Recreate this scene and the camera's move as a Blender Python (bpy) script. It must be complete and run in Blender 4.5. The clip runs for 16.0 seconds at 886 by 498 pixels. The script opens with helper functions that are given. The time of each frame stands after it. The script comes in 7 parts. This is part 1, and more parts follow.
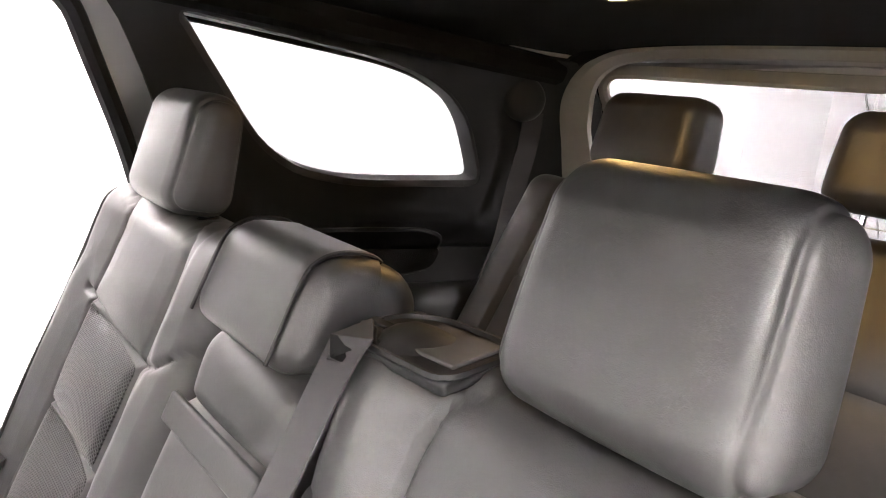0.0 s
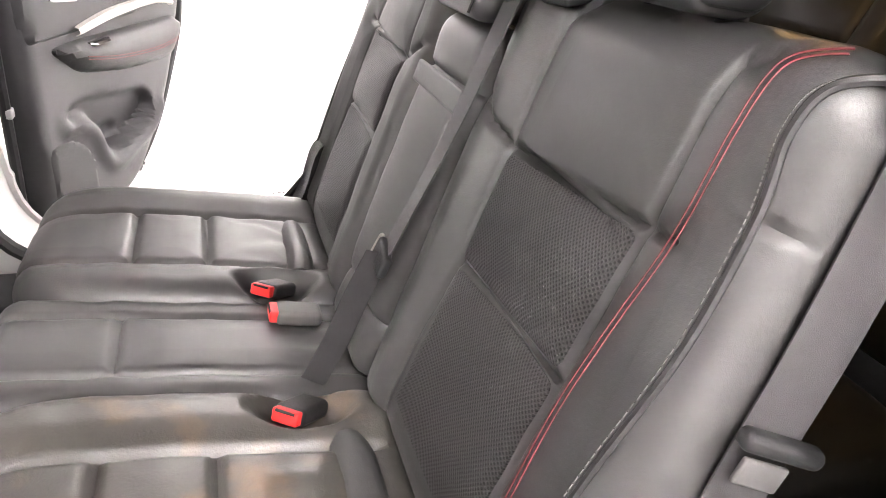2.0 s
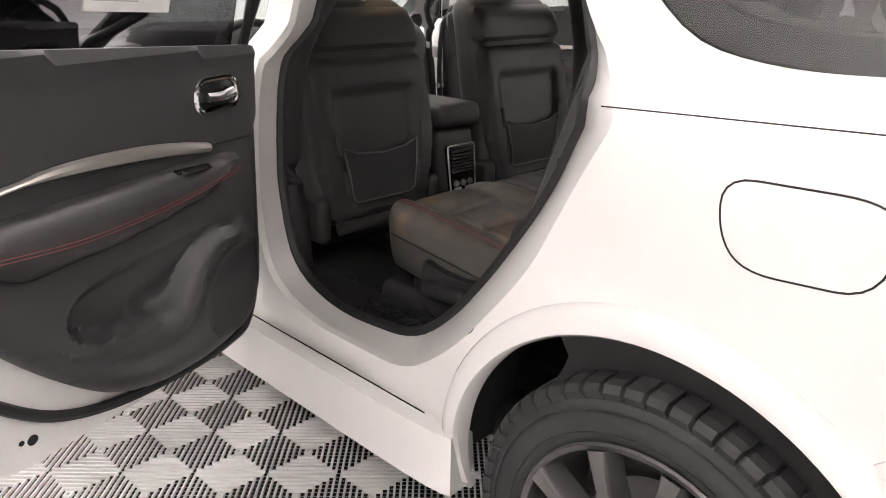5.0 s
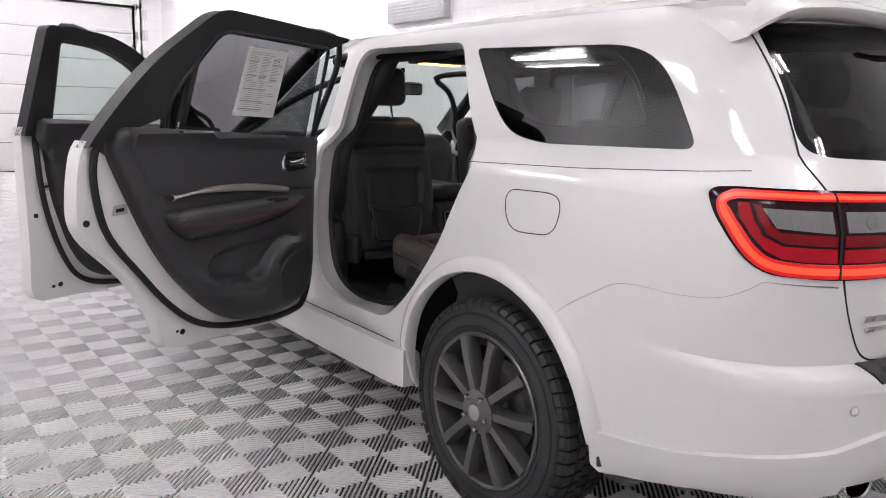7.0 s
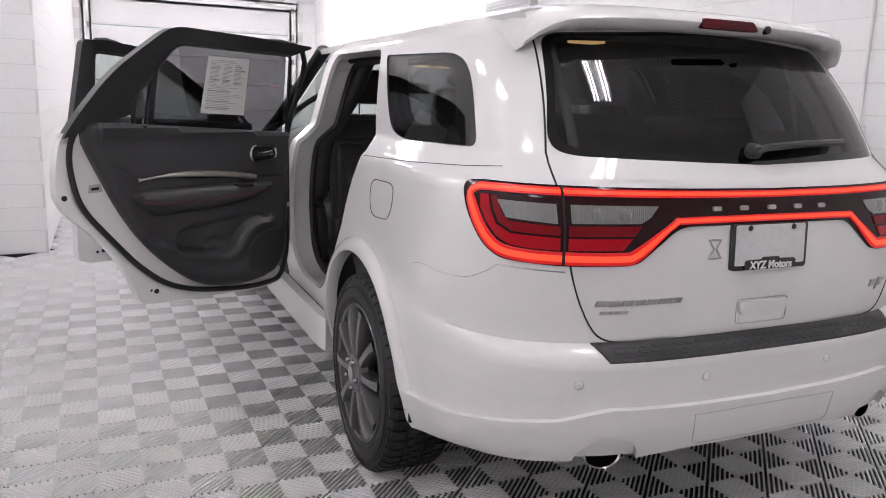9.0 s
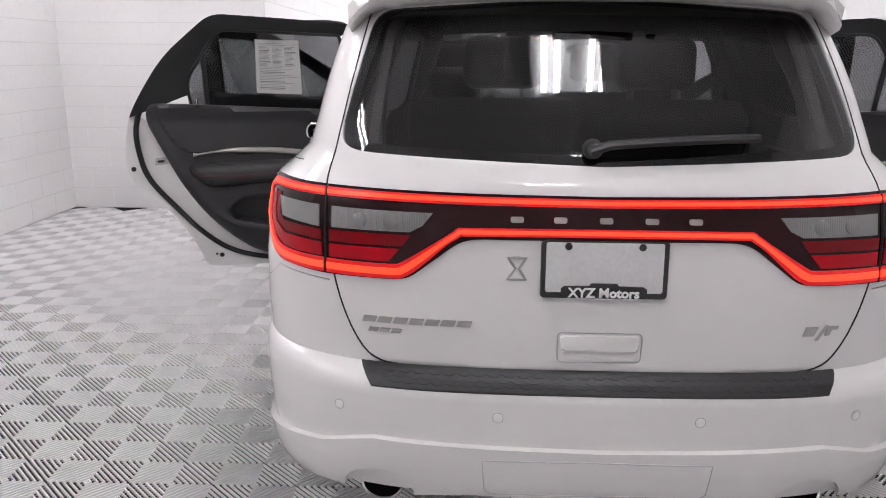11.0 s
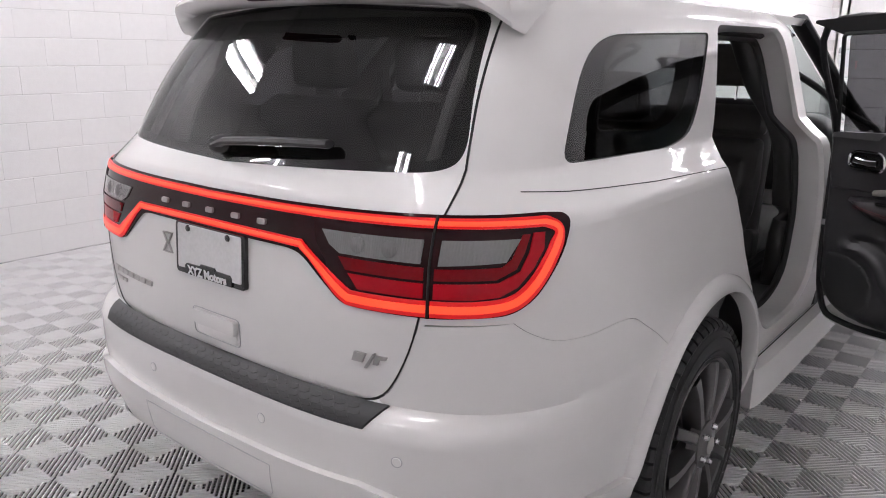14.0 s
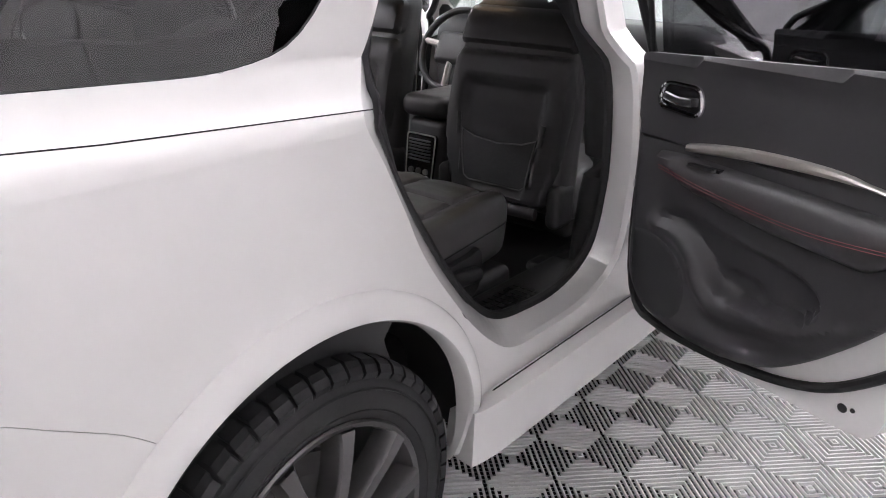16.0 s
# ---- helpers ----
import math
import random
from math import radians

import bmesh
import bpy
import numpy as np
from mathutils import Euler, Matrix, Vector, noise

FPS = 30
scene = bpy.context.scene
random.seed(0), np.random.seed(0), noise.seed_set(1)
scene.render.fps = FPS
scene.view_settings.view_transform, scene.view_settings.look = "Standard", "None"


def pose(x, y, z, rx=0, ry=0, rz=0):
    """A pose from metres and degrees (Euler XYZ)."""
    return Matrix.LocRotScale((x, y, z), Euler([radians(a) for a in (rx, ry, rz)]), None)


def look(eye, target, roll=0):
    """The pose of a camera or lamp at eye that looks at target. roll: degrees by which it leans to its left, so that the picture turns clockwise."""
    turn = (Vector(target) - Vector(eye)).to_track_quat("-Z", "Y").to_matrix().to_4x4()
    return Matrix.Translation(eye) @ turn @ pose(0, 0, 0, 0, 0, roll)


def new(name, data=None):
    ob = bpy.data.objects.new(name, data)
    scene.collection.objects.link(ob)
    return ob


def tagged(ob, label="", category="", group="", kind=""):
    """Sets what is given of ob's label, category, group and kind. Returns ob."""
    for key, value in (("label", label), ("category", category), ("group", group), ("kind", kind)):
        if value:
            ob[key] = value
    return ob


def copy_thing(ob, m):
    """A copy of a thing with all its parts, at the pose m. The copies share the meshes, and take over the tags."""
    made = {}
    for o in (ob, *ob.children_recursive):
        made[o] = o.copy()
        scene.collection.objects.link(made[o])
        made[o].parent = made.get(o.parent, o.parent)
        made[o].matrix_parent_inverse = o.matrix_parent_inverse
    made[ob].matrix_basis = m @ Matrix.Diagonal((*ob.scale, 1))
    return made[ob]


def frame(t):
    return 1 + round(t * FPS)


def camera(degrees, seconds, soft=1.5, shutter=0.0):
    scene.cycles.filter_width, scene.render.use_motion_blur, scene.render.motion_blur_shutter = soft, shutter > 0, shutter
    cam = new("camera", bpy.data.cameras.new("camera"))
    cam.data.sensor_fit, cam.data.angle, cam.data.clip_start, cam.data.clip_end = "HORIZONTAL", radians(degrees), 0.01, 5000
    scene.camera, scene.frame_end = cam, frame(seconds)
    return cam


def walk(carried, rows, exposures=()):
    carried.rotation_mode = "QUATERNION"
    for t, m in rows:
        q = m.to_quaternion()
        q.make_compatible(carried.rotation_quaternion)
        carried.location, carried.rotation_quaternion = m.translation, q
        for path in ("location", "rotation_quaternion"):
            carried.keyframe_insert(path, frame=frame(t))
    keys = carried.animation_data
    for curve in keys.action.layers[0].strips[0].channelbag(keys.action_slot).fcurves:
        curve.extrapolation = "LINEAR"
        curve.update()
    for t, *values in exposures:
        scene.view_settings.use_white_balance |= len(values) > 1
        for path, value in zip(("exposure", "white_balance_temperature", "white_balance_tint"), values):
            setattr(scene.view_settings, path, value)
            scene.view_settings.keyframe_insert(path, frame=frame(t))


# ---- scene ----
cam = camera(60.7, 16.0, soft=1.0)
PATH = [
    (0, (-0.646, 0.724, 1.498), (0.876, -0.525, 1.149), 7.7),
    (0.5, (-0.786, 0.703, 1.494), (0.889, -0.315, 1.101), 7.7),
    (1, (-0.88, 0.716, 1.455), (0.849, -0.166, 0.972), 6.7),
    (1.5, (-0.945, 0.734, 1.419), (0.792, -0.024, 0.779), 5.6),
    (2, (-1.028, 0.763, 1.394), (0.7, 0.195, 0.561), 3.8),
    (2.5, (-1.121, 0.747, 1.374), (0.618, 0.53, 0.411), 1.4),
    (3, (-1.252, 0.626, 1.366), (0.455, 0.932, 0.37), -0.5),
    (3.5, (-1.411, 0.414, 1.377), (0.182, 1.134, 0.407), -0.7),
    (4, (-1.602, 0.163, 1.382), (-0.105, 1.161, 0.509), -0.0),
    (4.5, (-1.782, -0.152, 1.406), (-0.397, 1.065, 0.633), 0.1),
    (4.7, (-1.841, -0.301, 1.408), (-0.489, 0.976, 0.672), 0.2),
    (6.8, (-2.469, -1.716, 1.385), (-1.244, -0.177, 1.023), 2.0),
    (7, (-2.515, -1.841, 1.381), (-1.318, -0.279, 1.023), 1.7),
    (7.5, (-2.566, -2.174, 1.399), (-1.446, -0.554, 1.054), 0.6),
    (8, (-2.406, -2.485, 1.412), (-1.388, -0.798, 1.068), 0.3),
    (8.5, (-2.115, -2.613, 1.408), (-1.186, -0.879, 1.048), 1.0),
    (9, (-1.77, -2.689, 1.432), (-0.973, -0.895, 1.048), 1.8),
    (9.2, (-1.641, -2.722, 1.43), (-0.904, -0.905, 1.034), 2.0),
    (11.3, (-0.116, -2.781, 1.549), (-0.336, -0.857, 1.05), -0.3),
    (11.5, (0.011, -2.764, 1.563), (-0.312, -0.855, 1.062), -0.8),
    (12, (0.34, -2.751, 1.561), (-0.232, -0.896, 1.08), -1.1),
    (12.5, (0.713, -2.712, 1.567), (-0.105, -0.95, 1.088), -1.2),
    (13, (1.052, -2.573, 1.558), (0.04, -0.917, 1.072), -0.7),
    (13.5, (1.379, -2.381, 1.551), (0.243, -0.811, 1.058), -0.2),
    (14, (1.631, -2.142, 1.545), (0.411, -0.639, 1.041), 0.4),
    (14.5, (1.728, -1.82, 1.529), (0.454, -0.378, 0.983), 0.8),
    (15, (1.799, -1.465, 1.499), (0.514, -0.055, 0.9), 1.3),
    (15.5, (1.834, -1.146, 1.481), (0.591, 0.278, 0.827), 1.6),
    (16, (1.801, -0.784, 1.471), (0.644, 0.68, 0.751), 1.7),
]
EXPOSURES = [(0, 3.62, 6850, 10), (0.5, 3.32, 6850, 10), (1.0, 3.15, 6850, 11), (2.0, 2.95, 6850, 11), (3.0, 2.95, 6850, 11), (3.5, 2.70, 6900, 11), (4.0, 2.2, 6900, 11), (4.5, 1.25, 7150, 11), (4.7, 1.05, 7100, 11),
             (6.0, 0.3, 6600, 12), (7, 0.0, 6420, 12), (8, -0.15, 6420, 12), (11.5, 0.0, 6420, 12), (13, -0.2, 6420, 12), (14, 0.05, 6420, 12), (14.5, 0.2, 6420, 12), (15, 0.42, 6420, 12), (15.5, 0.65, 6420, 12), (16, 0.9, 6380, 12)]
walk(cam, [(t, look(eye, target, roll)) for t, eye, target, roll in PATH], EXPOSURES)

# world: a closed workshop hall, so only a faint sky outside
world = bpy.data.worlds.new("world")
scene.world = world
world.use_nodes = True
wnt = world.node_tree
sky = wnt.nodes.new("ShaderNodeTexSky")
sky.sky_type, sky.sun_disc = "NISHITA", False
sky.sun_elevation, sky.sun_rotation = radians(40), radians(120)
wnt.links.new(sky.outputs[0], wnt.nodes["Background"].inputs[0])
wnt.nodes["Background"].inputs[1].default_value = 0.1

TUBE_POWER = 49.0

# ---------------------------------------------------------------- materials
def mat(name, color, rough=0.5, metal=0.0, spec=0.5, var=0.0, var_scale=8.0, bump=0.0, bump_scale=200.0,
        fine=0.0, fine_scale=900.0, coat=0.0, emit=None, strength=0.0, trans=0.0, ior=1.45, rough_var=0.0, alpha=1.0):
    """A principled material with colour variation at two scales and a fine relief."""
    m = bpy.data.materials.new(name)
    m.use_nodes = True
    nt = m.node_tree
    b = nt.nodes["Principled BSDF"]
    b.inputs["Base Color"].default_value = (*color, 1)
    b.inputs["Roughness"].default_value = rough
    b.inputs["Metallic"].default_value = metal
    b.inputs["Specular IOR Level"].default_value = spec
    b.inputs["Coat Weight"].default_value = coat
    b.inputs["Coat Roughness"].default_value = 0.04
    b.inputs["Transmission Weight"].default_value = trans
    b.inputs["IOR"].default_value = ior
    b.inputs["Alpha"].default_value = alpha
    if emit:
        b.inputs["Emission Color"].default_value = (*emit, 1)
        b.inputs["Emission Strength"].default_value = strength
    tc = nt.nodes.new("ShaderNodeTexCoord")
    if var or rough_var:
        n1 = nt.nodes.new("ShaderNodeTexNoise")
        n1.inputs["Scale"].default_value, n1.inputs["Detail"].default_value = var_scale, 6
        nt.links.new(tc.outputs["Object"], n1.inputs["Vector"])
        n2 = nt.nodes.new("ShaderNodeTexNoise")
        n2.inputs["Scale"].default_value, n2.inputs["Detail"].default_value = var_scale * 11, 3
        nt.links.new(tc.outputs["Object"], n2.inputs["Vector"])
        add = nt.nodes.new("ShaderNodeMath")
        add.operation = "ADD"
        nt.links.new(n1.outputs[0], add.inputs[0])
        nt.links.new(n2.outputs[0], add.inputs[1])
        if var:
            ramp = nt.nodes.new("ShaderNodeMapRange")
            ramp.inputs[1].default_value, ramp.inputs[2].default_value = 0.6, 1.4
            ramp.inputs[3].default_value, ramp.inputs[4].default_value = 1 - var, 1 + var
            nt.links.new(add.outputs[0], ramp.inputs[0])
            mul = nt.nodes.new("ShaderNodeVectorMath")
            mul.operation = "SCALE"
            mul.inputs[0].default_value = color
            nt.links.new(ramp.outputs[0], mul.inputs["Scale"])
            nt.links.new(mul.outputs[0], b.inputs["Base Color"])
        if rough_var:
            rr = nt.nodes.new("ShaderNodeMapRange")
            rr.inputs[1].default_value, rr.inputs[2].default_value = 0.6, 1.4
            rr.inputs[3].default_value, rr.inputs[4].default_value = rough - rough_var, rough + rough_var
            nt.links.new(add.outputs[0], rr.inputs[0])
            nt.links.new(rr.outputs[0], b.inputs["Roughness"])
    if bump or fine:
        prev = None
        for strength_b, sc, dist in ((bump, bump_scale, 0.002), (fine, fine_scale, 0.0006)):
            if not strength_b:
                continue
            n = nt.nodes.new("ShaderNodeTexNoise")
            n.inputs["Scale"].default_value, n.inputs["Detail"].default_value = sc, 2
            nt.links.new(tc.outputs["Object"], n.inputs["Vector"])
            bp = nt.nodes.new("ShaderNodeBump")
            bp.inputs["Strength"].default_value, bp.inputs["Distance"].default_value = strength_b, dist
            nt.links.new(n.outputs[0], bp.inputs["Height"])
            if prev:
                nt.links.new(prev.outputs[0], bp.inputs["Normal"])
            prev = bp
        nt.links.new(prev.outputs[0], b.inputs["Normal"])
    return m


def fluted(m, scale, depth):
    """Fine upright ribs moulded in a lens."""
    nt = m.node_tree
    tc = nt.nodes.new("ShaderNodeTexCoord")
    wv = nt.nodes.new("ShaderNodeTexWave")
    wv.wave_type, wv.bands_direction = "BANDS", "X"
    wv.inputs["Scale"].default_value = scale
    bp = nt.nodes.new("ShaderNodeBump")
    bp.inputs["Strength"].default_value, bp.inputs["Distance"].default_value = depth, 0.002
    nt.links.new(tc.outputs["Object"], wv.inputs["Vector"])
    nt.links.new(wv.outputs["Fac"], bp.inputs["Height"])
    nt.links.new(bp.outputs[0], m.node_tree.nodes["Principled BSDF"].inputs["Normal"])


def stained(m, tint, scale, lo, hi, amount):
    """Patches of another colour with their own outline: brown spots and a painted brown reflection."""
    nt = m.node_tree
    b = nt.nodes["Principled BSDF"]
    src = b.inputs["Base Color"].links[0].from_socket
    tc = nt.nodes.new("ShaderNodeTexCoord")
    n = nt.nodes.new("ShaderNodeTexNoise")
    n.inputs["Scale"].default_value, n.inputs["Detail"].default_value = scale, 5
    nt.links.new(tc.outputs["Object"], n.inputs["Vector"])
    mr = nt.nodes.new("ShaderNodeMapRange")
    mr.inputs[1].default_value, mr.inputs[2].default_value, mr.inputs[4].default_value = lo, hi, amount
    nt.links.new(n.outputs[0], mr.inputs[0])
    mx = nt.nodes.new("ShaderNodeMix")
    mx.data_type = "RGBA"
    nt.links.new(mr.outputs[0], mx.inputs[0])
    nt.links.new(src, mx.inputs[6])
    mx.inputs[7].default_value = (*tint, 1)
    nt.links.new(mx.outputs[2], b.inputs["Base Color"])


PAINT = mat("white_paint", (0.75, 0.74, 0.73), 0.34, coat=1.0, var=0.012, var_scale=1.5, fine=0.03, fine_scale=700)
PAINT.node_tree.nodes["Principled BSDF"].inputs["Coat Roughness"].default_value = 0.03
PAINT_IN = mat("white_door_shell_paint", (0.78, 0.77, 0.76), 0.4, coat=0.3, var=0.03, var_scale=6)
LEATHER = mat("black_leather", (0.053, 0.052, 0.052), 0.39, spec=0.75, var=0.14, var_scale=5, bump=0.09, bump_scale=260, fine=0.26, fine_scale=1100, rough_var=0.05)
# paler, warmer leather: the doorway's sheen on the left cushion put into the colour
LEATHER_SHEEN = mat("sheen_spotted_black_leather", (0.070, 0.066, 0.060), 0.34, spec=0.8, var=0.14, var_scale=5, bump=0.2, bump_scale=240, fine=0.30, fine_scale=1100, rough_var=0.06)
# brown spots, and a brown reflection painted in with them
stained(LEATHER_SHEEN, (0.26, 0.15, 0.07), 6.0, 0.57, 0.72, 0.60)
LEATHER_SIDE = mat("black_smooth_leatherette", (0.032, 0.031, 0.032), 0.40, spec=0.4, var=0.1, var_scale=6, fine=0.3, fine_scale=1200)
PLASTIC = mat("black_grained_plastic", (0.020, 0.020, 0.021), 0.45, spec=0.5, var=0.08, var_scale=10, fine=0.45, fine_scale=1400)
PLASTIC_GREY = mat("grey_grained_plastic", (0.10, 0.097, 0.095), 0.5, var=0.08, var_scale=8, fine=0.4, fine_scale=1300)
HATCH_TRIM = mat("pale_grey_grained_plastic", (0.46, 0.45, 0.42), 0.5, var=0.06, var_scale=8, fine=0.4, fine_scale=1300)
CHARCOAL = mat("charcoal_grained_plastic", (0.050, 0.049, 0.050), 0.5, var=0.08, var_scale=8, fine=0.4, fine_scale=1300)
TRIM_SOFT = mat("dark_door_trim", (0.030, 0.029, 0.031), 0.40, var=0.1, var_scale=7, fine=0.5, fine_scale=1300)
RUBBER = mat("black_rubber_seal", (0.013, 0.013, 0.014), 0.5, var=0.15, var_scale=12, fine=0.3, fine_scale=500)
TYRE = mat("tyre_rubber", (0.020, 0.020, 0.021), 0.62, var=0.22, var_scale=9, bump=0.2, bump_scale=180)
RIM = mat("dark_grey_alloy", (0.14, 0.137, 0.137), 0.32, metal=0.7, var=0.05, var_scale=15)
CHROME = mat("chrome", (0.75, 0.75, 0.76), 0.08, metal=1.0)
SATIN = mat("satin_silver_trim", (0.50, 0.48, 0.45), 0.34, metal=0.85, var=0.06, var_scale=20)
BADGE = mat("satin_grey_badge", (0.42, 0.41, 0.40), 0.28, metal=0.8)
CARPET = mat("black_carpet", (0.010, 0.0095, 0.010), 0.95, spec=0.1, var=0.3, var_scale=14, bump=0.9, bump_scale=420)
HEADLINER = mat("black_headliner_cloth", (0.017, 0.016, 0.016), 0.9, spec=0.1, var=0.12, var_scale=9, fine=0.6, fine_scale=1500)
BELT = mat("black_belt_webbing", (0.05, 0.048, 0.05), 0.62, var=0.1, var_scale=20, fine=0.6, fine_scale=1600)
RED = mat("red_button_plastic", (0.75, 0.03, 0.03), 0.35)
THREAD = mat("red_thread", (0.17, 0.028, 0.034), 0.6)
THREAD_GREY = mat("grey_thread", (0.17, 0.165, 0.16), 0.6)
# near-black in place of the shade in gaps, slots, the crease and exhaust bores
GAP = mat("panel_gap_shadow_black", (0.012, 0.012, 0.012), 0.8)
LAMP_BLACK = mat("smoked_lamp_black", (0.016, 0.003, 0.004), 0.10, spec=0.25)
LAMP_RED = mat("dark_red_lens", (0.15, 0.001, 0.004), 0.10, spec=0.2, coat=0.15, var=0.08, var_scale=12)
LAMP_LIT = mat("lit_red_lens", (0.24, 0.001, 0.006), 0.12, spec=0.2, coat=0.15, emit=(1.0, 0.004, 0.018), strength=0.07)
LAMP_OFF = mat("unlit_brake_lens", (0.055, 0.003, 0.006), 0.12, spec=0.3, coat=0.2)
LAMP_CLEAR = mat("clear_reverse_lens", (0.15, 0.148, 0.148), 0.10, coat=1.0, var=0.06, var_scale=14)
fluted(LAMP_CLEAR, 55, 0.35)
LED = mat("glowing_red_light_bar", (0.35, 0.01, 0.008), 0.3, emit=(1.0, 0.004, 0.012), strength=0.36)
LED_CORE = mat("light_bar_core", (0.5, 0.03, 0.01), 0.3, emit=(1.0, 0.075, 0.026), strength=1.05)
WARM = mat("warm_dome_lens", (0.9, 0.7, 0.4), 0.3, emit=(1.0, 0.62, 0.25), strength=2.6)
TUBE = mat("fluorescent_tube", (0.9, 0.9, 0.9), 0.3, emit=(1.0, 0.965, 0.985), strength=TUBE_POWER)
FIXTURE = mat("white_enamel_fixture", (0.8, 0.8, 0.8), 0.4, var=0.02, var_scale=4)
WALL = mat("white_painted_block", (0.82, 0.81, 0.81), 0.5, var=0.025, var_scale=2.2, bump=0.35, bump_scale=90)
JOINT = mat("white_painted_mortar_joint", (0.70, 0.69, 0.69), 0.7, var=0.05, var_scale=6)
CEIL = mat("white_ceiling", (0.80, 0.79, 0.79), 0.8, var=0.02, var_scale=2)
GDOOR = mat("white_enamel_garage_door", (0.80, 0.79, 0.79), 0.45, var=0.03, var_scale=2)
STEEL = mat("grey_painted_steel", (0.45, 0.45, 0.46), 0.45, metal=0.4, var=0.08, var_scale=9)
TILE = mat("light_grey_plastic_tile", (0.82, 0.81, 0.81), 0.42, spec=0.35, var=0.05, var_scale=3, rough_var=0.04)
# floor below the ribs, coloured near-black for the shade in the grooves
TILE_BASE = mat("groove_shade_under_tile", (0.010, 0.010, 0.011), 0.8, spec=0.2, var=0.2, var_scale=5)
PAPER = mat("white_window_sticker_paper", (0.78, 0.78, 0.76), 0.7)
INK = mat("grey_print", (0.34, 0.34, 0.35), 0.8)
BLACK_GLOSS = mat("gloss_black", (0.012, 0.012, 0.013), 0.12, coat=0.5)
PLATE_WHITE = mat("white_plate_insert", (0.60, 0.60, 0.60), 0.22, var=0.10, var_scale=10)
LETTER = mat("white_lettering", (0.80, 0.80, 0.80), 0.5)


def glass(name, tint, rough=0.0):
    """Thin tinted pane: part mirror by Fresnel, the rest lets tinted light through."""
    m = bpy.data.materials.new(name)
    m.use_nodes = True
    nt = m.node_tree
    nt.nodes.remove(nt.nodes["Principled BSDF"])
    out = nt.nodes["Material Output"]
    tr, gl, mix, fr = (nt.nodes.new("ShaderNode" + k) for k in ("BsdfTransparent", "BsdfGlossy", "MixShader", "LayerWeight"))
    tr.inputs[0].default_value = (*tint, 1)
    gl.inputs["Roughness"].default_value = rough
    fr.inputs[0].default_value = 0.5
    pw, sc = nt.nodes.new("ShaderNodeMath"), nt.nodes.new("ShaderNodeMath")
    pw.operation, sc.operation = "POWER", "MULTIPLY_ADD"
    pw.inputs[1].default_value = 5.0
    sc.inputs[1].default_value, sc.inputs[2].default_value = 0.7, 0.070
    nt.links.new(fr.outputs["Facing"], pw.inputs[0])
    nt.links.new(pw.outputs[0], sc.inputs[0])
    nt.links.new(sc.outputs[0], mix.inputs[0])
    nt.links.new(tr.outputs[0], mix.inputs[1])
    nt.links.new(gl.outputs[0], mix.inputs[2])
    nt.links.new(mix.outputs[0], out.inputs[0])
    return m


PRIVACY = glass("dark_privacy_glass", (0.37, 0.37, 0.38))
CLEAR = glass("lightly_tinted_glass", (0.80, 0.845, 0.83))


def tint_only(name, tint):
    """The inner side of a pane: passes tinted light, no second mirror."""
    m = bpy.data.materials.new(name)
    m.use_nodes = True
    nt = m.node_tree
    nt.nodes.remove(nt.nodes["Principled BSDF"])
    tr = nt.nodes.new("ShaderNodeBsdfTransparent")
    tr.inputs[0].default_value = (*tint, 1)
    nt.links.new(tr.outputs[0], nt.nodes["Material Output"].inputs[0])
    return m


TINT = tint_only("pane_inner_side", (0.43, 0.43, 0.44))


def inner_side(ob, halves=1):
    """Gives the back layer of a pane the plain tint."""
    me = ob.data
    if len(me.materials) == 1:
        me.materials.append(TINT)
    n = len(me.polygons) // halves
    for h in range(halves):
        tris = [i for i in range(h * n, (h + 1) * n) if len(me.polygons[i].vertices) == 3]
        for i in tris[len(tris) // 2:]:
            me.polygons[i].material_index = 1

# ---------------------------------------------------------------- geometry helpers
import functools
from mathutils.geometry import delaunay_2d_cdt

def mesh_of(verts, faces, smooth=35):
    me = bpy.data.meshes.new("mesh")
    me.from_pydata([tuple(v) for v in verts], [], [tuple(f) for f in faces])
    me.validate()
    if smooth:
        me.polygons.foreach_set("use_smooth", [True] * len(me.polygons))
        me.set_sharp_from_angle(angle=radians(smooth))
    return me


def part(name, me, material, parent, label=""):
    """Links a mesh as one object under a thing or a part."""
    if not me.materials:
        me.materials.append(material)
    ob = new(name, me)
    ob.parent = parent
    if label:
        tagged(ob, label)
    return ob


def thing(name, label, category, group="", kind="", at=None):
    ob = new(name)
    ob.empty_display_size = 0.1
    if at is not None:
        ob.matrix_world = at
    return tagged(ob, label, category, group, kind)


def join(*pieces):
    """One (verts, faces) out of several."""
    vs, fs = [], []
    for v, f in pieces:
        n = len(vs)
        vs += [tuple(p) for p in v]
        fs += [tuple(i + n for i in q) for q in f]
    return vs, fs


def moved(piece, m):
    return [tuple(m @ Vector(p)) for p in piece[0]], piece[1]


def mirrored(piece):
    return [(-p[0], p[1], p[2]) for p in piece[0]], [tuple(reversed(q)) for q in piece[1]]


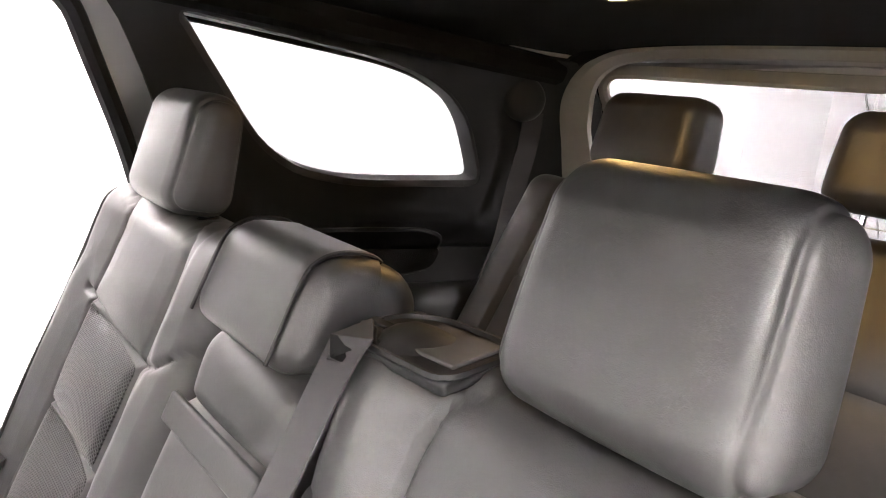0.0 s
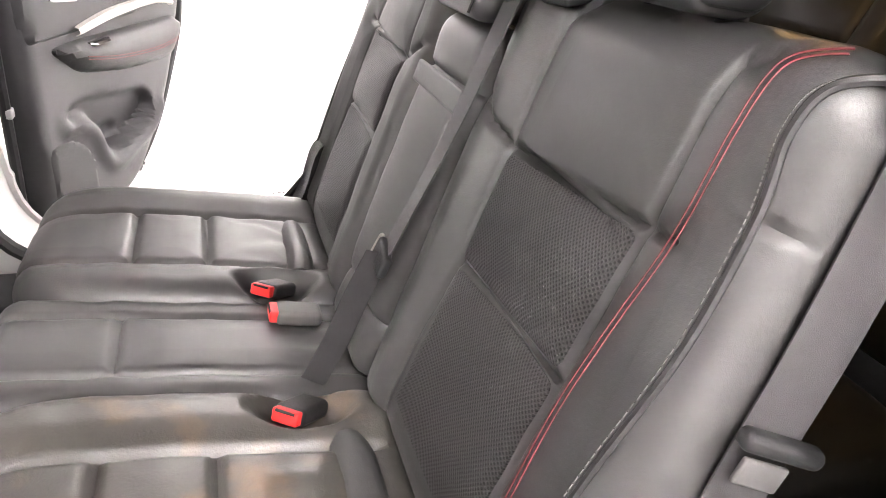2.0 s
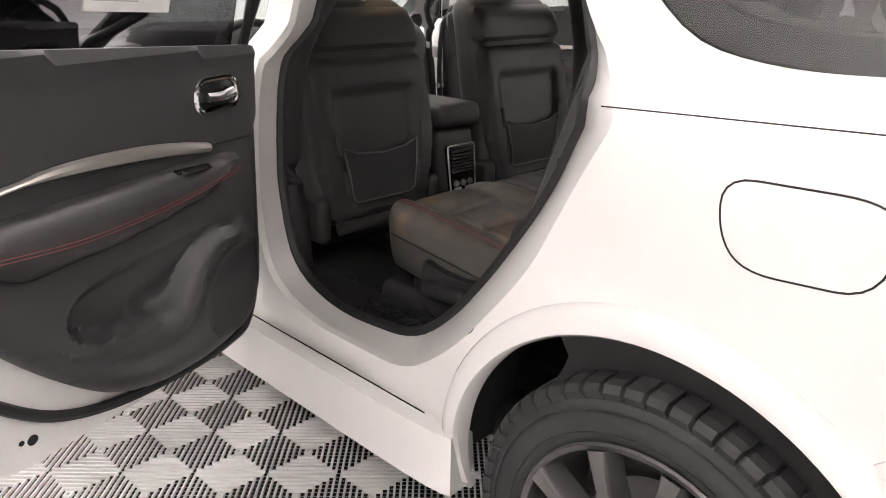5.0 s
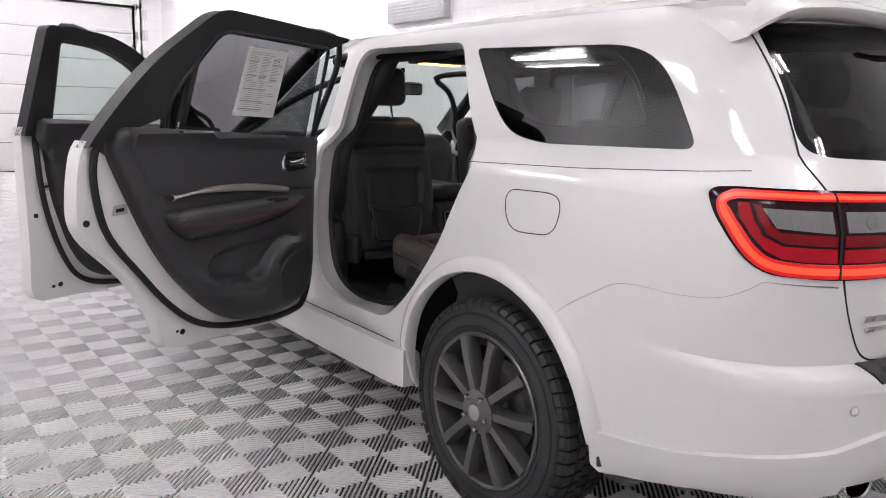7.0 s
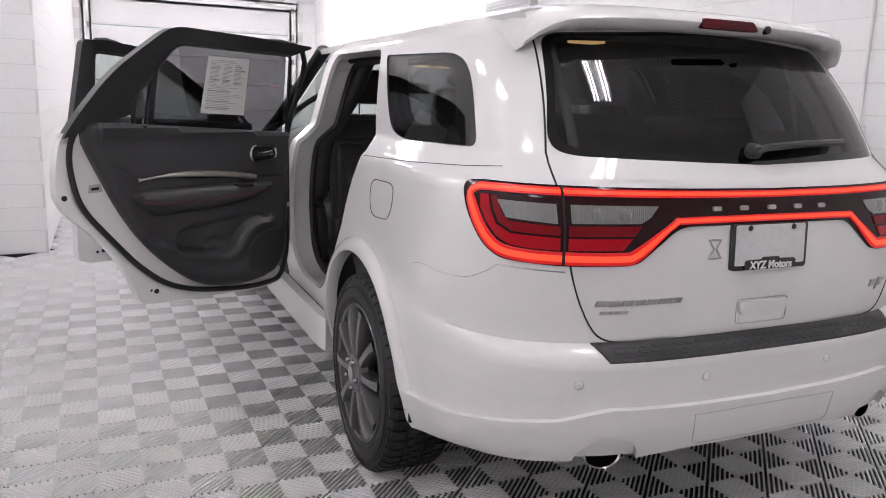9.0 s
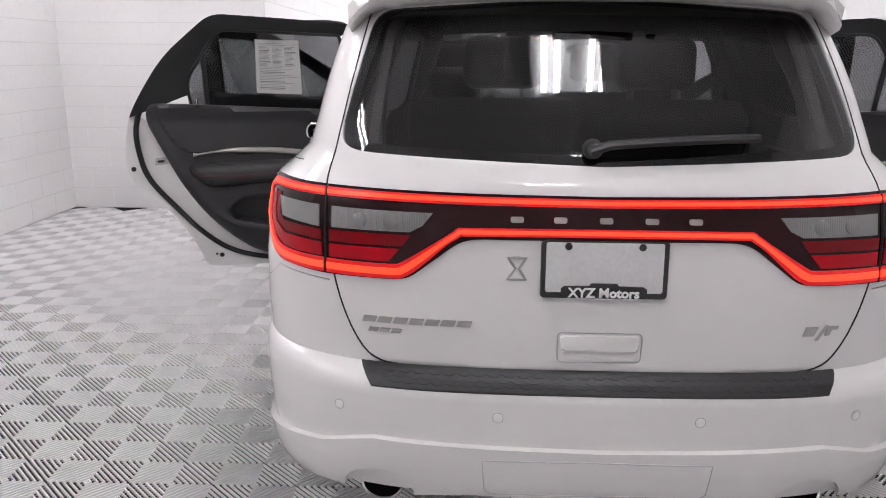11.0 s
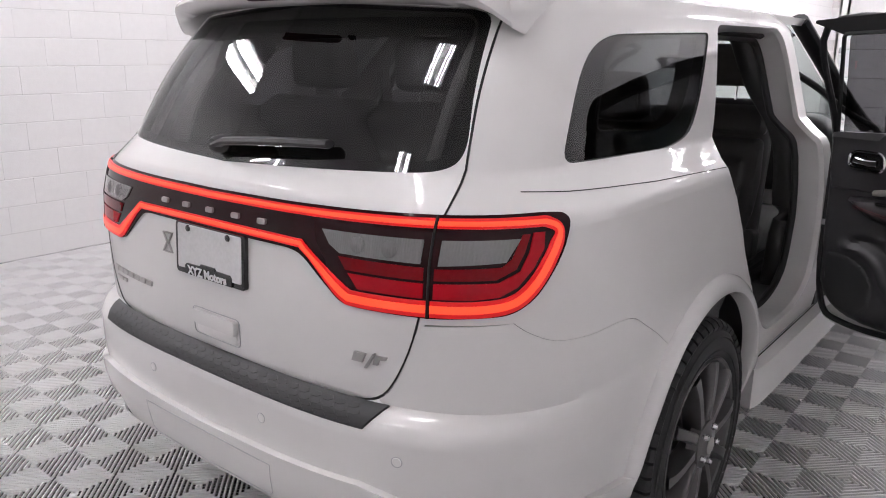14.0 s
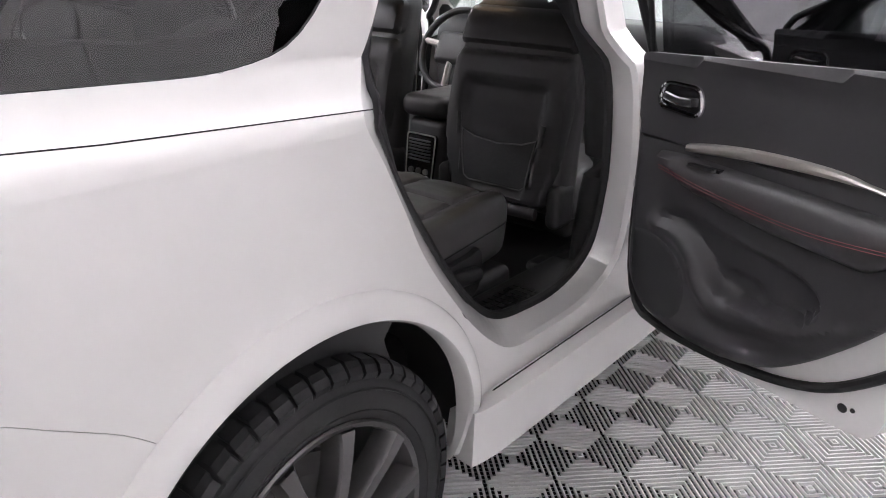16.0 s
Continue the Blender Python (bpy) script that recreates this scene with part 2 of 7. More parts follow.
def soft_box(w, d, h, r, n=(6, 6, 6), fn=None, caps=4):
    """A box with rounded edges on a regular grid, centred; fn moves each point (p, normal) -> p."""
    half = np.array([w, d, h]) / 2
    r = min(r, half.min() * 0.999)
    index, vs, fs = {}, [], []

    def axis(k):
        a, m = half[k], n[k]
        e = [a - r * (1 - math.cos(t)) * 1.0 for t in (0.0,)]
        inner = np.linspace(-(a - r), a - r, m + 1)
        cap = [a - r + r * math.tan(t) for t in np.linspace(0, math.pi / 4, caps)[1:]]
        return np.array([-c for c in reversed(cap)] + list(inner) + cap)

    ax = [axis(k) for k in range(3)]

    def vert(i, j, k):
        if (i, j, k) not in index:
            p = np.array([ax[0][i], ax[1][j], ax[2][k]])
            core = np.clip(p, -(half - r), half - r)
            off = p - core
            ln = np.linalg.norm(off)
            nm = off / ln if ln > 1e-9 else np.zeros(3)
            q = Vector(core + nm * r)
            if fn:
                q = fn(q, Vector(nm))
            index[(i, j, k)] = len(vs)
            vs.append(tuple(q))
        return index[(i, j, k)]

    N = [len(a) for a in ax]
    for i in range(N[0] - 1):
        for j in range(N[1] - 1):
            fs.append((vert(i, j, 0), vert(i, j + 1, 0), vert(i + 1, j + 1, 0), vert(i + 1, j, 0)))
            t = N[2] - 1
            fs.append((vert(i, j, t), vert(i + 1, j, t), vert(i + 1, j + 1, t), vert(i, j + 1, t)))
    for i in range(N[0] - 1):
        for k in range(N[2] - 1):
            fs.append((vert(i, 0, k), vert(i + 1, 0, k), vert(i + 1, 0, k + 1), vert(i, 0, k + 1)))
            t = N[1] - 1
            fs.append((vert(i, t, k), vert(i, t, k + 1), vert(i + 1, t, k + 1), vert(i + 1, t, k)))
    for j in range(N[1] - 1):
        for k in range(N[2] - 1):
            fs.append((vert(0, j, k), vert(0, j, k + 1), vert(0, j + 1, k + 1), vert(0, j + 1, k)))
            t = N[0] - 1
            fs.append((vert(t, j, k), vert(t, j + 1, k), vert(t, j + 1, k + 1), vert(t, j, k + 1)))
    return vs, fs


def box(x0, x1, y0, y1, z0, z1, r=0.004):
    """A box between two corners with small rounded edges."""
    v, f = soft_box(x1 - x0, y1 - y0, z1 - z0, r, (1, 1, 1))
    c = Vector(((x0 + x1) / 2, (y0 + y1) / 2, (z0 + z1) / 2))
    return [tuple(Vector(p) + c) for p in v], f


def plain_box(x0, x1, y0, y1, z0, z1):
    v = [(x, y, z) for x in (x0, x1) for y in (y0, y1) for z in (z0, z1)]
    return v, [(0, 1, 3, 2), (4, 6, 7, 5), (0, 4, 5, 1), (2, 3, 7, 6), (0, 2, 6, 4), (1, 5, 7, 3)]


def smooth_path(points, per=6, closed=False):
    """Catmull-Rom through the points."""
    P = [Vector(p) for p in points]
    n = len(P)
    out = []
    for i in range(n if closed else n - 1):
        a, b, c, d = (P[(i + k) % n] if closed else P[min(max(i + k, 0), n - 1)] for k in (-1, 0, 1, 2))
        for s in range(per):
            t = s / per
            out.append(0.5 * ((2 * b) + (c - a) * t + (2 * a - 5 * b + 4 * c - d) * t * t + (3 * b - a - 3 * c + d) * t ** 3))
    if not closed:
        out.append(P[-1])
    return out


def sweep(points, section, closed=False, up=Vector((0, 0, 1))):
    """Sweeps a closed 2D section (a across, b along up) along a 3D path. up: a vector, or one for each point."""
    pts = [Vector(p) for p in points]
    n, m = len(pts), len(section)
    vs, fs = [], []
    for i, p in enumerate(pts):
        if closed:
            t = (pts[(i + 1) % n] - pts[i - 1]).normalized()
        else:
            t = (pts[min(i + 1, n - 1)] - pts[max(i - 1, 0)]).normalized()
        u = Vector(up[i]) if isinstance(up, list) else up
        a = t.cross(u)
        a = a.normalized() if a.length > 1e-6 else Vector((1, 0, 0))
        b = a.cross(t).normalized()
        vs += [tuple(p + a * s[0] + b * s[1]) for s in section]
    for i in range(n if closed else n - 1):
        j = (i + 1) % n
        fs += [(i * m + k, i * m + (k + 1) % m, j * m + (k + 1) % m, j * m + k) for k in range(m)]
    if not closed:
        fs += [tuple(range(m - 1, -1, -1)), tuple((n - 1) * m + k for k in range(m))]
    return vs, fs


def ring(r, n=8, sx=1.0, sy=1.0):
    return [(r * sx * math.cos(2 * math.pi * k / n), r * sy * math.sin(2 * math.pi * k / n)) for k in range(n)]


def tube(points, r, n=8, closed=False, up=Vector((0, 0, 1))):
    return sweep(points, ring(r, n), closed, up)


def lathe(profile, n=48, axis="x"):
    """Turns (radius, along) pairs round the x axis; ends left open."""
    vs, fs = [], []
    m = len(profile)
    for k in range(n):
        a = 2 * math.pi * k / n
        vs += [(b, r * math.cos(a), r * math.sin(a)) for r, b in profile]
    for k in range(n):
        j = (k + 1) % n
        fs += [(k * m + i, k * m + i + 1, j * m + i + 1, j * m + i) for i in range(m - 1)]
    return vs, fs


def disc(r, n=24, x=0.0):
    return [(x, r * math.cos(2 * math.pi * k / n), r * math.sin(2 * math.pi * k / n)) for k in range(n)], [tuple(range(n))]


def inside(poly, x, y):
    """Whether points lie in a polygon (numpy, even-odd)."""
    res = np.zeros(np.shape(x), bool)
    q = np.asarray(poly)
    for (x0, y0), (x1, y1) in zip(q, np.roll(q, -1, 0)):
        cross = ((y0 > y) != (y1 > y))
        with np.errstate(divide="ignore", invalid="ignore"):
            xi = x0 + (y - y0) * (x1 - x0) / (y1 - y0)
        res ^= cross & (x < xi)
    return res


def dense(poly, step=0.02, closed=True):
    out = []
    q = list(poly)
    for a, b in zip(q, q[1:] + (q[:1] if closed else [])):
        n = max(1, int(math.dist(a, b) / step))
        out += [tuple(a[i] + (b[i] - a[i]) * k / n for i in range(len(a))) for k in range(n)]
    if not closed:
        out.append(tuple(q[-1]))
    return out


def rounded(poly, r, n=5):
    """Rounds the corners of a 2D polygon; r: one radius or one for each corner."""
    out = []
    N = len(poly)
    for i in range(N):
        p, a, b = Vector(poly[i]), Vector(poly[i - 1]), Vector(poly[(i + 1) % N])
        rr = r[i] if isinstance(r, (list, tuple)) else r
        da, db = (a - p), (b - p)
        la = min(rr, da.length * 0.49)
        lb = min(rr, db.length * 0.49)
        pa, pb = p + da.normalized() * la, p + db.normalized() * lb
        for k in range(n + 1):
            t = k / n
            q = pa * (1 - t) ** 2 + p * 2 * t * (1 - t) + pb * t * t
            out.append(tuple(q))
    return out


def cut_grid(us, vs, outer, holes=()):
    """Triangles inside an outline and outside of holes, with a regular grid of points within and the outlines kept exactly."""
    us, vs = np.asarray(us, float), np.asarray(vs, float)
    h = float(min(max(np.diff(us).max(), 1e-4), max(np.diff(vs).max(), 1e-4)))
    h = max(h, 0.6 * float(np.diff(us).max()))
    loops = []
    for poly in [outer] + list(holes):
        q = []
        for p in dense([tuple(map(float, p)) for p in poly], h):
            if not q or math.dist(p, q[-1]) > 0.05 * h:
                q.append(p)
        if math.dist(q[0], q[-1]) < 0.05 * h:
            q.pop()
        loops.append(q)
    verts, edges = [], []
    for q in loops:
        n = len(verts)
        verts += [Vector(p) for p in q]
        edges += [(n + i, n + (i + 1) % len(q)) for i in range(len(q))]
    U, V = np.meshgrid(us, vs, indexing="ij")
    P = np.stack([U.ravel(), V.ravel()], -1)
    keep = inside(loops[0], P[:, 0], P[:, 1])
    for q in loops[1:]:
        keep &= ~inside(q, P[:, 0], P[:, 1])
    P = P[keep]
    rim = np.array([tuple(p) for p in verts])
    if len(P):
        near = np.concatenate([np.sqrt(((c[:, None] - rim) ** 2).sum(-1)).min(1) for c in np.array_split(P, max(1, len(P) // 1500))])
        P = P[near > 0.55 * h]
    verts += [Vector(p) for p in P]
    out = delaunay_2d_cdt(verts, edges, [], 0, 1e-6)
    pts = [tuple(p) for p in out[0]]
    q = np.array(pts)
    faces = np.array([tuple(f) for f in out[2]])
    C = q[faces].mean(1)
    ok = inside(loops[0], C[:, 0], C[:, 1])
    for lp in loops[1:]:
        ok &= ~inside(lp, C[:, 0], C[:, 1])
    e1, e2 = q[faces[:, 1]] - q[faces[:, 0]], q[faces[:, 2]] - q[faces[:, 0]]
    area = e1[:, 0] * e2[:, 1] - e1[:, 1] * e2[:, 0]
    fs = []
    for f, good, ar in zip(faces, ok, area):
        if good and abs(ar) > 1e-10:
            fs.append(tuple(int(i) for i in (f if ar > 0 else f[::-1])))
    used = sorted({i for f in fs for i in f})
    back = {i: k for k, i in enumerate(used)}
    return [pts[i] for i in used], [tuple(back[i] for i in f) for f in fs]


def shell(top, bottom, faces):
    """Closes two layers of the same grid into a sheet with thickness."""
    n = len(top)
    count = {}
    for f in faces:
        for a, b in zip(f, f[1:] + f[:1]):
            count[(a, b)] = count.get((a, b), 0) + 1
    fs = list(faces) + [tuple(i + n for i in reversed(f)) for f in faces]
    fs += [(a, a + n, b + n, b) for a, b in count if (b, a) not in count]
    return list(top) + list(bottom), fs


def prism(poly, place, d0, d1, step=0.03, dome=0.0, smooth=30):
    """A 2D outline made solid: place(u, v, d) gives the point; between depths d0 (front) and d1."""
    q = np.asarray(poly)
    lo, hi = q.min(0), q.max(0)
    us = np.linspace(lo[0], hi[0], max(2, int((hi[0] - lo[0]) / step) + 1))
    vs = np.linspace(lo[1], hi[1], max(2, int((hi[1] - lo[1]) / step) + 1))
    pts, fs = cut_grid(us, vs, outer=poly)
    cu, cv = (lo + hi) / 2
    su, sv = (hi - lo) / 2 + 1e-9

    def rise(u, v):
        return dome * max(0.0, 1 - abs((u - cu) / su) ** 3) * max(0.0, 1 - abs((v - cv) / sv) ** 3)

    return shell([place(u, v, d0 + rise(u, v)) for u, v in pts], [place(u, v, d1) for u, v in pts], fs)


def outline_prism(poly, place, d0, d1, r=0.0):
    """A solid with the exact outline, as side walls and two caps; r: a small chamfer at the front."""
    n = len(poly)
    c = np.mean(np.asarray(poly), 0)

    def inset(p):
        v = np.asarray(p) - c
        ln = np.linalg.norm(v)
        return tuple(c + v * (ln - r) / ln) if ln > r else tuple(p)

    vs = [place(*inset(p), d0) for p in poly] + [place(*p, d0 - r * (1 if d0 > d1 else -1)) for p in poly] + [place(*p, d1) for p in poly]
    fs = [tuple(range(n)), tuple(range(3 * n - 1, 2 * n - 1, -1))]
    for k in range(2):
        fs += [(k * n + i, (k + 1) * n + i, (k + 1) * n + (i + 1) % n, k * n + (i + 1) % n) for i in range(n)]
    return vs, fs


def text_mesh(body, size, depth=0.002, bold=0.0, shear=0.0):
    """Solid lettering with the built-in font in the xy plane, centred on x."""
    cu = bpy.data.curves.new("lettering", "FONT")
    cu.body, cu.size, cu.extrude, cu.align_x, cu.offset, cu.shear = body, size, depth, "CENTER", bold, shear
    cu.resolution_u = 3
    ob = bpy.data.objects.new("lettering", cu)
    scene.collection.objects.link(ob)
    me = bpy.data.meshes.new_from_object(ob.evaluated_get(bpy.context.evaluated_depsgraph_get()))
    bpy.data.objects.remove(ob)
    v = [tuple(p.co) for p in me.vertices]
    f = [tuple(p.vertices) for p in me.polygons]
    bpy.data.meshes.remove(me)
    return v, f

# ---------------------------------------------------------------- the hall
X0, X1, Y0R, Y1N, Y1F, ZC = -4.35, 2.66, -6.2, 4.75, 14.8, 3.75
COURSE, BLOCK = 0.2032, 0.4064


def block_wall(name, label, a, b, z1, normal, doorway=None):
    """A wall of painted blocks from a to b (plan points), with courses as real grooves on the room side."""
    a, b, nrm = Vector(a), Vector(b), Vector(normal)
    length, along = (b - a).length, (b - a).normalized()
    wall = tagged(new(name), label, "wall", kind="structure")
    back = []
    vs, fs = [], []
    rows = int(math.ceil(z1 / COURSE))
    g = 0.004

    def quad(u0, u1, z0, z1_, d):
        n = len(vs)
        for u, z in ((u0, z0), (u1, z0), (u1, z1_), (u0, z1_)):
            p = a + along * u + nrm * d
            vs.append((p.x, p.y, z))
        fs.append((n, n + 1, n + 2, n + 3))

    rng = random.Random(len(name))
    blocks = []
    for r in range(rows):
        z0, zt = r * COURSE, min((r + 1) * COURSE, z1)
        u = -(r % 2) * BLOCK / 2
        while u < length:
            u0, u1 = max(u, 0), min(u + BLOCK, length)
            if u1 - u0 > 0.02 and not (doorway and u1 > doorway[0] + 0.01 and u0 < doorway[1] - 0.01 and z0 < doorway[2] - 0.01):
                blocks.append((u0 + 0.0004, u1 - 0.0004, z0 + g / 2, zt - g / 2, rng.uniform(-0.0006, 0.0006)))
            u += BLOCK
    m = 0
    for u0, u1, z0, zt, dd in blocks:
        e = 0.0025
        n = len(vs)
        for u, z, d in ((u0, z0, 0), (u1, z0, 0), (u1, zt, 0), (u0, zt, 0), (u0 + e / 3, z0 + e, e), (u1 - e / 3, z0 + e, e), (u1 - e / 3, zt - e, e), (u0 + e / 3, zt - e, e)):
            p = a + along * u + nrm * (d + dd)
            vs.append((p.x, p.y, z))
        fs.append((n + 4, n + 5, n + 6, n + 7))
        fs += [(n + i, n + (i + 1) % 4, n + 4 + (i + 1) % 4, n + 4 + i) for i in range(4)]
    part("block", mesh_of(vs, fs, 0), WALL, wall, "white painted concrete blocks laid in running bond")["kind"] = "stuff"
    vs, fs = [], []
    spans = [(0, length, 0, z1)] if not doorway else [(0, doorway[0], 0, z1), (doorway[1], length, 0, z1), (doorway[0], doorway[1], doorway[2], z1)]
    core = []
    for u0, u1, z0, zt in spans:
        p, q = a + along * u0 - nrm * 0.19, a + along * u1 + nrm * 0.0002
        ps = [a + along * u0 + nrm * 0.0005, a + along * u1 + nrm * 0.0005, a + along * u1 - nrm * 0.19, a + along * u0 - nrm * 0.19]
        v = [(s.x, s.y, z) for z in (z0, zt) for s in ps]
        core.append((v, [(0, 3, 2, 1), (4, 5, 6, 7), (0, 1, 5, 4), (1, 2, 6, 5), (2, 3, 7, 6), (3, 0, 4, 7)]))
    part("mortar", mesh_of(*join(*core), 0), JOINT, wall)
    return wall


block_wall("wall_west", "white painted concrete block wall", (X0, Y0R), (X0, Y1N), ZC, (1, 0))
block_wall("wall_east", "white painted concrete block wall behind the car", (X1, Y1F), (X1, Y0R), ZC, (-1, 0))
block_wall("wall_south", "white painted block wall with a garage door", (X1, Y0R), (X0, Y0R), ZC, (0, 1), (0.35, 4.55, 3.05))
block_wall("wall_inner", "short white painted block wall beside the passage", (X0, Y1N), (-2.3, Y1N), ZC, (0, -1))
block_wall("wall_passage", "white painted block wall of the passage", (-2.3, Y1N), (-2.3, Y1F), ZC, (1, 0))
block_wall("wall_north", "far white block wall with a garage door", (-2.3, Y1F), (X1, Y1F), ZC, (0, -1), (0.25, 4.45, 3.3))

ceiling = part("ceiling", mesh_of(*join(plain_box(X0 - 0.2, X1 + 0.2, Y0R - 0.2, Y1N, ZC, ZC + 0.15), plain_box(-2.5, X1 + 0.2, Y1N, Y1F + 0.2, ZC, ZC + 0.15)), 0), CEIL, None)
tagged(ceiling, "plain white painted ceiling", "ceiling", kind="structure")


def garage_door(label, x0, x1, y, zt, facing):
    """A sectional door with steel frame; its panels are pieces. facing: +1 if the room lies at larger y."""
    door = thing("garage_door", label, "garage door")
    n = 6
    h = zt / n
    yy = y - facing * 0.02
    me = None
    for k in range(n):
        bevel = [(x0, 0.003), (x1, 0.003), (x1, h - 0.003), (x0, h - 0.003)]
        v, f = box(x0 + 0.02, x1 - 0.02, yy - 0.025, yy + 0.025, 0.006, h - 0.006, 0.012)
        rib = [box(x0 + 0.06, x1 - 0.06, yy + facing * 0.024 - 0.004, yy + facing * 0.024 + 0.004, h * s - 0.012, h * s + 0.012, 0.003) for s in (0.12, 0.88)]
        if me is None:
            me = mesh_of(*join((v, f), *rib))
        p = part("panel", me, GDOOR, door)
        p.location = (0, 0, k * h)
    for x in (x0, x1):
        part("track", mesh_of(*box(x - 0.05, x + 0.05, y + facing * 0.01, y + facing * 0.07, 0, zt + 0.1)), FIXTURE, door)
        for k in range(n):
            part("roller_bracket", mesh_of(*box(x - 0.05 if x == x1 else x + 0.02, x - 0.02 if x == x1 else x + 0.05, y + facing * 0.072, y + facing * 0.10, k * h + h - 0.06, k * h + h + 0.02)), STEEL, door)
    part("header", mesh_of(*box(x0 - 0.05, x1 + 0.05, y + facing * 0.01, y + facing * 0.08, zt, zt + 0.12)), FIXTURE, door)
    return door


garage_door("white sectional garage door with steel tracks", -2.05, 2.15, Y1F, 3.3, -1)
garage_door("white sectional garage door behind the car", -1.89, 2.31, Y0R, 3.05, 1)


def conduit(label, pts, box_at, facing):
    c = thing("conduit", label, "conduit")
    part("pipe", mesh_of(*tube(pts, 0.012, 8, up=Vector((0.3, 0.9, 0.1)))), WALL, c)
    x, y, z = box_at
    part("outlet_box", mesh_of(*box(x - 0.045, x + 0.045, y - 0.05, y + 0.05, z - 0.06, z + 0.06, 0.006)), WALL, c)
    return c


conduit("white painted electric conduit and socket box on the block wall", [(X0 + 0.02, 2.79, 0.02), (X0 + 0.02, 2.79, 1.04)], (X0 + 0.05, 2.79, 1.08), 1)
conduit("white painted conduit with box on the block wall", [(X1 - 0.02, 0.75, 1.3), (X1 - 0.02, 0.75, ZC - 0.02)], (X1 - 0.05, 0.75, 1.3), -1)


wv = thing("wall_vent", "grey metal vent box high on the block wall", "vent")
part("housing", mesh_of(*box(X1 - 0.10, X1 - 0.002, 4.9, 6.0, 2.38, 2.62, 0.01)), STEEL, wv)
for k in range(5):
    part("louvre", mesh_of(*box(X1 - 0.108, X1 - 0.100, 4.95, 5.95, 2.41 + k * 0.038, 2.43 + k * 0.038, 0.003)), STEEL, wv)


def fixture():
    """A ceiling light with two rows of bare tubes."""
    lamp = thing("ceiling_light", "white fluorescent ceiling light with bare tubes", "ceiling light", "ceiling lights")
    part("tray", mesh_of(*box(-0.24, 0.24, -0.50, 0.50, 0.03, 0.09, 0.01)), FIXTURE, lamp)
    for dx in (-0.16, -0.09, 0.09, 0.16):
        part("tube", mesh_of(*tube([(dx, -0.46, 0), (dx, 0.46, 0)], 0.016, 10)), TUBE, lamp, "lit white fluorescent tube")
    return lamp


first = fixture()
# hall rows first; the eight passage lights are unseen, added to brighten its walls
spots = [(x, y) for x in (-3.5, 0.1) for y in (-3.6, -1.45, 0.95, 3.4)] + [(x, y) for x in (-1.1, 1.5) for y in (6.2, 8.6, 11.0, 13.2)]
first.matrix_world = pose(spots[0][0], spots[0][1], ZC - 0.1)
for x, y in spots[1:]:
    copy_thing(first, pose(x, y, ZC - 0.1))

# ---------------------------------------------------------------- the tiled floor
CELL, TURN = 0.1545, 0.8
UNIT = CELL * math.sqrt(2)
floor = part("floor", mesh_of(*join(plain_box(X0 - 0.2, X1 + 0.2, Y0R - 0.2, Y1N + 0.2, -0.15, -0.0110), plain_box(-2.5, X1 + 0.2, Y1N + 0.2, Y1F + 0.2, -0.15, -0.0110)), 0), TILE_BASE, None)
tagged(floor, "floor of interlocking grey ribbed plastic tiles", "floor", kind="structure")


def rib_unit():
    """One square of nested square ribs, seen from above as four triangles of parallel ribs."""
    vs, fs = [], []
    n = 6
    pitch = UNIT / 2 / n
    lo = -0.0105
    for k in range(n):
        c = UNIT / 2 - (k + 0.5) * pitch
        radii = [(c + pitch * 0.165, lo), (c + pitch * 0.157, -0.0014), (c + pitch * 0.110, 0.0), (c - pitch * 0.110, 0.0), (c - pitch * 0.157, -0.0014), (c - pitch * 0.165, lo)]
        b = len(vs)
        for r, z in radii:
            vs += [(s * max(r, 0.0008), t * max(r, 0.0008), z) for s, t in ((-1, -1), (1, -1), (1, 1), (-1, 1))]
        for q in range(5):
            fs += [(b + q * 4 + e, b + q * 4 + (e + 1) % 4, b + (q + 1) * 4 + (e + 1) % 4, b + (q + 1) * 4 + e) for e in range(4)]
    # thin lower bars across the grooves tie the ribs together
    h, w = UNIT / 2, 0.0009
    for k in range(2 * n):
        c = -h + (k + 0.5) * pitch
        for quad in (((-h, c - w), (h, c - w), (h, c + w), (-h, c + w)), ((c - w, -h), (c + w, -h), (c + w, h), (c - w, h))):
            b = len(vs)
            vs += [(x, y, -0.0098) for x, y in quad]
            fs.append((b, b + 1, b + 2, b + 3))
    return vs, fs


def tile_mesh(m):
    u = rib_unit()
    pcs = [moved(u, Matrix.Translation(((i - (m - 1) / 2) * UNIT, (j - (m - 1) / 2) * UNIT, 0))) for i in range(m) for j in range(m)]
    return mesh_of(*join(*pcs), 0)


TILE_N = 2
tile_me = tile_mesh(TILE_N)
lattice = Matrix.Translation((-0.953, 1.37, 0)) @ Matrix.Rotation(radians(45 + TURN), 4, "Z")
S2 = UNIT * TILE_N
near_tiles, far_tiles, edge_tiles = [], [], []
for i in range(-30, 31):
    for j in range(-30, 31):
        c = lattice @ Vector(((i + 0.25) * S2, (j + 0.25) * S2, 0))
        m_ = 0.31
        if X0 + m_ < c.x < X1 - m_ and Y0R + m_ < c.y < Y1N + 0.05 or -2.35 < c.x < X1 - m_ and Y1N <= c.y < Y1F:
            (near_tiles if -3.6 < c.x < 2.5 and -2.9 < c.y < 3.2 and not (abs(c.x) < 0.7 and -0.4 < c.y) else far_tiles).append(c)
        elif X0 - m_ < c.x < X1 + m_ and Y0R - m_ < c.y < Y1N + 0.05 or 0 < c.x < X1 + m_ and Y1N <= c.y < Y1F:
            edge_tiles.append(c)
near_tiles.sort(key=lambda c: (c - Vector((0, 0.2, 0))).length)
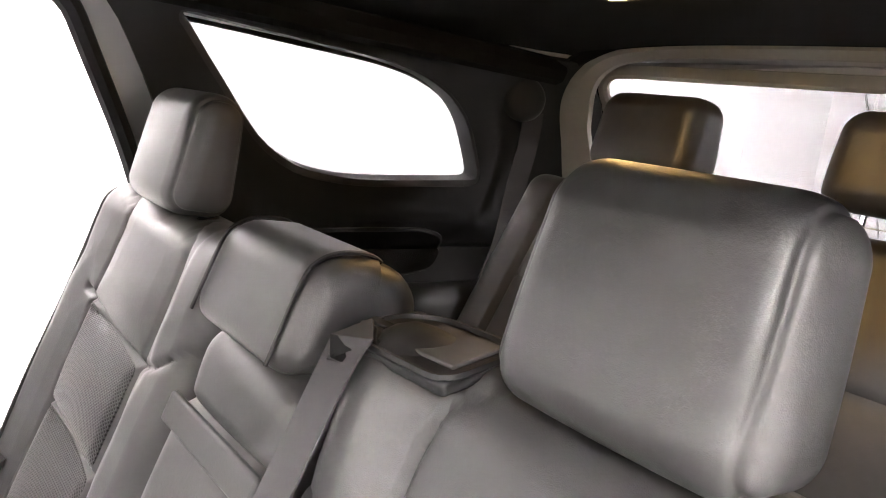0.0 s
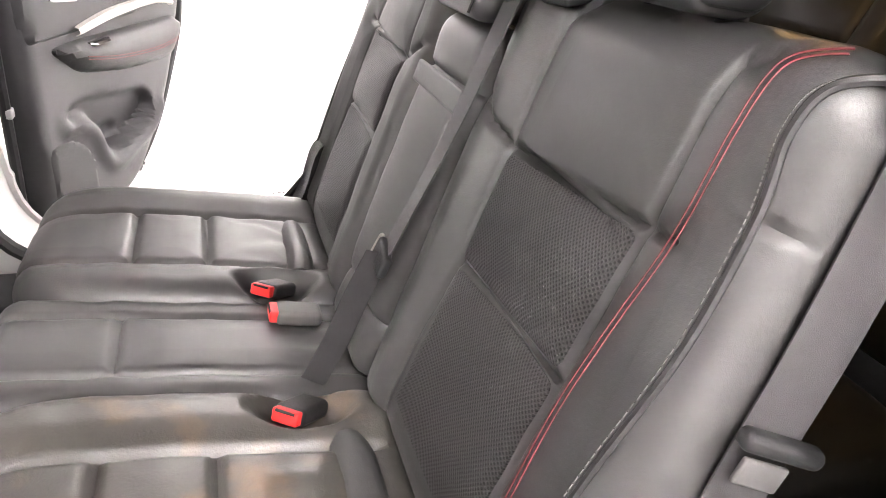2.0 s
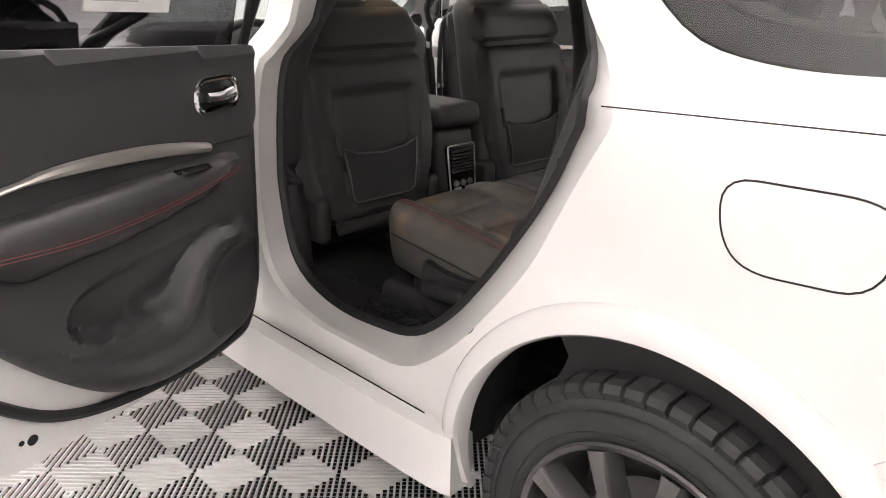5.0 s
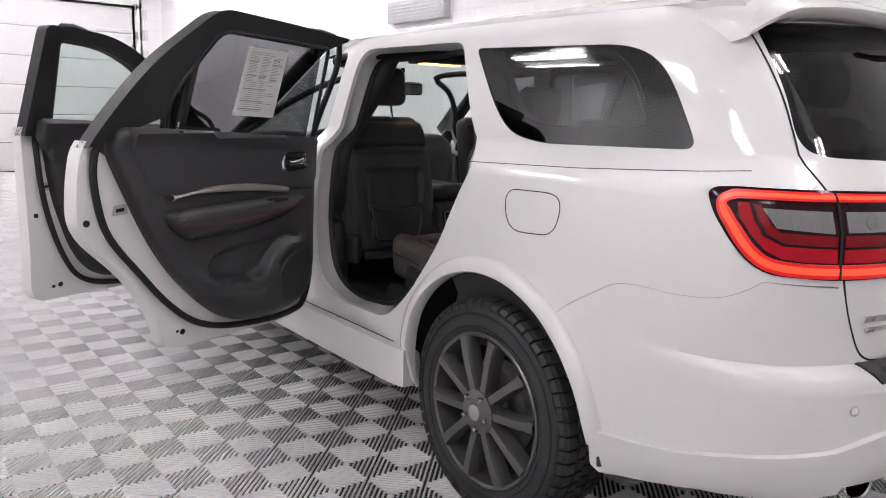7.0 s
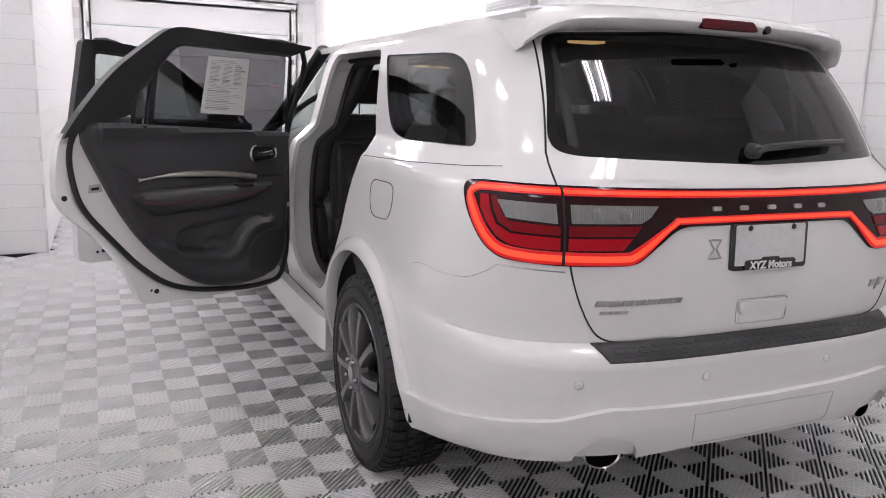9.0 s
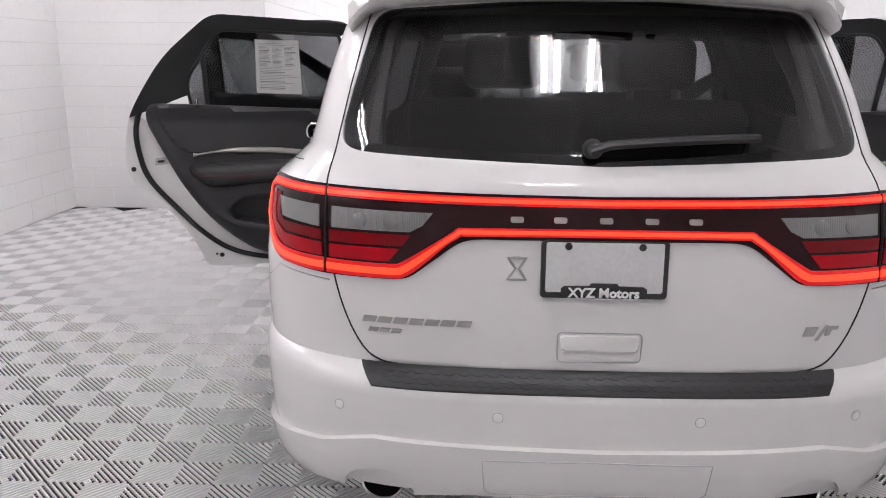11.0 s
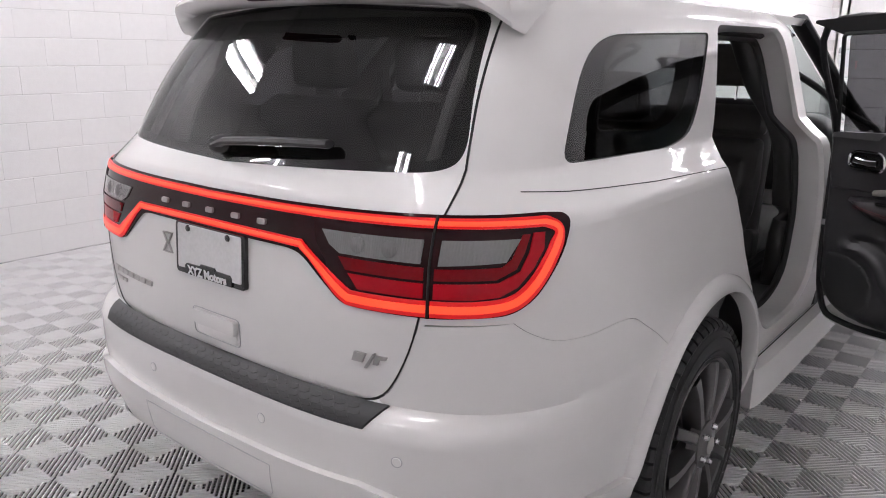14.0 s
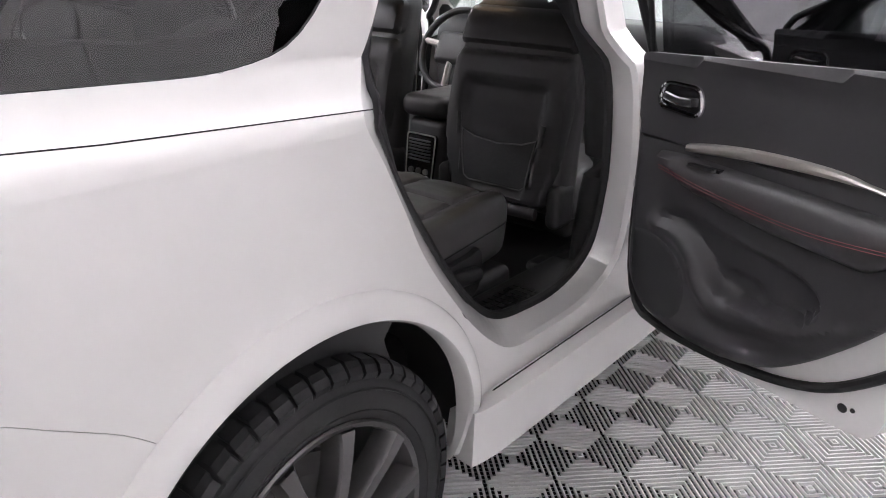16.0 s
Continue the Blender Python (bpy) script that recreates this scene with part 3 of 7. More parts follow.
far_tiles += near_tiles[300:]
for c in near_tiles[:300]:
    t = part("tile", tile_me, TILE, floor)
    t.matrix_world = Matrix.Translation(c) @ Matrix.Rotation(radians(45 + TURN), 4, "Z")
base = [tuple(v.co) for v in tile_me.vertices]
polys = [tuple(p.vertices) for p in tile_me.polygons]
rest = join(*[moved((base, polys), Matrix.Translation(c) @ Matrix.Rotation(radians(45 + TURN), 4, "Z")) for c in far_tiles])
bm = bmesh.new()
cut_me = mesh_of(*join(*[moved((base, polys), Matrix.Translation(c) @ Matrix.Rotation(radians(45 + TURN), 4, "Z")) for c in edge_tiles]), 0)
bm.from_mesh(cut_me)
for co, no in (((X1, 0, 0), (1, 0, 0)), ((X0, 0, 0), (-1, 0, 0)), ((0, Y0R, 0), (0, -1, 0))):
    bmesh.ops.bisect_plane(bm, geom=bm.verts[:] + bm.edges[:] + bm.faces[:], plane_co=co, plane_no=no, clear_outer=True)
bm.to_mesh(cut_me)
bm.free()
part("tile_edge", cut_me, TILE, floor, "ribbed grey plastic floor tiles cut at the walls")["kind"] = "stuff"
part("tile_field", mesh_of(*rest, 0), TILE, floor, "ribbed grey plastic floor tiles further off")["kind"] = "stuff"

# ---------------------------------------------------------------- the car's outer surface
# Half-width and rear end against height; plan outlines are straight sides with super-elliptic ends.
PZ = [0.27, 0.34, 0.42, 0.46, 0.50, 0.55, 0.65, 0.74, 0.765, 0.780, 0.787, 0.87, 1.00, 1.12, 1.185, 1.21, 1.235, 1.29, 1.37, 1.45, 1.53, 1.60, 1.66, 1.70, 1.72]
PW = [0.82, 0.86, 0.880, 0.888, 0.895, 0.900, 0.908, 0.91, 0.91, 0.91, 0.91, 0.912, 0.907, 0.894, 0.880, 0.868, 0.835, 0.778, 0.757, 0.738, 0.718, 0.698, 0.676, 0.640, 0.61]
PR = [-0.90, -0.98, -1.06, -1.095, -1.110, -1.118, -1.125, -1.125, -1.108, -1.087, -1.068, -1.070, -1.070, -1.062, -1.052, -1.045, -1.038, -1.004, -0.957, -0.905, -0.848, -0.79, -0.741, -0.715, -0.70]
PN = [4.0, 4.0, 4.2, 4.4, 4.4, 4.5, 4.5, 4.5, 4.5, 4.5, 4.5, 4.6, 4.7, 4.8, 4.8, 5.0, 5.2, 5.6, 6.0, 6.4, 6.6, 6.8, 6.8, 6.8, 6.8]
PF = [3.80, 3.86, 3.90, 3.92, 3.93, 3.94, 3.94, 3.94, 3.94, 3.94, 3.94, 3.92, 3.84, 3.40, 2.95, 2.80, 2.74, 2.62, 2.44, 2.25, 2.08, 1.92, 1.80, 1.72, 1.68]
PB = [0.045, 0.045, 0.045, 0.045, 0.045, 0.045, 0.045, 0.045, 0.045, 0.045, 0.045, 0.045, 0.045, 0.045, 0.05, 0.06, 0.075, 0.095, 0.10, 0.10, 0.10, 0.10, 0.10, 0.10, 0.10]


def rear_end(z):
    """The rear end at the middle; the window bulges evenly."""
    if 1.29 <= z <= 1.66:
        k = (z - 1.29) / 0.37
        return -1.004 + (0.50 * k + 0.21 * k * k) * 0.37
    return float(np.interp(z, PZ, PR))


ENDL = 0.9


def outline(z):
    """Half plan outline at a height: x, y and length from the rear centre round to the front centre."""
    w, n, yf, BOW = (float(np.interp(z, PZ, q)) for q in (PW, PN, PF, PB))
    yr = rear_end(z)
    t = np.linspace(0, math.pi / 2, 60)
    ex, ey = w * np.sin(t) ** (2 / n), yr + ENDL - ENDL * np.cos(t) ** (2 / n)
    ex[0] = 0.0
    ey = ey + BOW * ((ex / w) ** 2 - 1) * np.cos(t) ** 0.5 + BOW * np.cos(t) ** 0.5
    ey[-1] = yr + ENDL
    ey = np.maximum.accumulate(ey)
    fl = 0.7
    fx, fy = w * np.cos(t) ** (2 / 2.6), yf - fl + fl * np.sin(t) ** (2 / 2.6)
    sy = np.linspace(yr + ENDL, yf - fl, 60)[1:-1]
    x = np.r_[ex, np.full(len(sy), w), fx]
    y = np.r_[ey, sy, fy]
    s = np.r_[0, np.cumsum(np.hypot(np.diff(x), np.diff(y)))]
    return x, y, s


LEVELS = np.array(sorted(set(PZ) | set(np.round(np.arange(0.28, 1.72, 0.02), 3))))
OUT = [outline(z) for z in LEVELS]


def flare(y, z):
    """How far the wheel-arch lip stands out."""
    r = math.hypot(y, z - 0.385)
    return 0.016 * math.exp(-((r - 0.475) / 0.06) ** 2) if z > 0.25 and y < 1.0 else 0.0


def raw(s, z):
    z = min(max(z, 0.28), 1.7199)
    k = min(max(int(np.searchsorted(LEVELS, z)) - 1, 0), len(LEVELS) - 2)
    f = (z - LEVELS[k]) / (LEVELS[k + 1] - LEVELS[k])
    a, b = OUT[k], OUT[k + 1]
    x = np.interp(s, a[2], a[0]) * (1 - f) + np.interp(s, b[2], b[0]) * f
    y = np.interp(s, a[2], a[1]) * (1 - f) + np.interp(s, b[2], b[1]) * f
    return float(x), float(y)


def skin(s, z, d=0.0):
    """A point of the right-hand side of the body, d metres out of the skin."""
    x, y = raw(s, z)
    fl = flare(y, z) if x > 0.6 else 0.0
    if d or fl:
        x2, y2 = raw(s + 0.006, z)
        x1, y1 = raw(s - 0.006, z) if s > 0.006 else (-x2, y2)
        t = Vector((x2 - x1, y2 - y1, 0)).normalized()
        xa, ya = raw(s, z + 0.006)
        xb, yb = raw(s, z - 0.006)
        v = Vector((xa - xb, ya - yb, 0.012))
        n = t.cross(v).normalized()
        return Vector((x + fl, y, z)) + n * d
    return Vector((x, y, z))


@functools.lru_cache(None)
def level(z):
    """The outline at any height: lengths, x and y, blended between two levels."""
    z = min(max(z, 0.28), 1.7199)
    k = min(max(int(np.searchsorted(LEVELS, z)) - 1, 0), len(LEVELS) - 2)
    f = (z - LEVELS[k]) / (LEVELS[k + 1] - LEVELS[k])
    a, b = OUT[k], OUT[k + 1]
    s = np.unique(np.r_[a[2], b[2]])
    mix = lambda i: np.interp(s, a[2], a[i]) * (1 - f) + np.interp(s, b[2], b[i]) * f
    return s, mix(0), mix(1)


def at_y(y, z):
    """Length along the outline at which the side stands at y."""
    s_, x_, y_ = level(round(float(z), 5))
    return float(np.interp(y, y_, s_))


def at_x(x, z):
    s_, x_, y_ = level(round(float(z), 5))
    k = int(x_.argmax()) + 1
    return float(np.interp(x, x_[:k], s_[:k]))


def side_poly(points, step=0.02):
    """An outline given by y and z on the side, as length and height."""
    pts = dense(points, step)
    fine = []
    for a, b in zip(pts, pts[1:] + pts[:1]):
        n = 12 if min(a[1], b[1]) < 0.80 and max(a[1], b[1]) > 0.765 else 1
        fine += [(a[0] + (b[0] - a[0]) * k / n, a[1] + (b[1] - a[1]) * k / n) for k in range(n)]
    return [(at_y(y, z), z) for y, z in fine]


def rear_poly(points, step=0.02):
    return [(at_x(x, z), z) for x, z in dense(points, step)]


def panel(poly, holes=(), d=0.0, thick=0.012, step=0.02, both=False):
    """A sheet of the body inside an outline in (s, z). both: mirrored and joined across the middle."""
    q = np.asarray(poly)
    lo, hi = q.min(0), q.max(0)
    us = np.linspace(lo[0], hi[0], max(3, int((hi[0] - lo[0]) / step) + 1))
    vs = [lo[1]] + [z for z in LEVELS if lo[1] + 0.004 < z < hi[1] - 0.004] + [hi[1]]
    if step < 0.02:
        vs = list(np.linspace(lo[1], hi[1], max(3, int((hi[1] - lo[1]) / step) + 1)))
    pts, fs = cut_grid(us, vs, poly, holes)
    return shell([skin(s, z, d) for s, z in pts], [skin(s, z, d - thick) for s, z in pts], fs)


def line_on(poly, r=0.0025, d=0.0005, closed=False, sides=6):
    """A thin raised or sunk line along the skin."""
    pts = [skin(s, z, d) for s, z in poly]
    ups = [(skin(s, z, 0.02) - skin(s, z, 0.0)).normalized() for s, z in poly]
    return sweep(pts, ring(r, sides), closed, ups)


# outlines on the side, in y and z
QW = rounded([(0.365, 1.612), (-0.36, 1.592), (-0.50, 1.52), (-0.645, 1.300), (-0.05, 1.288), (0.13, 1.33)], [0.03, 0.12, 0.12, 0.045, 0.10, 0.16])
RDO = rounded([(0.455, 1.640), (0.29, 1.33), (0.150, 1.200), (0.222, 1.045), (0.285, 0.905), (0.475, 0.675), (0.64, 0.555), (1.02, 0.55), (1.20, 0.62), (1.235, 0.80), (1.235, 1.30), (1.185, 1.645)],
              [0.05, 0.10, 0.03, 0.08, 0.10, 0.10, 0.08, 0.10, 0.09, 0.08, 0.15, 0.09])
RDI = rounded([(0.46, 1.612), (0.33, 1.36), (0.275, 1.21), (0.34, 1.02), (0.46, 0.84), (0.60, 0.67), (0.74, 0.56), (1.05, 0.53), (1.25, 0.60), (1.305, 0.80), (1.305, 1.25), (1.245, 1.61)],
              [0.05, 0.10, 0.06, 0.08, 0.10, 0.08, 0.10, 0.12, 0.10, 0.10, 0.15, 0.09])
FDO = rounded([(1.30, 1.640), (1.36, 1.20), (1.36, 0.62), (1.48, 0.55), (2.32, 0.55), (2.42, 0.75), (2.45, 1.15), (1.90, 1.62)], [0.06, 0.2, 0.12, 0.1, 0.14, 0.1, 0.06, 0.12])
ARCH = [(0.468 * math.cos(a), 0.40 + 0.468 * math.sin(a)) for a in np.radians(np.arange(-10, 191, 5))]
ARCH = [(ARCH[0][0] + 0.01, 0.10)] + ARCH + [(ARCH[-1][0] - 0.01, 0.10)]
FARCH = [(3.04 + y, z) for y, z in ARCH]
LAMP_SIDE = [(-0.745, 1.205), (-0.80, 1.08), (-0.885, 1.0)]

qw_s, rdo_s, fdo_s, arch_s, farch_s = (side_poly(p) for p in (QW, RDO, FDO, ARCH, FARCH))

car = thing("car", "white sport utility car with its doors open and tail lamps lit", "car")


def two(name, piece, material, label="", parent=None):
    """The same part on the right and, mirrored, on the left."""
    return [part(name, mesh_of(*p), material, parent or car, label) for p in (piece, mirrored(piece))]


# hatch outline: half, in x and z
HATCH = rounded([(0.0, 0.787), (0.545, 0.787), (0.60, 0.86), (0.645, 0.985), (0.672, 1.21), (0.655, 1.30), (0.585, 1.662), (0.0, 1.692)], [0, 0.06, 0.08, 0.1, 0.1, 0.1, 0.04, 0])[5:-5]
hatch_edge = [(at_x(x, z), z) for x, z in dense(HATCH[1:-1], 0.03, False)]
top_z = 1.70
side_outer = [(s + 0.004, z) for s, z in hatch_edge] + [(at_x(0.585, 1.68) + 0.004, 1.68), (at_x(0.55, top_z), top_z)]
side_outer += [(at_y(y, top_z), top_z) for y in np.arange(-0.5, 1.70, 0.1)]
front_z = [(1.66, 1.70), (1.74, 1.66), (2.10, 1.45), (2.40, 1.29), (2.46, 1.235), (2.5, 1.1), (2.5, 0.9), (2.5, 0.7), (2.5, 0.5), (2.5, 0.30)]
side_outer += [(at_y(y, z), z) for y, z in front_z]
side_outer += [(at_y(y, 0.30), 0.30) for y in np.arange(2.3, 0.45, -0.1)]
side_outer += [(at_y(-0.28, z), z) for z in (0.45, 0.6, 0.70)]
seam_side = [(p.x, p.y) for p in smooth_path([(-0.295, 0.785, 0), (-0.36, 0.838, 0), (-0.45, 0.892, 0), (-0.52, 0.930, 0), (-0.60, 0.940, 0), (-0.70, 0.937, 0), (-0.80, 0.945, 0), (-0.86, 0.972, 0), (-0.89, 0.997, 0)], 4)]
side_outer += [(at_y(y, z), z) for y, z in dense(seam_side, 0.03, False)] + [(at_x(0.655, 0.985) + 0.004, 0.99)]
body_sides = two("body_side", panel(side_outer, [qw_s, rdo_s, fdo_s, arch_s], thick=0.02), PAINT, "white painted body side with wheel arch")



def ring_points(poly, n):
    """Each stretch of an outline split into n."""
    return [tuple(a[i] + (b[i] - a[i]) * k / n for i in (0, 1)) for a, b in zip(poly, poly[1:] + poly[:1]) for k in range(n)]


def deep_x(z, d):
    return float(np.interp(z, PZ, PW)) - d


def jamb_depth(y, z):
    """The rear pillar is thin above the waist."""
    k = min(max((z - 1.15) / 0.15, 0.0), 1.0) * min(max((0.75 - y) / 0.2, 0.0), 1.0)
    return 0.124 - 0.076 * k


oo, ii = ring_points(RDO, 3), ring_points(RDI, 3)
NJ = len(oo)
rows = [[skin(at_y(y, z), z, -0.001) for y, z in oo]]
for k in (0.12, 0.5, 0.9, 1.0):
    rows.append([Vector((deep_x(z0 + (z1 - z0) * k, 0.006 + jamb_depth(y1, z1) * k), y0 + (y1 - y0) * (k ** 0.7 if k < 1 else 1), z0 + (z1 - z0) * (k ** 0.7 if k < 1 else 1))) for (y0, z0), (y1, z1) in zip(oo, ii)])
v = [p for r in rows for p in r]
f = [(r * NJ + i, r * NJ + (i + 1) % NJ, (r + 1) * NJ + (i + 1) % NJ, (r + 1) * NJ + i) for r in range(4) for i in range(NJ)]
two("door_jamb", (v, f), PAINT, "white painted door jamb")
sec = [(0.000, -0.03), (0.0, 0.010), (0.006, 0.019), (0.022, 0.022), (0.046, 0.016), (0.056, 0.004), (0.058, -0.01)]
arcs = np.radians(np.arange(-8, 178, 3))
v, f = [], []
for a in arcs:
    cy, cz = math.cos(a), math.sin(a)
    for dr_, dx in sec:
        y, z = (0.458 + dr_) * cy, 0.40 + (0.458 + dr_) * cz
        zz = min(max(z, 0.30), 1.2)
        x0 = skin(at_y(y, zz), zz).x
        v.append((x0 + dx * (1.0 if z > 0.5 else max(0.4, (z - 0.25) / 0.25)), y, z))
m7 = len(sec)
f = [(i * m7 + j, i * m7 + j + 1, (i + 1) * m7 + j + 1, (i + 1) * m7 + j) for i in range(len(arcs) - 1) for j in range(m7 - 1)]
two("arch_lip", (v, [tuple(reversed(q)) for q in f]), PAINT, "white painted wheel arch lip")

# bumper: from the middle round to the wheel arch, below the hatch and the lamp
half = [(0.0, 0.46), (0.0, 0.784)] + [(at_x(x, z) + 0.003, z - 0.003) for x, z in dense(HATCH[1:], 0.03, False) if z < 0.985] + [(at_x(0.65, 0.985), 0.985)]
half += [(at_y(y, z) - 0.0008, z - 0.0010) for y, z in dense(seam_side[::-1], 0.03, False)]
half += [(at_y(-0.36, 0.70), 0.70), (at_y(-0.42, 0.55), 0.55), (at_y(-0.44, 0.46), 0.46)]
bumper_half = panel(dense(half, 0.03), [arch_s], thick=0.015)
bumper = part("rear_bumper", mesh_of(*join(bumper_half, mirrored(bumper_half))), PAINT, car, "white painted rear bumper")

# lower fascia that stands proud round the exhausts
fz = [(-0.455, 0.492), (-0.60, 0.502), (-0.75, 0.524), (-0.86, 0.550)]
fas = [(at_y(y, z), z) for y, z in dense(fz, 0.04, False)]
fas += [(at_x(0.74, 0.57), 0.574), (at_x(0.67, 0.57), 0.584), (at_x(0.60, 0.60), 0.604), (at_x(0.54, 0.61), 0.616), (at_x(0.3, 0.61), 0.610), (0.0, 0.606), (0.0, 0.475), (at_x(0.30, 0.475), 0.475)]
EXH = [(at_x(0.53 + 0.090 * math.cos(a), 0.48), 0.462 + 0.070 * math.sin(a)) for a in np.linspace(math.pi, 0, 14)]
fas += EXH + [(at_x(0.68, 0.46), 0.458), (at_y(-0.80, 0.44), 0.432), (at_y(-0.62, 0.40), 0.388), (at_y(-0.50, 0.37), 0.366), (at_y(-0.462, 0.38), 0.385)]
fas_half = panel(dense(fas, 0.02), d=0.018, thick=0.05)
part("lower_fascia", mesh_of(*join(fas_half, mirrored(fas_half)), 40), PAINT, bumper, "white lower bumper lip")
TOW = dense([(0.0, 0.487), (at_x(0.255, 0.487), 0.487), (at_x(0.268, 0.5), 0.498), (at_x(0.275, 0.57), 0.578), (0.0, 0.582)], 0.03, False)
tow = line_on(TOW, 0.0016, 0.0182)
part("tow_cover_gap", mesh_of(*join(tow, mirrored(tow))), STEEL, bumper)

# exhaust tips
for side in (1, -1):
    prof = [(0.052, -0.16), (0.052, 0.0), (0.049, 0.004), (0.045, 0.0), (0.045, -0.15)]
    v, f = lathe(prof, 28)
    v = [(y * 1.10, -x, z * 0.84) for x, y, z in v]
    m = Matrix.Translation((side * 0.528, -1.052, 0.462)) @ Matrix.Rotation(radians(side * 10), 4, "Z") @ Matrix.Rotation(radians(-8), 4, "X")
    tip = part("exhaust_tip", mesh_of(*moved((v, f), m)), CHROME, bumper, "polished steel oval exhaust tip")
    v, f = disc(0.046, 20)
    part("exhaust_bore", mesh_of(*moved(([(y * 1.10, 0.10, z * 0.84) for x, y, z in v], f), m), 0), GAP, tip)

# parking sensors
for x in (-0.63, -0.24, 0.24, 0.63):
    s = at_x(abs(x), 0.685)
    p, q = skin(s, 0.685), skin(s, 0.685, 0.02)
    n = (q - p).normalized()
    if x < 0:
        p.x, n.x = -p.x, -n.x
    m = Matrix.Translation(p) @ n.to_track_quat("X", "Z").to_matrix().to_4x4()
    part("parking_sensor", mesh_of(*moved(join(lathe([(0.0, 0.003), (0.0095, 0.003), (0.0105, 0.002), (0.0105, 0.0006), (0.0125, 0.0006), (0.0125, -0.004)], 18)), m)), PAINT_IN, bumper)

    part("sensor_gap", mesh_of(*moved(tube([(0.0008, 0.0125 * math.cos(a), 0.0125 * math.sin(a)) for a in np.linspace(0, 2 * math.pi, 19)[:-1]], 0.0011, 5, True, Vector((1, 0, 0))), m)), STEEL, bumper)

# step pad: dark ribbed plastic on the bumper's top
pad_in = [(-0.545, 0), (0.545, 0), (0.515, 1), (-0.515, 1)]


def pad_point(x, v, d):
    """x across, v from the hatch (1) over the edge (0) down the bumper's face."""
    z = 0.744 + 0.042 * v
    p = skin(at_x(abs(x), 0.765), z, 0.0)
    n = Vector((0, -0.6, 0.8))
    q = p + n.normalized() * d
    q.x = math.copysign(q.x, x) if x else 0.0
    return q


us, vs2 = np.linspace(-0.548, 0.548, 90), np.linspace(0, 1, 13)
pts = [(u, v) for u in us for v in vs2]
fs = [(i * 13 + j, i * 13 + j + 1, (i + 1) * 13 + j + 1, (i + 1) * 13 + j) for i in range(89) for j in range(12)]


def pad_uv(u, v):
    return u * (1 + 0.055 * v), v


padv = shell([pad_point(*pad_uv(u, v), 0.006) for u, v in pts], [pad_point(*pad_uv(u, v), -0.002) for u, v in pts], [tuple(reversed(f)) for f in fs])
pad = part("step_pad", mesh_of(*padv), PLASTIC, bumper, "black textured plastic step pad")
hexes = []
for r in range(4):
    for c in range(30):
        u0 = -0.50 + (c + 0.5 * (r % 2)) * 0.0345
        if abs(u0) < 0.505:
            v0 = 0.10 + r * 0.23
            ringp = [(u0 + 0.0145 * math.cos(a), v0 + 0.105 * math.sin(a)) for a in np.radians(np.arange(0, 360, 60))]
            top = [pad_point(*pad_uv(u, v), 0.0072) for u, v in ringp]
            low = [pad_point(*pad_uv(u0 + (u - u0) * 1.12, v0 + (v - v0) * 1.12), 0.005) for u, v in ringp]
            hexes.append((top + low, [tuple(range(6))] + [(i, i + 6, (i + 1) % 6 + 6, (i + 1) % 6) for i in range(6)]))
for piece in hexes:
    part("pad_stud", mesh_of(*piece, 0), PLASTIC, pad)

# hatch (liftgate)
hz = [(at_x(x, z), z) for x, z in dense(HATCH, 0.02)]
GLASS = rounded([(0.0, 1.275), (0.62, 1.295), (0.648, 1.33), (0.572, 1.645), (0.0, 1.676)], [0, 0.06, 0.05, 0.05, 0])
GLASS[0:6] = [(0.0, 1.275)]
glass_s = rear_poly([(0.0, 1.275)] + [p for p in GLASS if p[0] > 0.01] + [(0.0, 1.676)], 0.02)
hatch_half = panel(hz, [[(-0.1, 1.275)] + glass_s + [(-0.1, 1.676)]], thick=0.03)
hatch = part("liftgate", mesh_of(*join(hatch_half, mirrored(hatch_half))), PAINT, car, "white painted liftgate")
gh = panel(glass_s, d=-0.004, thick=0.004, step=0.03)
rear_glass = part("rear_window", mesh_of(*join(gh, mirrored(gh))), PRIVACY, hatch, "dark tinted rear window")
rear_glass.visible_shadow = False
inner_side(rear_glass, 2)
band = [(s, z) for s, z in glass_s]
inner = [(max(s - 0.028, 0) if s > 0.05 else s, 1.30 + (z - 1.275) * 0.92) for s, z in band]
bh = panel([(-0.001, 1.275)] + band + [(-0.001, 1.676)], [[(-0.1, 1.297)] + [(s, z) for s, z in inner] + [(-0.1, 1.669)]], d=-0.010, thick=0.002)
part("window_border", mesh_of(*join(bh, mirrored(bh))), BLACK_GLOSS, rear_glass, "black ceramic window border")

# roof spoiler with brake lamp
sp = []
for x in np.linspace(-0.645, 0.645, 41):
    k = abs(x) / 0.645
    dz = 0.045 * max(0.0, (k - 0.84) / 0.16) ** 2
    dy = 0.05 * max(0.0, (k - 0.80) / 0.20) ** 2
    yb = -0.815 + 0.075 * k ** 3
    end = min(max((k - 0.86) / 0.08, 0.0), 1.0)
    sp.append([(x, -0.40, 1.752 - 0.05 * k ** 3 - dz), (x, -0.58, 1.757 - 0.045 * k ** 3 - dz), (x, -0.70, 1.738 - 0.04 * k ** 3 - dz), (x, yb + dy, 1.700 - 0.035 * k ** 4 - dz), (x, yb - 0.006 + dy, 1.690 - 0.035 * k ** 4 - dz), (x, yb + 0.004 + dy, 1.672 - 0.030 * k ** 4 - dz), (x, yb + 0.05 + dy, 1.660 - 0.030 * k ** 3 - dz), (x, -0.705 + 0.105 * end, 1.676 - 0.016 * end - 0.030 * k ** 3 - dz), (x, -0.40, 1.738 - 0.048 * end - 0.05 * k ** 3 - dz)])
v = [p for row in sp for p in row]
m9 = 9
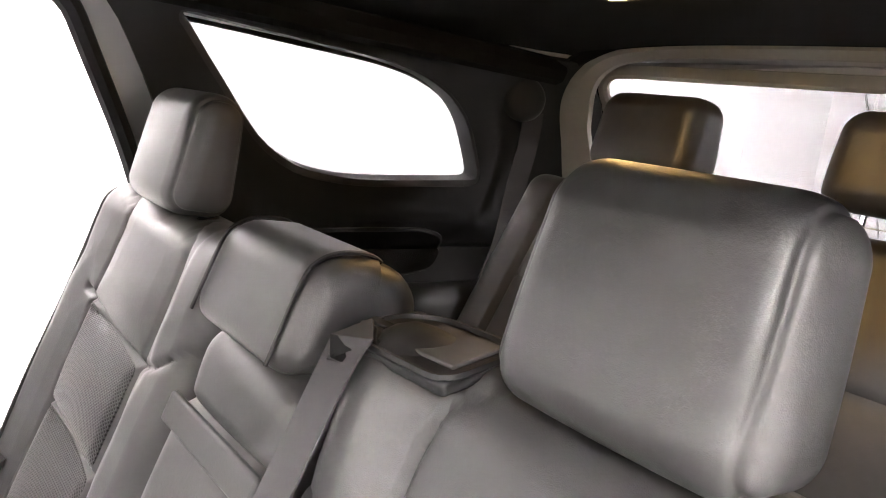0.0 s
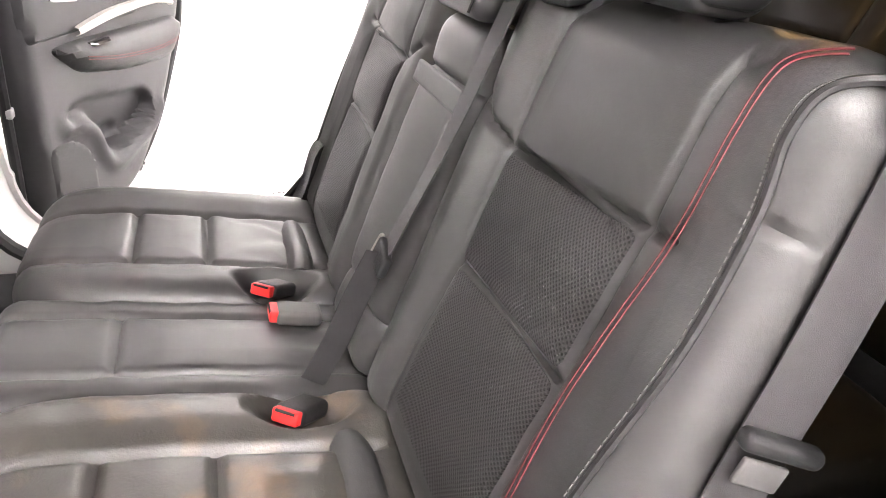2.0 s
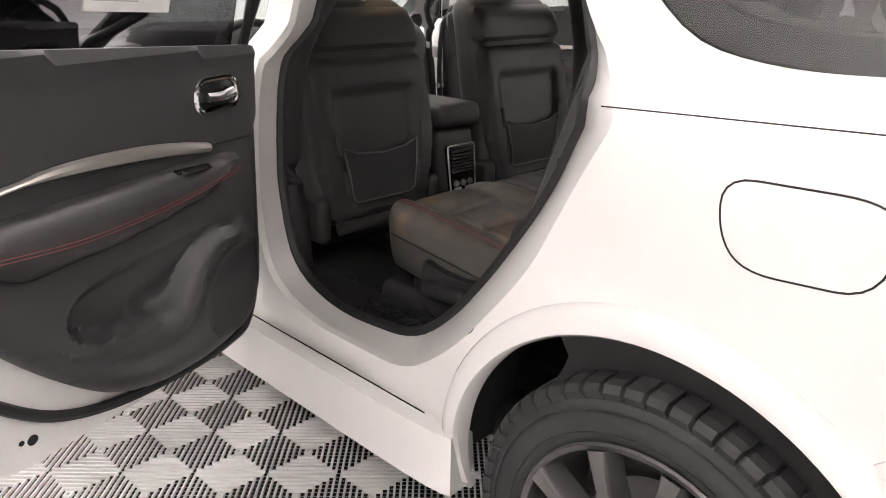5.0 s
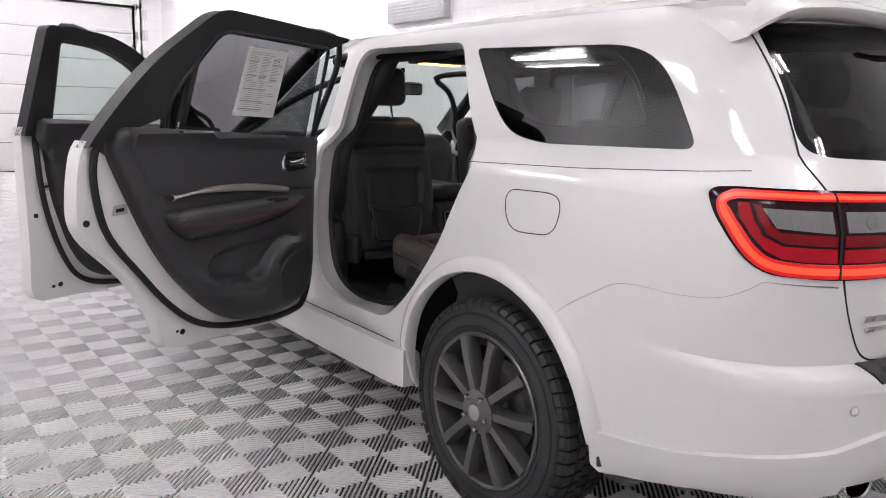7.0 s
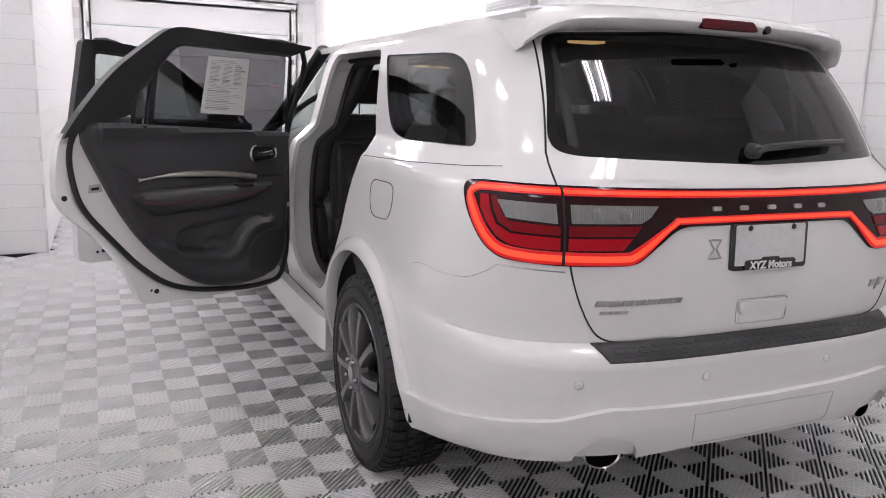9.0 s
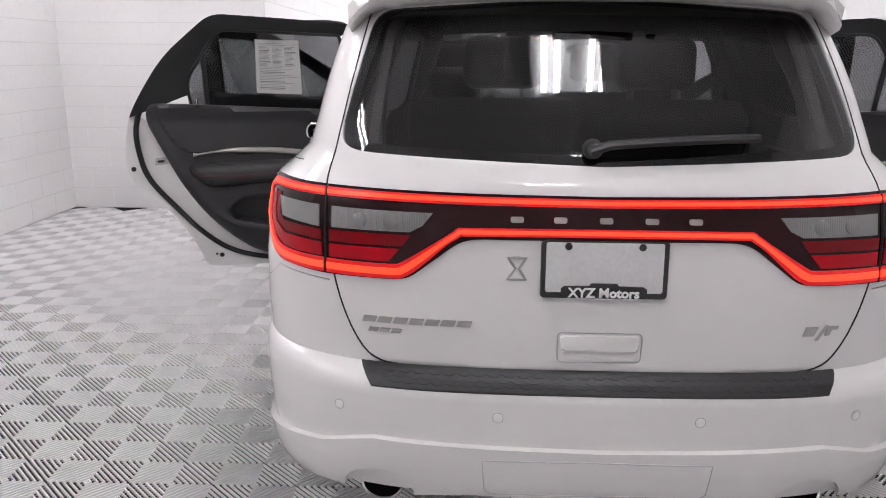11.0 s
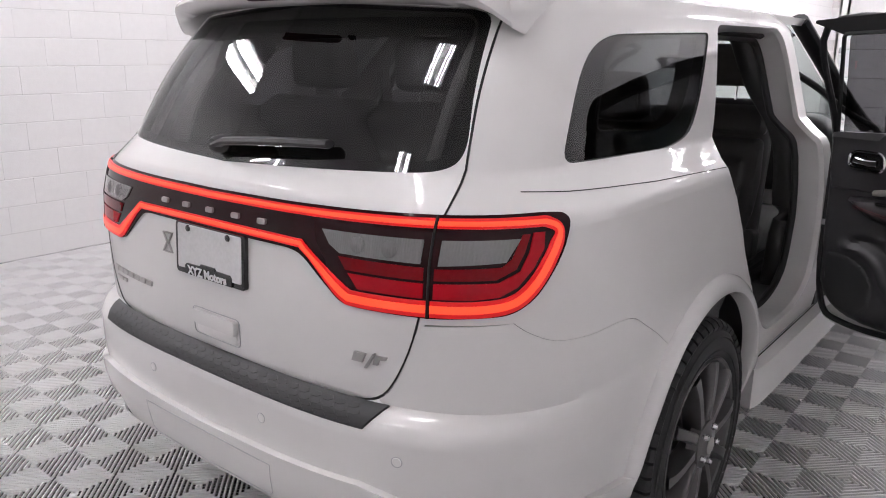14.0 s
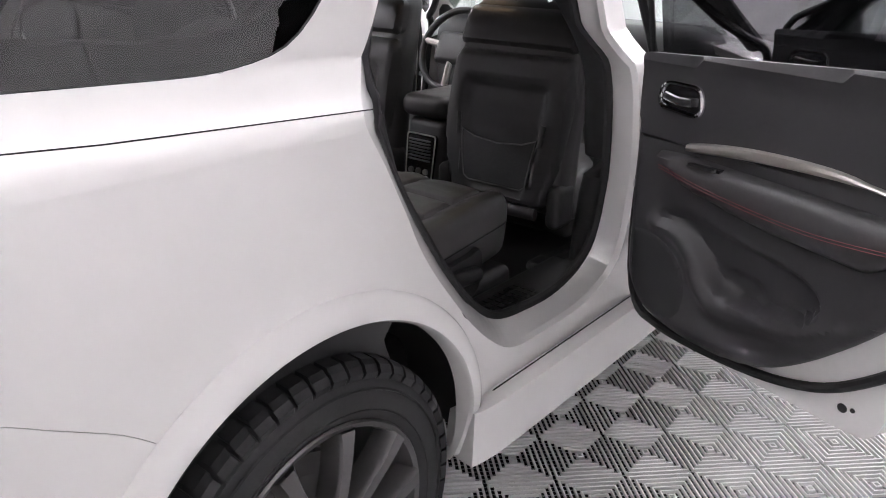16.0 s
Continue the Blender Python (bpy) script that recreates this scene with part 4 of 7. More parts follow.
f = [(i * m9 + j, (i + 1) * m9 + j, (i + 1) * m9 + (j + 1) % m9, i * m9 + (j + 1) % m9) for i in range(40) for j in range(m9)]
f += [tuple(range(m9)), tuple(40 * m9 + j for j in range(m9 - 1, -1, -1))]
spoiler = part("spoiler", mesh_of(v, f, 50), PAINT, hatch, "white roof spoiler")
bl = rounded([(-0.115, 1.672), (0.115, 1.672), (0.102, 1.703), (-0.102, 1.703)], 0.012)
part("brake_lamp", mesh_of(*outline_prism(bl, lambda u, v, d: Vector((u, -0.812 - d - (v - 1.69) * -0.35, v)), 0.016, -0.02, 0.003)), LAMP_OFF, spoiler, "unlit dark red high brake lamp")
part("washer_nozzle", mesh_of(*moved(lathe([(0.0, 0.008), (0.012, 0.006), (0.014, -0.01)], 14), Matrix.Translation((0.16, -0.82, 1.683)) @ Matrix.Rotation(radians(-90), 4, "Z"))), BLACK_GLOSS, spoiler)

# roof and the closed front
rx, ry = np.linspace(-1, 1, 41), np.linspace(-0.66, 1.72, 40)
v = []
for y in ry:
    fall = 0.05 * max(0, (y - 1.0) / 0.72) ** 2 + 0.05 * max(0, (-0.1 - y) / 0.56) ** 2
    for t in rx:
        xx = t * 0.632
        v.append((xx, y, 1.702 + (0.088 - fall) * (1 - abs(t) ** 3.2)))
f = [(i * 41 + j, i * 41 + j + 1, (i + 1) * 41 + j + 1, (i + 1) * 41 + j) for i in range(39) for j in range(40)]
roof = part("roof", mesh_of(*shell(v, [(p[0] * 0.98, p[1], p[2] - 0.03) for p in v], f)), PAINT, car, "white painted roof")

# front end and hood: plain forms in front of the doors
ns = lambda z: OUT[int(np.abs(LEVELS - z).argmin())][2][-1]
fr_out = [(at_y(2.505, z), z) for z in np.arange(1.20, 0.29, -0.05)] + [(ns(0.30), 0.30)] + [(ns(z), z) for z in np.arange(0.35, 1.01, 0.05)] + [(ns(1.02), 1.02), (at_y(3.6, 1.04), 1.04), (at_y(3.0, 1.10), 1.10)]
fh = panel(dense(fr_out, 0.05), [farch_s], thick=0.02, step=0.05)
two("front_fender", fh, PAINT, "white painted front fender")
v, hy, hx = [], np.linspace(2.42, 3.78, 24), np.linspace(-1, 1, 25)
for y in hy:
    w = 0.86 - 0.10 * max(0, (y - 3.0) / 0.8) ** 2
    for t in hx:
        v.append((t * w, y - 0.10 * t * t * max(0, y - 2.9), 1.21 - 0.16 * ((y - 2.42) / 1.36) ** 2 - 0.11 * abs(t) ** 3))
f = [(i * 25 + j, i * 25 + j + 1, (i + 1) * 25 + j + 1, (i + 1) * 25 + j) for i in range(23) for j in range(24)]
part("hood", mesh_of(*shell(v, [(p[0], p[1], p[2] - 0.03) for p in v], f)), PAINT, car, "white painted hood")
# windscreen and pillars
v = []
for kz in np.linspace(0, 1, 12):
    for t in np.linspace(-1, 1, 17):
        v.append((t * (0.70 - 0.14 * kz), 2.58 - 0.86 * kz - 0.13 * t * t * (1 - 0.4 * kz), 1.20 + 0.51 * kz))
f = [(i * 17 + j, i * 17 + j + 1, (i + 1) * 17 + j + 1, (i + 1) * 17 + j) for i in range(11) for j in range(16)]
ws = part("windscreen", mesh_of(*shell(v, [(p[0], p[1] + 0.004, p[2] + 0.003) for p in v], f)), CLEAR, car, "clear windscreen")
ws.visible_shadow = False
for side in (1, -1):
    pts = [(side * 0.80, 2.50, 1.17), (side * 0.72, 2.28, 1.33), (side * 0.655, 1.98, 1.53), (side * 0.60, 1.72, 1.70)]
    part("windscreen_pillar", mesh_of(*sweep(smooth_path(pts, 5), ring(0.045, 10, 1.0, 0.7))), PLASTIC, car)

# ---------------------------------------------------------------- tail lamps, badges, plate
def ribbon(path, w):
    """A strip along an open 2D path, w wide at the top and wider towards the foot of the lamp."""
    P = [Vector(p) for p in path]
    a, b = [], []
    for i, p in enumerate(P):
        t = (P[min(i + 1, len(P) - 1)] - P[max(i - 1, 0)]).normalized()
        n = Vector((-t.y, t.x))
        ww = w * (0.72 + 0.62 * (min(max((1.188 - p.y) / 0.03, 0.0), 1.0) if p.x > gap_s else min(max((1.10 - p.y) / 0.06, 0.0), 1.0)))
        a.append(tuple(p + n * ww / 2))
        b.append(tuple(p - n * ww / 2))
    return a + b[::-1]


def rp(x, z):
    return (at_x(x, z), z)


def sp_(y, z):
    return (at_y(y, z), z)


LO = [(0.0, 1.210), rp(0.3, 1.212), rp(0.6, 1.216), sp_(-0.80, 1.217), sp_(-0.748, 1.213), sp_(-0.739, 1.198), sp_(-0.772, 1.142), sp_(-0.815, 1.088), sp_(-0.850, 1.045), sp_(-0.895, 1.015), rp(0.690, 1.006), rp(0.655, 1.005), rp(0.49, 1.005), rp(0.455, 1.011), rp(0.425, 1.034), rp(0.340, 1.100), rp(0.30, 1.109), (0.0, 1.109)]
lamp_half = panel(dense(rounded(LO, [0, 0, 0, 0.02, 0.02, 0.02, 0.05, 0.05, 0.03, 0.03, 0.03, 0.03, 0.03, 0.03, 0.03, 0.03, 0.03, 0], 4), 0.015), d=0.006, thick=0.03, step=0.02)
lamp = part("tail_lamp", mesh_of(*join(lamp_half, mirrored(lamp_half))), LAMP_BLACK, car, "full-width smoked tail lamp with lit red light bar")
C = [(0.0, 1.194), rp(0.3, 1.196), rp(0.6, 1.200), sp_(-0.84, 1.201), sp_(-0.797, 1.198), sp_(-0.779, 1.182), sp_(-0.797, 1.148), sp_(-0.830, 1.104), sp_(-0.862, 1.064), sp_(-0.895, 1.040), sp_(-0.94, 1.030), rp(0.655, 1.026), rp(0.50, 1.025), rp(0.472, 1.030), rp(0.440, 1.050), rp(0.348, 1.117), rp(0.305, 1.125), (0.0, 1.127)]
cpath = [tuple(p) for p in smooth_path([(*p, 0) for p in C], 5)]
cpath = dense([p[:2] for p in cpath], 0.004, False)
gap_s = at_x(0.662, 1.1)
for lo_, hi_ in ((-1.0, gap_s - 0.003), (gap_s + 0.003, 9.0)):
    run, runs = [], []
    for p in cpath:
        if lo_ < p[0] < hi_:
            run.append(p)
        elif run:
            runs.append(run)
            run = []
    if run:
        runs.append(run)
    for run in runs:
        if len(run) < 3:
            continue
        lhalf = panel(ribbon(run, 0.026), d=0.0095, thick=0.006, step=0.007)
        core = panel(ribbon(run, 0.012), d=0.0115, thick=0.004, step=0.006)
        for piece, inner in ((lhalf, core), (mirrored(lhalf), mirrored(core))):
            bar = part("light_bar", mesh_of(*piece), LED, lamp, "glowing red light bar")
            part("light_core", mesh_of(*inner), LED_CORE, bar, "bright orange-red core of the light bar")


def lens(poly, material, name, d=0.0095):
    p = panel(dense(poly, 0.01), d=d, thick=0.005, step=0.01)
    for piece in (p, mirrored(p)):
        part(name, mesh_of(*piece), material, lamp)


lens([rp(0.40, 1.166), rp(0.645, 1.169), rp(0.645, 1.120), rp(0.455, 1.120), rp(0.425, 1.135)], LAMP_CLEAR, "reverse_lens")
lens([rp(0.678, 1.169), sp_(-0.862, 1.172), sp_(-0.897, 1.126), rp(0.678, 1.118)], LAMP_CLEAR, "reverse_lens")
lens([rp(0.452, 1.114), rp(0.652, 1.114), rp(0.652, 1.086), rp(0.472, 1.086)], LAMP_RED, "red_lens")
lens([rp(0.478, 1.080), rp(0.652, 1.080), rp(0.652, 1.048), rp(0.505, 1.048)], LAMP_LIT, "red_lens")
lens([rp(0.672, 1.112), sp_(-0.905, 1.118), sp_(-0.887, 1.132), sp_(-0.858, 1.180), sp_(-0.843, 1.180), sp_(-0.862, 1.143), sp_(-0.882, 1.113), sp_(-0.915, 1.092), rp(0.672, 1.087)], LAMP_RED, "red_lens")
lens([rp(0.672, 1.081), sp_(-0.912, 1.086), sp_(-0.875, 1.108), sp_(-0.853, 1.143), sp_(-0.836, 1.182), sp_(-0.813, 1.182), sp_(-0.823, 1.148), sp_(-0.851, 1.112), sp_(-0.882, 1.075), sp_(-0.912, 1.056), sp_(-0.948, 1.050), rp(0.672, 1.048)], LAMP_LIT, "red_lens")
for x in (0.50, 0.575):
    pos, out = skin(at_x(x, 1.143), 1.143, 0.011), skin(at_x(x, 1.143), 1.143, 0.03)
    for sgn in (1, -1):
        m = Matrix.Translation(pos) @ (out - pos).to_track_quat("X", "Z").to_matrix().to_4x4()
        piece = moved(lathe([(0.0, 0.004), (0.010, 0.003), (0.018, 0.0), (0.020, -0.004)], 16), m)
        part("reverse_bulb", mesh_of(*(piece if sgn > 0 else mirrored(piece))), LAMP_CLEAR, lamp)

# seams, and a dark line painted along the shoulder crease as its shade
for piece in (line_on([(at_x(x, z), z) for x, z in dense(HATCH[1:-1], 0.03, False)], 0.0026, -0.0005),
              line_on([(s, z) for s, z in [(gap_s, zz) for zz in np.linspace(1.006, 1.215, 14)]], 0.003, 0.008),
              line_on([(at_y(y, z), z) for y, z in dense([(0.19, 1.214), (-0.3, 1.228), (-0.68, 1.248), (-0.80, 1.257)], 0.04, False)], 0.0013, 0.0003)):
    two("gap_crease_shade", piece, GAP)
fuel = rounded([(-0.045, 1.145), (-0.255, 1.150), (-0.295, 1.12), (-0.275, 1.025), (-0.10, 1.015), (-0.055, 1.06)], 0.05)
fuel_line = line_on([(at_y(y, z), z) for y, z in dense(fuel, 0.02)], 0.0016, 0.0003, True)
part("fuel_door", mesh_of(*mirrored(fuel_line)), GAP, car, "round-cornered fuel filler door outline")

# rear wiper
wip = part("wiper", mesh_of(*sweep([skin(at_x(abs(x), z), z, 0.022 + 0.01 * math.sin(i / 9 * 3.14)) * 1 if x >= 0 else Vector((-skin(at_x(-x, z), z, 0.022).x, skin(at_x(-x, z), z, 0.022).y, z)) for i, (x, z) in enumerate([(-0.035 + 0.043 * k, 1.312 + 0.0022 * k) for k in range(10)])], ring(0.012, 8, 1.5, 0.9))), PLASTIC, rear_glass, "black rear wiper arm")
part("wiper_pivot", mesh_of(*moved(lathe([(0.0, 0.036), (0.015, 0.034), (0.021, 0.026), (0.024, 0.0)], 18), Matrix.Translation(Vector((-0.030, skin(0.03, 1.315).y, 1.315))) @ Matrix.Rotation(radians(-90), 4, "Z"))), PLASTIC, wip)

# grab handle recess on the hatch
gp = lambda u, v, d: Vector((u, skin(abs(u), v).y - d, v))
hnd = part("hatch_handle", mesh_of(*outline_prism(rounded([(-0.092, 0.842), (0.092, 0.842), (0.095, 0.882), (-0.095, 0.882)], 0.012), gp, 0.012, -0.01, 0.004), 40), PAINT, hatch)
part("handle_recess", mesh_of(*outline_prism(rounded([(-0.085, 0.815), (0.085, 0.815), (0.088, 0.840), (-0.088, 0.840)], 0.012), gp, 0.0015, -0.01, 0.001), 40), PAINT_IN, hnd)

part("handle_gap", mesh_of(*tube([gp(u, v_, 0.0012) for u, v_ in dense(rounded([(-0.099, 0.811), (0.099, 0.811), (0.101, 0.886), (-0.101, 0.886)], 0.014), 0.02)], 0.0014, 5, True, Vector((0, -1, 0)))), STEEL, hnd)

# licence plate with its frame
plate = part("plate_holder", mesh_of(*outline_prism(rounded([(-0.148, 0.975), (0.148, 0.975), (0.148, 1.113), (-0.148, 1.113)], 0.012), gp, 0.012, 0.0, 0.002), 30), BLACK_GLOSS, hatch, "black number plate frame with dealer lettering")
part("plate_insert", mesh_of(*outline_prism(rounded([(-0.136, 0.990), (0.136, 0.990), (0.136, 1.108), (-0.136, 1.108)], 0.006), gp, 0.0135, 0.008, 0.001), 30), PLATE_WHITE, plate, "blank white plate insert")
part("frame_tab", mesh_of(*outline_prism([(-0.10, 0.977), (0.10, 0.977), (0.10, 1.000), (0.092, 1.006), (0.035, 1.007), (0.03, 1.013), (-0.03, 1.013), (-0.035, 1.007), (-0.092, 1.006), (-0.10, 1.000)], gp, 0.016, 0.008, 0.001), 30), BLACK_GLOSS, plate)
v, f = text_mesh("XYZ Motors", 0.0315, 0.0008, 0.0010)
part("lettering", mesh_of(*moved((v, f), Matrix.Translation((0, skin(0, 0.98).y - 0.0172, 0.9805)) @ Matrix.Rotation(radians(90), 4, "X")), 0), LETTER, plate)
for x in (-0.085, 0.085):
    part("plate_screw", mesh_of(*moved(lathe([(0.0, 0.004), (0.008, 0.003), (0.009, 0.0)], 12), Matrix.Translation((x, skin(0.08, 1.10).y - 0.014, 1.099)) @ Matrix.Rotation(radians(-90), 4, "Z"))), BLACK_GLOSS, plate)

# maker's bars in the lamp strip and on the hatch, drawn as plain shapes
for i, x in enumerate((-0.205, -0.105, 0.0, 0.105, 0.205)):
    p = outline_prism(rounded([(x - 0.015, 1.151), (x + 0.015, 1.151), (x + 0.015, 1.164), (x - 0.015, 1.164)], 0.005), gp, 0.0125, 0.004, 0.001)
    part("badge_bar", mesh_of(*p, 30), BADGE, lamp, "plain satin bar badge")
for x0, x1, z0, z1, sl in ((-0.575, -0.305, 0.893, 0.908, 0.006), (-0.56, -0.475, 0.869, 0.879, 0.005)):
    n = 7 if x1 - x0 > 0.1 else 3
    for k in range(n):
        a, b = x0 + (x1 - x0) * k / n, x0 + (x1 - x0) * (k + 0.86) / n
        p = outline_prism([(a, z0), (b, z0), (b + sl, z1), (a + sl, z1)], gp, 0.005, -0.002, 0.001)
        part("badge_bar", mesh_of(*p, 30), BADGE, hatch, "plain satin bar badge")
for poly in ([(0.485, 0.880), (0.513, 0.880), (0.523, 0.902), (0.492, 0.902)], [(0.518, 0.868), (0.524, 0.868), (0.548, 0.906), (0.542, 0.906)], [(0.541, 0.880), (0.552, 0.880), (0.557, 0.895), (0.572, 0.895), (0.575, 0.902), (0.545, 0.902)]):
    part("badge_bar", mesh_of(*outline_prism(poly, gp, 0.006, -0.004, 0.001), 30), BADGE, hatch, "plain slanted satin badge")
hg = [(-0.225, 1.015), (-0.18, 1.015), (-0.198, 1.042), (-0.181, 1.068), (-0.224, 1.068), (-0.206, 1.042)]
v, f = tube([gp(u, v_, 0.003) for u, v_ in dense(hg, 0.012)], 0.003, 6, True, Vector((0, -1, 0)))
part("emblem", mesh_of(v, f), BADGE, hatch, "plain hourglass-shaped emblem")

# side glass
for nm, poly, material in (("quarter_window", qw_s, PRIVACY),):
    pane = panel(poly, d=-0.004, thick=0.004, step=0.03)
    for ob in two(nm, pane, material, "dark tinted rear quarter window"):
        ob.visible_shadow = False
        inner_side(ob)
    frame_line = line_on(poly, 0.0032, -0.003, True)
    two("window_seal", frame_line, RUBBER)
    cs, cz = np.mean(np.asarray(poly), 0)
    inner = [(at_y(y, z), z) for y, z in rounded([(0.285, 1.600), (-0.20, 1.580), (-0.36, 1.525), (-0.475, 1.362), (-0.10, 1.342), (0.07, 1.378)], [0.05, 0.10, 0.10, 0.05, 0.12, 0.10])]
    two("window_border", panel(poly, [inner], d=-0.0095, thick=0.002), BLACK_GLOSS, "black ceramic window border")

# door opening seals
for poly in (rdo_s, fdo_s):
    if poly is fdo_s:
        pts = [skin(s, z, -0.018) for s, z in poly]
    else:
        pts = [Vector((deep_x(z, 0.006 + jamb_depth(y, z)), y, z)) for y, z in ii]
    two("door_seal", tube(pts, 0.017, 8, True, Vector((1, 0.05, 0.02))), RUBBER)

# sills under the doors
sill_pts = [(0.875, 0.47, 0.398), (0.890, 0.6, 0.398), (0.895, 1.2, 0.398), (0.895, 1.9, 0.398), (0.885, 2.5, 0.398)]
sect = [(-0.055, -0.075), (0.03, -0.085), (0.045, -0.03), (0.035, 0.045), (0.0, 0.075), (-0.055, 0.075)]
two("sill", sweep(smooth_path(sill_pts, 5), [(-a, b) for a, b in sect][::-1]), PAINT, "white painted side sill")
two("gap_crease_shade", tube([(0.893, 0.50, 0.442), (0.896, 0.53, 0.456), (0.900, 0.58, 0.474), (0.902, 1.2, 0.474), (0.902, 2.4, 0.474)], 0.0022, 6), GAP)
# inner walls of the sills and step plates
two("step_plate", box(0.60, 0.80, 0.60, 1.34, 0.44, 0.535, 0.02), PLASTIC, "black plastic step plate")
two("step_plate", box(0.66, 0.90, 1.36, 2.45, 0.46, 0.55, 0.02), PLASTIC)

# wheel housings
two("wheel_liner", shell(*[[(x, math.cos(a) * r, 0.385 + math.sin(a) * r) for a in np.radians(np.arange(0, 181, 10)) for x in (0.60, 0.905)] for r in (0.50, 0.51)], [(2 * i, 2 * i + 1, 2 * i + 3, 2 * i + 2) for i in range(18)]), PLASTIC)
part("underbody", mesh_of(*box(-0.74, 0.74, -0.80, 3.7, 0.36, 0.47, 0.03)), PLASTIC, car, "dark underbody")


# ---------------------------------------------------------------- wheels
def wheel():
    """Local: x outwards, centred on the axle."""
    w = part("wheel", mesh_of(*lathe([(0.05, -0.085), (0.10, -0.09), (0.20, -0.15), (0.228, -0.20)], 40)), RIM, car, "dark grey alloy wheel with all-terrain tyre")
    R = 0.386
    prof = [(0.255, -0.235), (0.270, -0.245), (0.300, -0.258), (0.345, -0.252), (0.366, -0.236), (0.374, -0.215), (0.376, -0.13), (0.374, -0.045), (0.366, -0.022), (0.345, -0.006), (0.312, 0.003), (0.288, 0.001), (0.272, -0.008), (0.262, -0.020)]
    tyre = part("tyre", mesh_of(*lathe(prof, 72)), TYRE, w, "black all-terrain tyre")
    blocks = []
    N = 54

    def blk(a0, a1, x0, x1, skew, r0=0.371, r1=R):
        pts = []
        for r in (r0, r1):
            for a, x in ((a0, x0), (a1, x0 + skew), (a1, x1 + skew), (a0, x1)):
                pts.append((x, r * math.cos(a), r * math.sin(a)))
        return pts, [(4, 5, 6, 7), (0, 1, 5, 4), (1, 2, 6, 5), (2, 3, 7, 6), (3, 0, 4, 7)]

    for k in range(N):
        a, da = 2 * math.pi * k / N, 2 * math.pi / N
        for x_in, x_out, sg in ((-0.066, -0.030, 1), (-0.192, -0.228, -1)):
            a1 = a + da * 0.80
            prof_b = [(x_in, R), (x_out, R - 0.001), (x_out + sg * 0.016, R - 0.007), (x_out + sg * 0.026, R - 0.020), (x_out + sg * 0.022, R - 0.034)]
            vs = [(x, r * math.cos(q + sg * (0.012 if i > 1 else 0)), r * math.sin(q + sg * (0.012 if i > 1 else 0))) for q in (a, a1) for i, (x, r) in enumerate(prof_b)]
            lo = [(x - sg * 0.006, (r - 0.012) * math.cos(q), (r - 0.012) * math.sin(q)) for q in (a, a1) for x, r in prof_b]
            fs = []
            for i in range(4):
                fs.append((i, i + 1, 5 + i + 1, 5 + i))
                fs.append((10 + i, 10 + i + 1, i + 1, i))
                fs.append((5 + i, 5 + i + 1, 15 + i + 1, 15 + i))
            fs.append((0, 5, 15, 10))
            blocks.append((vs + lo, fs))
        for c, (x0, x1) in enumerate(((-0.104, -0.072), (-0.148, -0.110), (-0.188, -0.154))):
            off = da * (0.15 + 0.3 * c)
            blocks.append(blk(a + off, a + off + da * 0.74, x0, x1, 0.008 * (1 if c % 2 else -1)))
    part("tread", mesh_of(*join(*blocks), 0), TYRE, tyre, "chunky tread blocks")
    for r, x in ((0.292, 0.0032), (0.334, 0.0022)):
        part("sidewall_line", mesh_of(*lathe([(r - 0.003, x - 0.003), (r - 0.001, x + 0.001), (r + 0.001, x + 0.001), (r + 0.003, x - 0.003)], 64)), TYRE, tyre)
    part("rim_barrel", mesh_of(*lathe([(0.266, -0.014), (0.271, -0.006), (0.267, -0.001), (0.256, -0.005), (0.250, -0.03), (0.238, -0.07), (0.230, -0.20)], 64)), RIM, w, "dark rim edge")
    part("brake_disc", mesh_of(*lathe([(0.05, -0.10), (0.165, -0.10), (0.165, -0.12), (0.05, -0.12)], 40)), PLASTIC_GREY, w, "grey steel brake disc")
    for k in range(5):
        a = 2 * math.pi * k / 5 + math.pi / 2 + 0.1
        for sgn in (-1, 1):
            root, tip = a + sgn * 0.34, a + sgn * 0.292
            pts = []
            for t in np.linspace(0, 1, 10):
                r = 0.040 + 0.218 * t
                q = root + (tip - root) * t
                wd = 0.027 + 0.004 * (1 - t) ** 3 + 0.012 * t ** 6
                xx = 0.006 + 0.010 * t - 0.012 * t ** 4
                pts.append((r, q, wd, xx))
            vs, fs = [], []
            for r, q, wd, xx in pts:
                c, s = math.cos(q), math.sin(q)
                for off, dx in ((-wd, -0.055), (-wd, -0.006), (-wd * 0.75, 0.002), (wd * 0.75, 0.002), (wd, -0.006), (wd, -0.055)):
                    vs.append((xx + dx, r * c - off * s * 0.6, r * s + off * c * 0.6))
            m = 6
            fs = [(i * m + j, i * m + (j + 1) % m, (i + 1) * m + (j + 1) % m, (i + 1) * m + j) for i in range(9) for j in range(m)]
            part("spoke", mesh_of(vs, fs, 40), RIM, w)
    hub = part("hub", mesh_of(*lathe([(0.0, 0.026), (0.028, 0.026), (0.033, 0.022), (0.050, 0.018), (0.075, 0.014), (0.082, -0.02)], 36)), RIM, w)
    part("centre_cap", mesh_of(*lathe([(0.0, 0.033), (0.018, 0.032), (0.027, 0.028), (0.029, 0.02)], 24)), BADGE, hub, "silver centre cap")
    for k in range(5):
        a = 2 * math.pi * k / 5 + math.pi / 2 - 0.5
        m = Matrix.Translation((0.016, 0.058 * math.cos(a), 0.058 * math.sin(a)))
        part("lug_nut", mesh_of(*moved(lathe([(0.0, 0.018), (0.008, 0.017), (0.0105, 0.010), (0.011, 0.0)], 6), m)), CHROME, hub, "chrome lug nut")
    return w


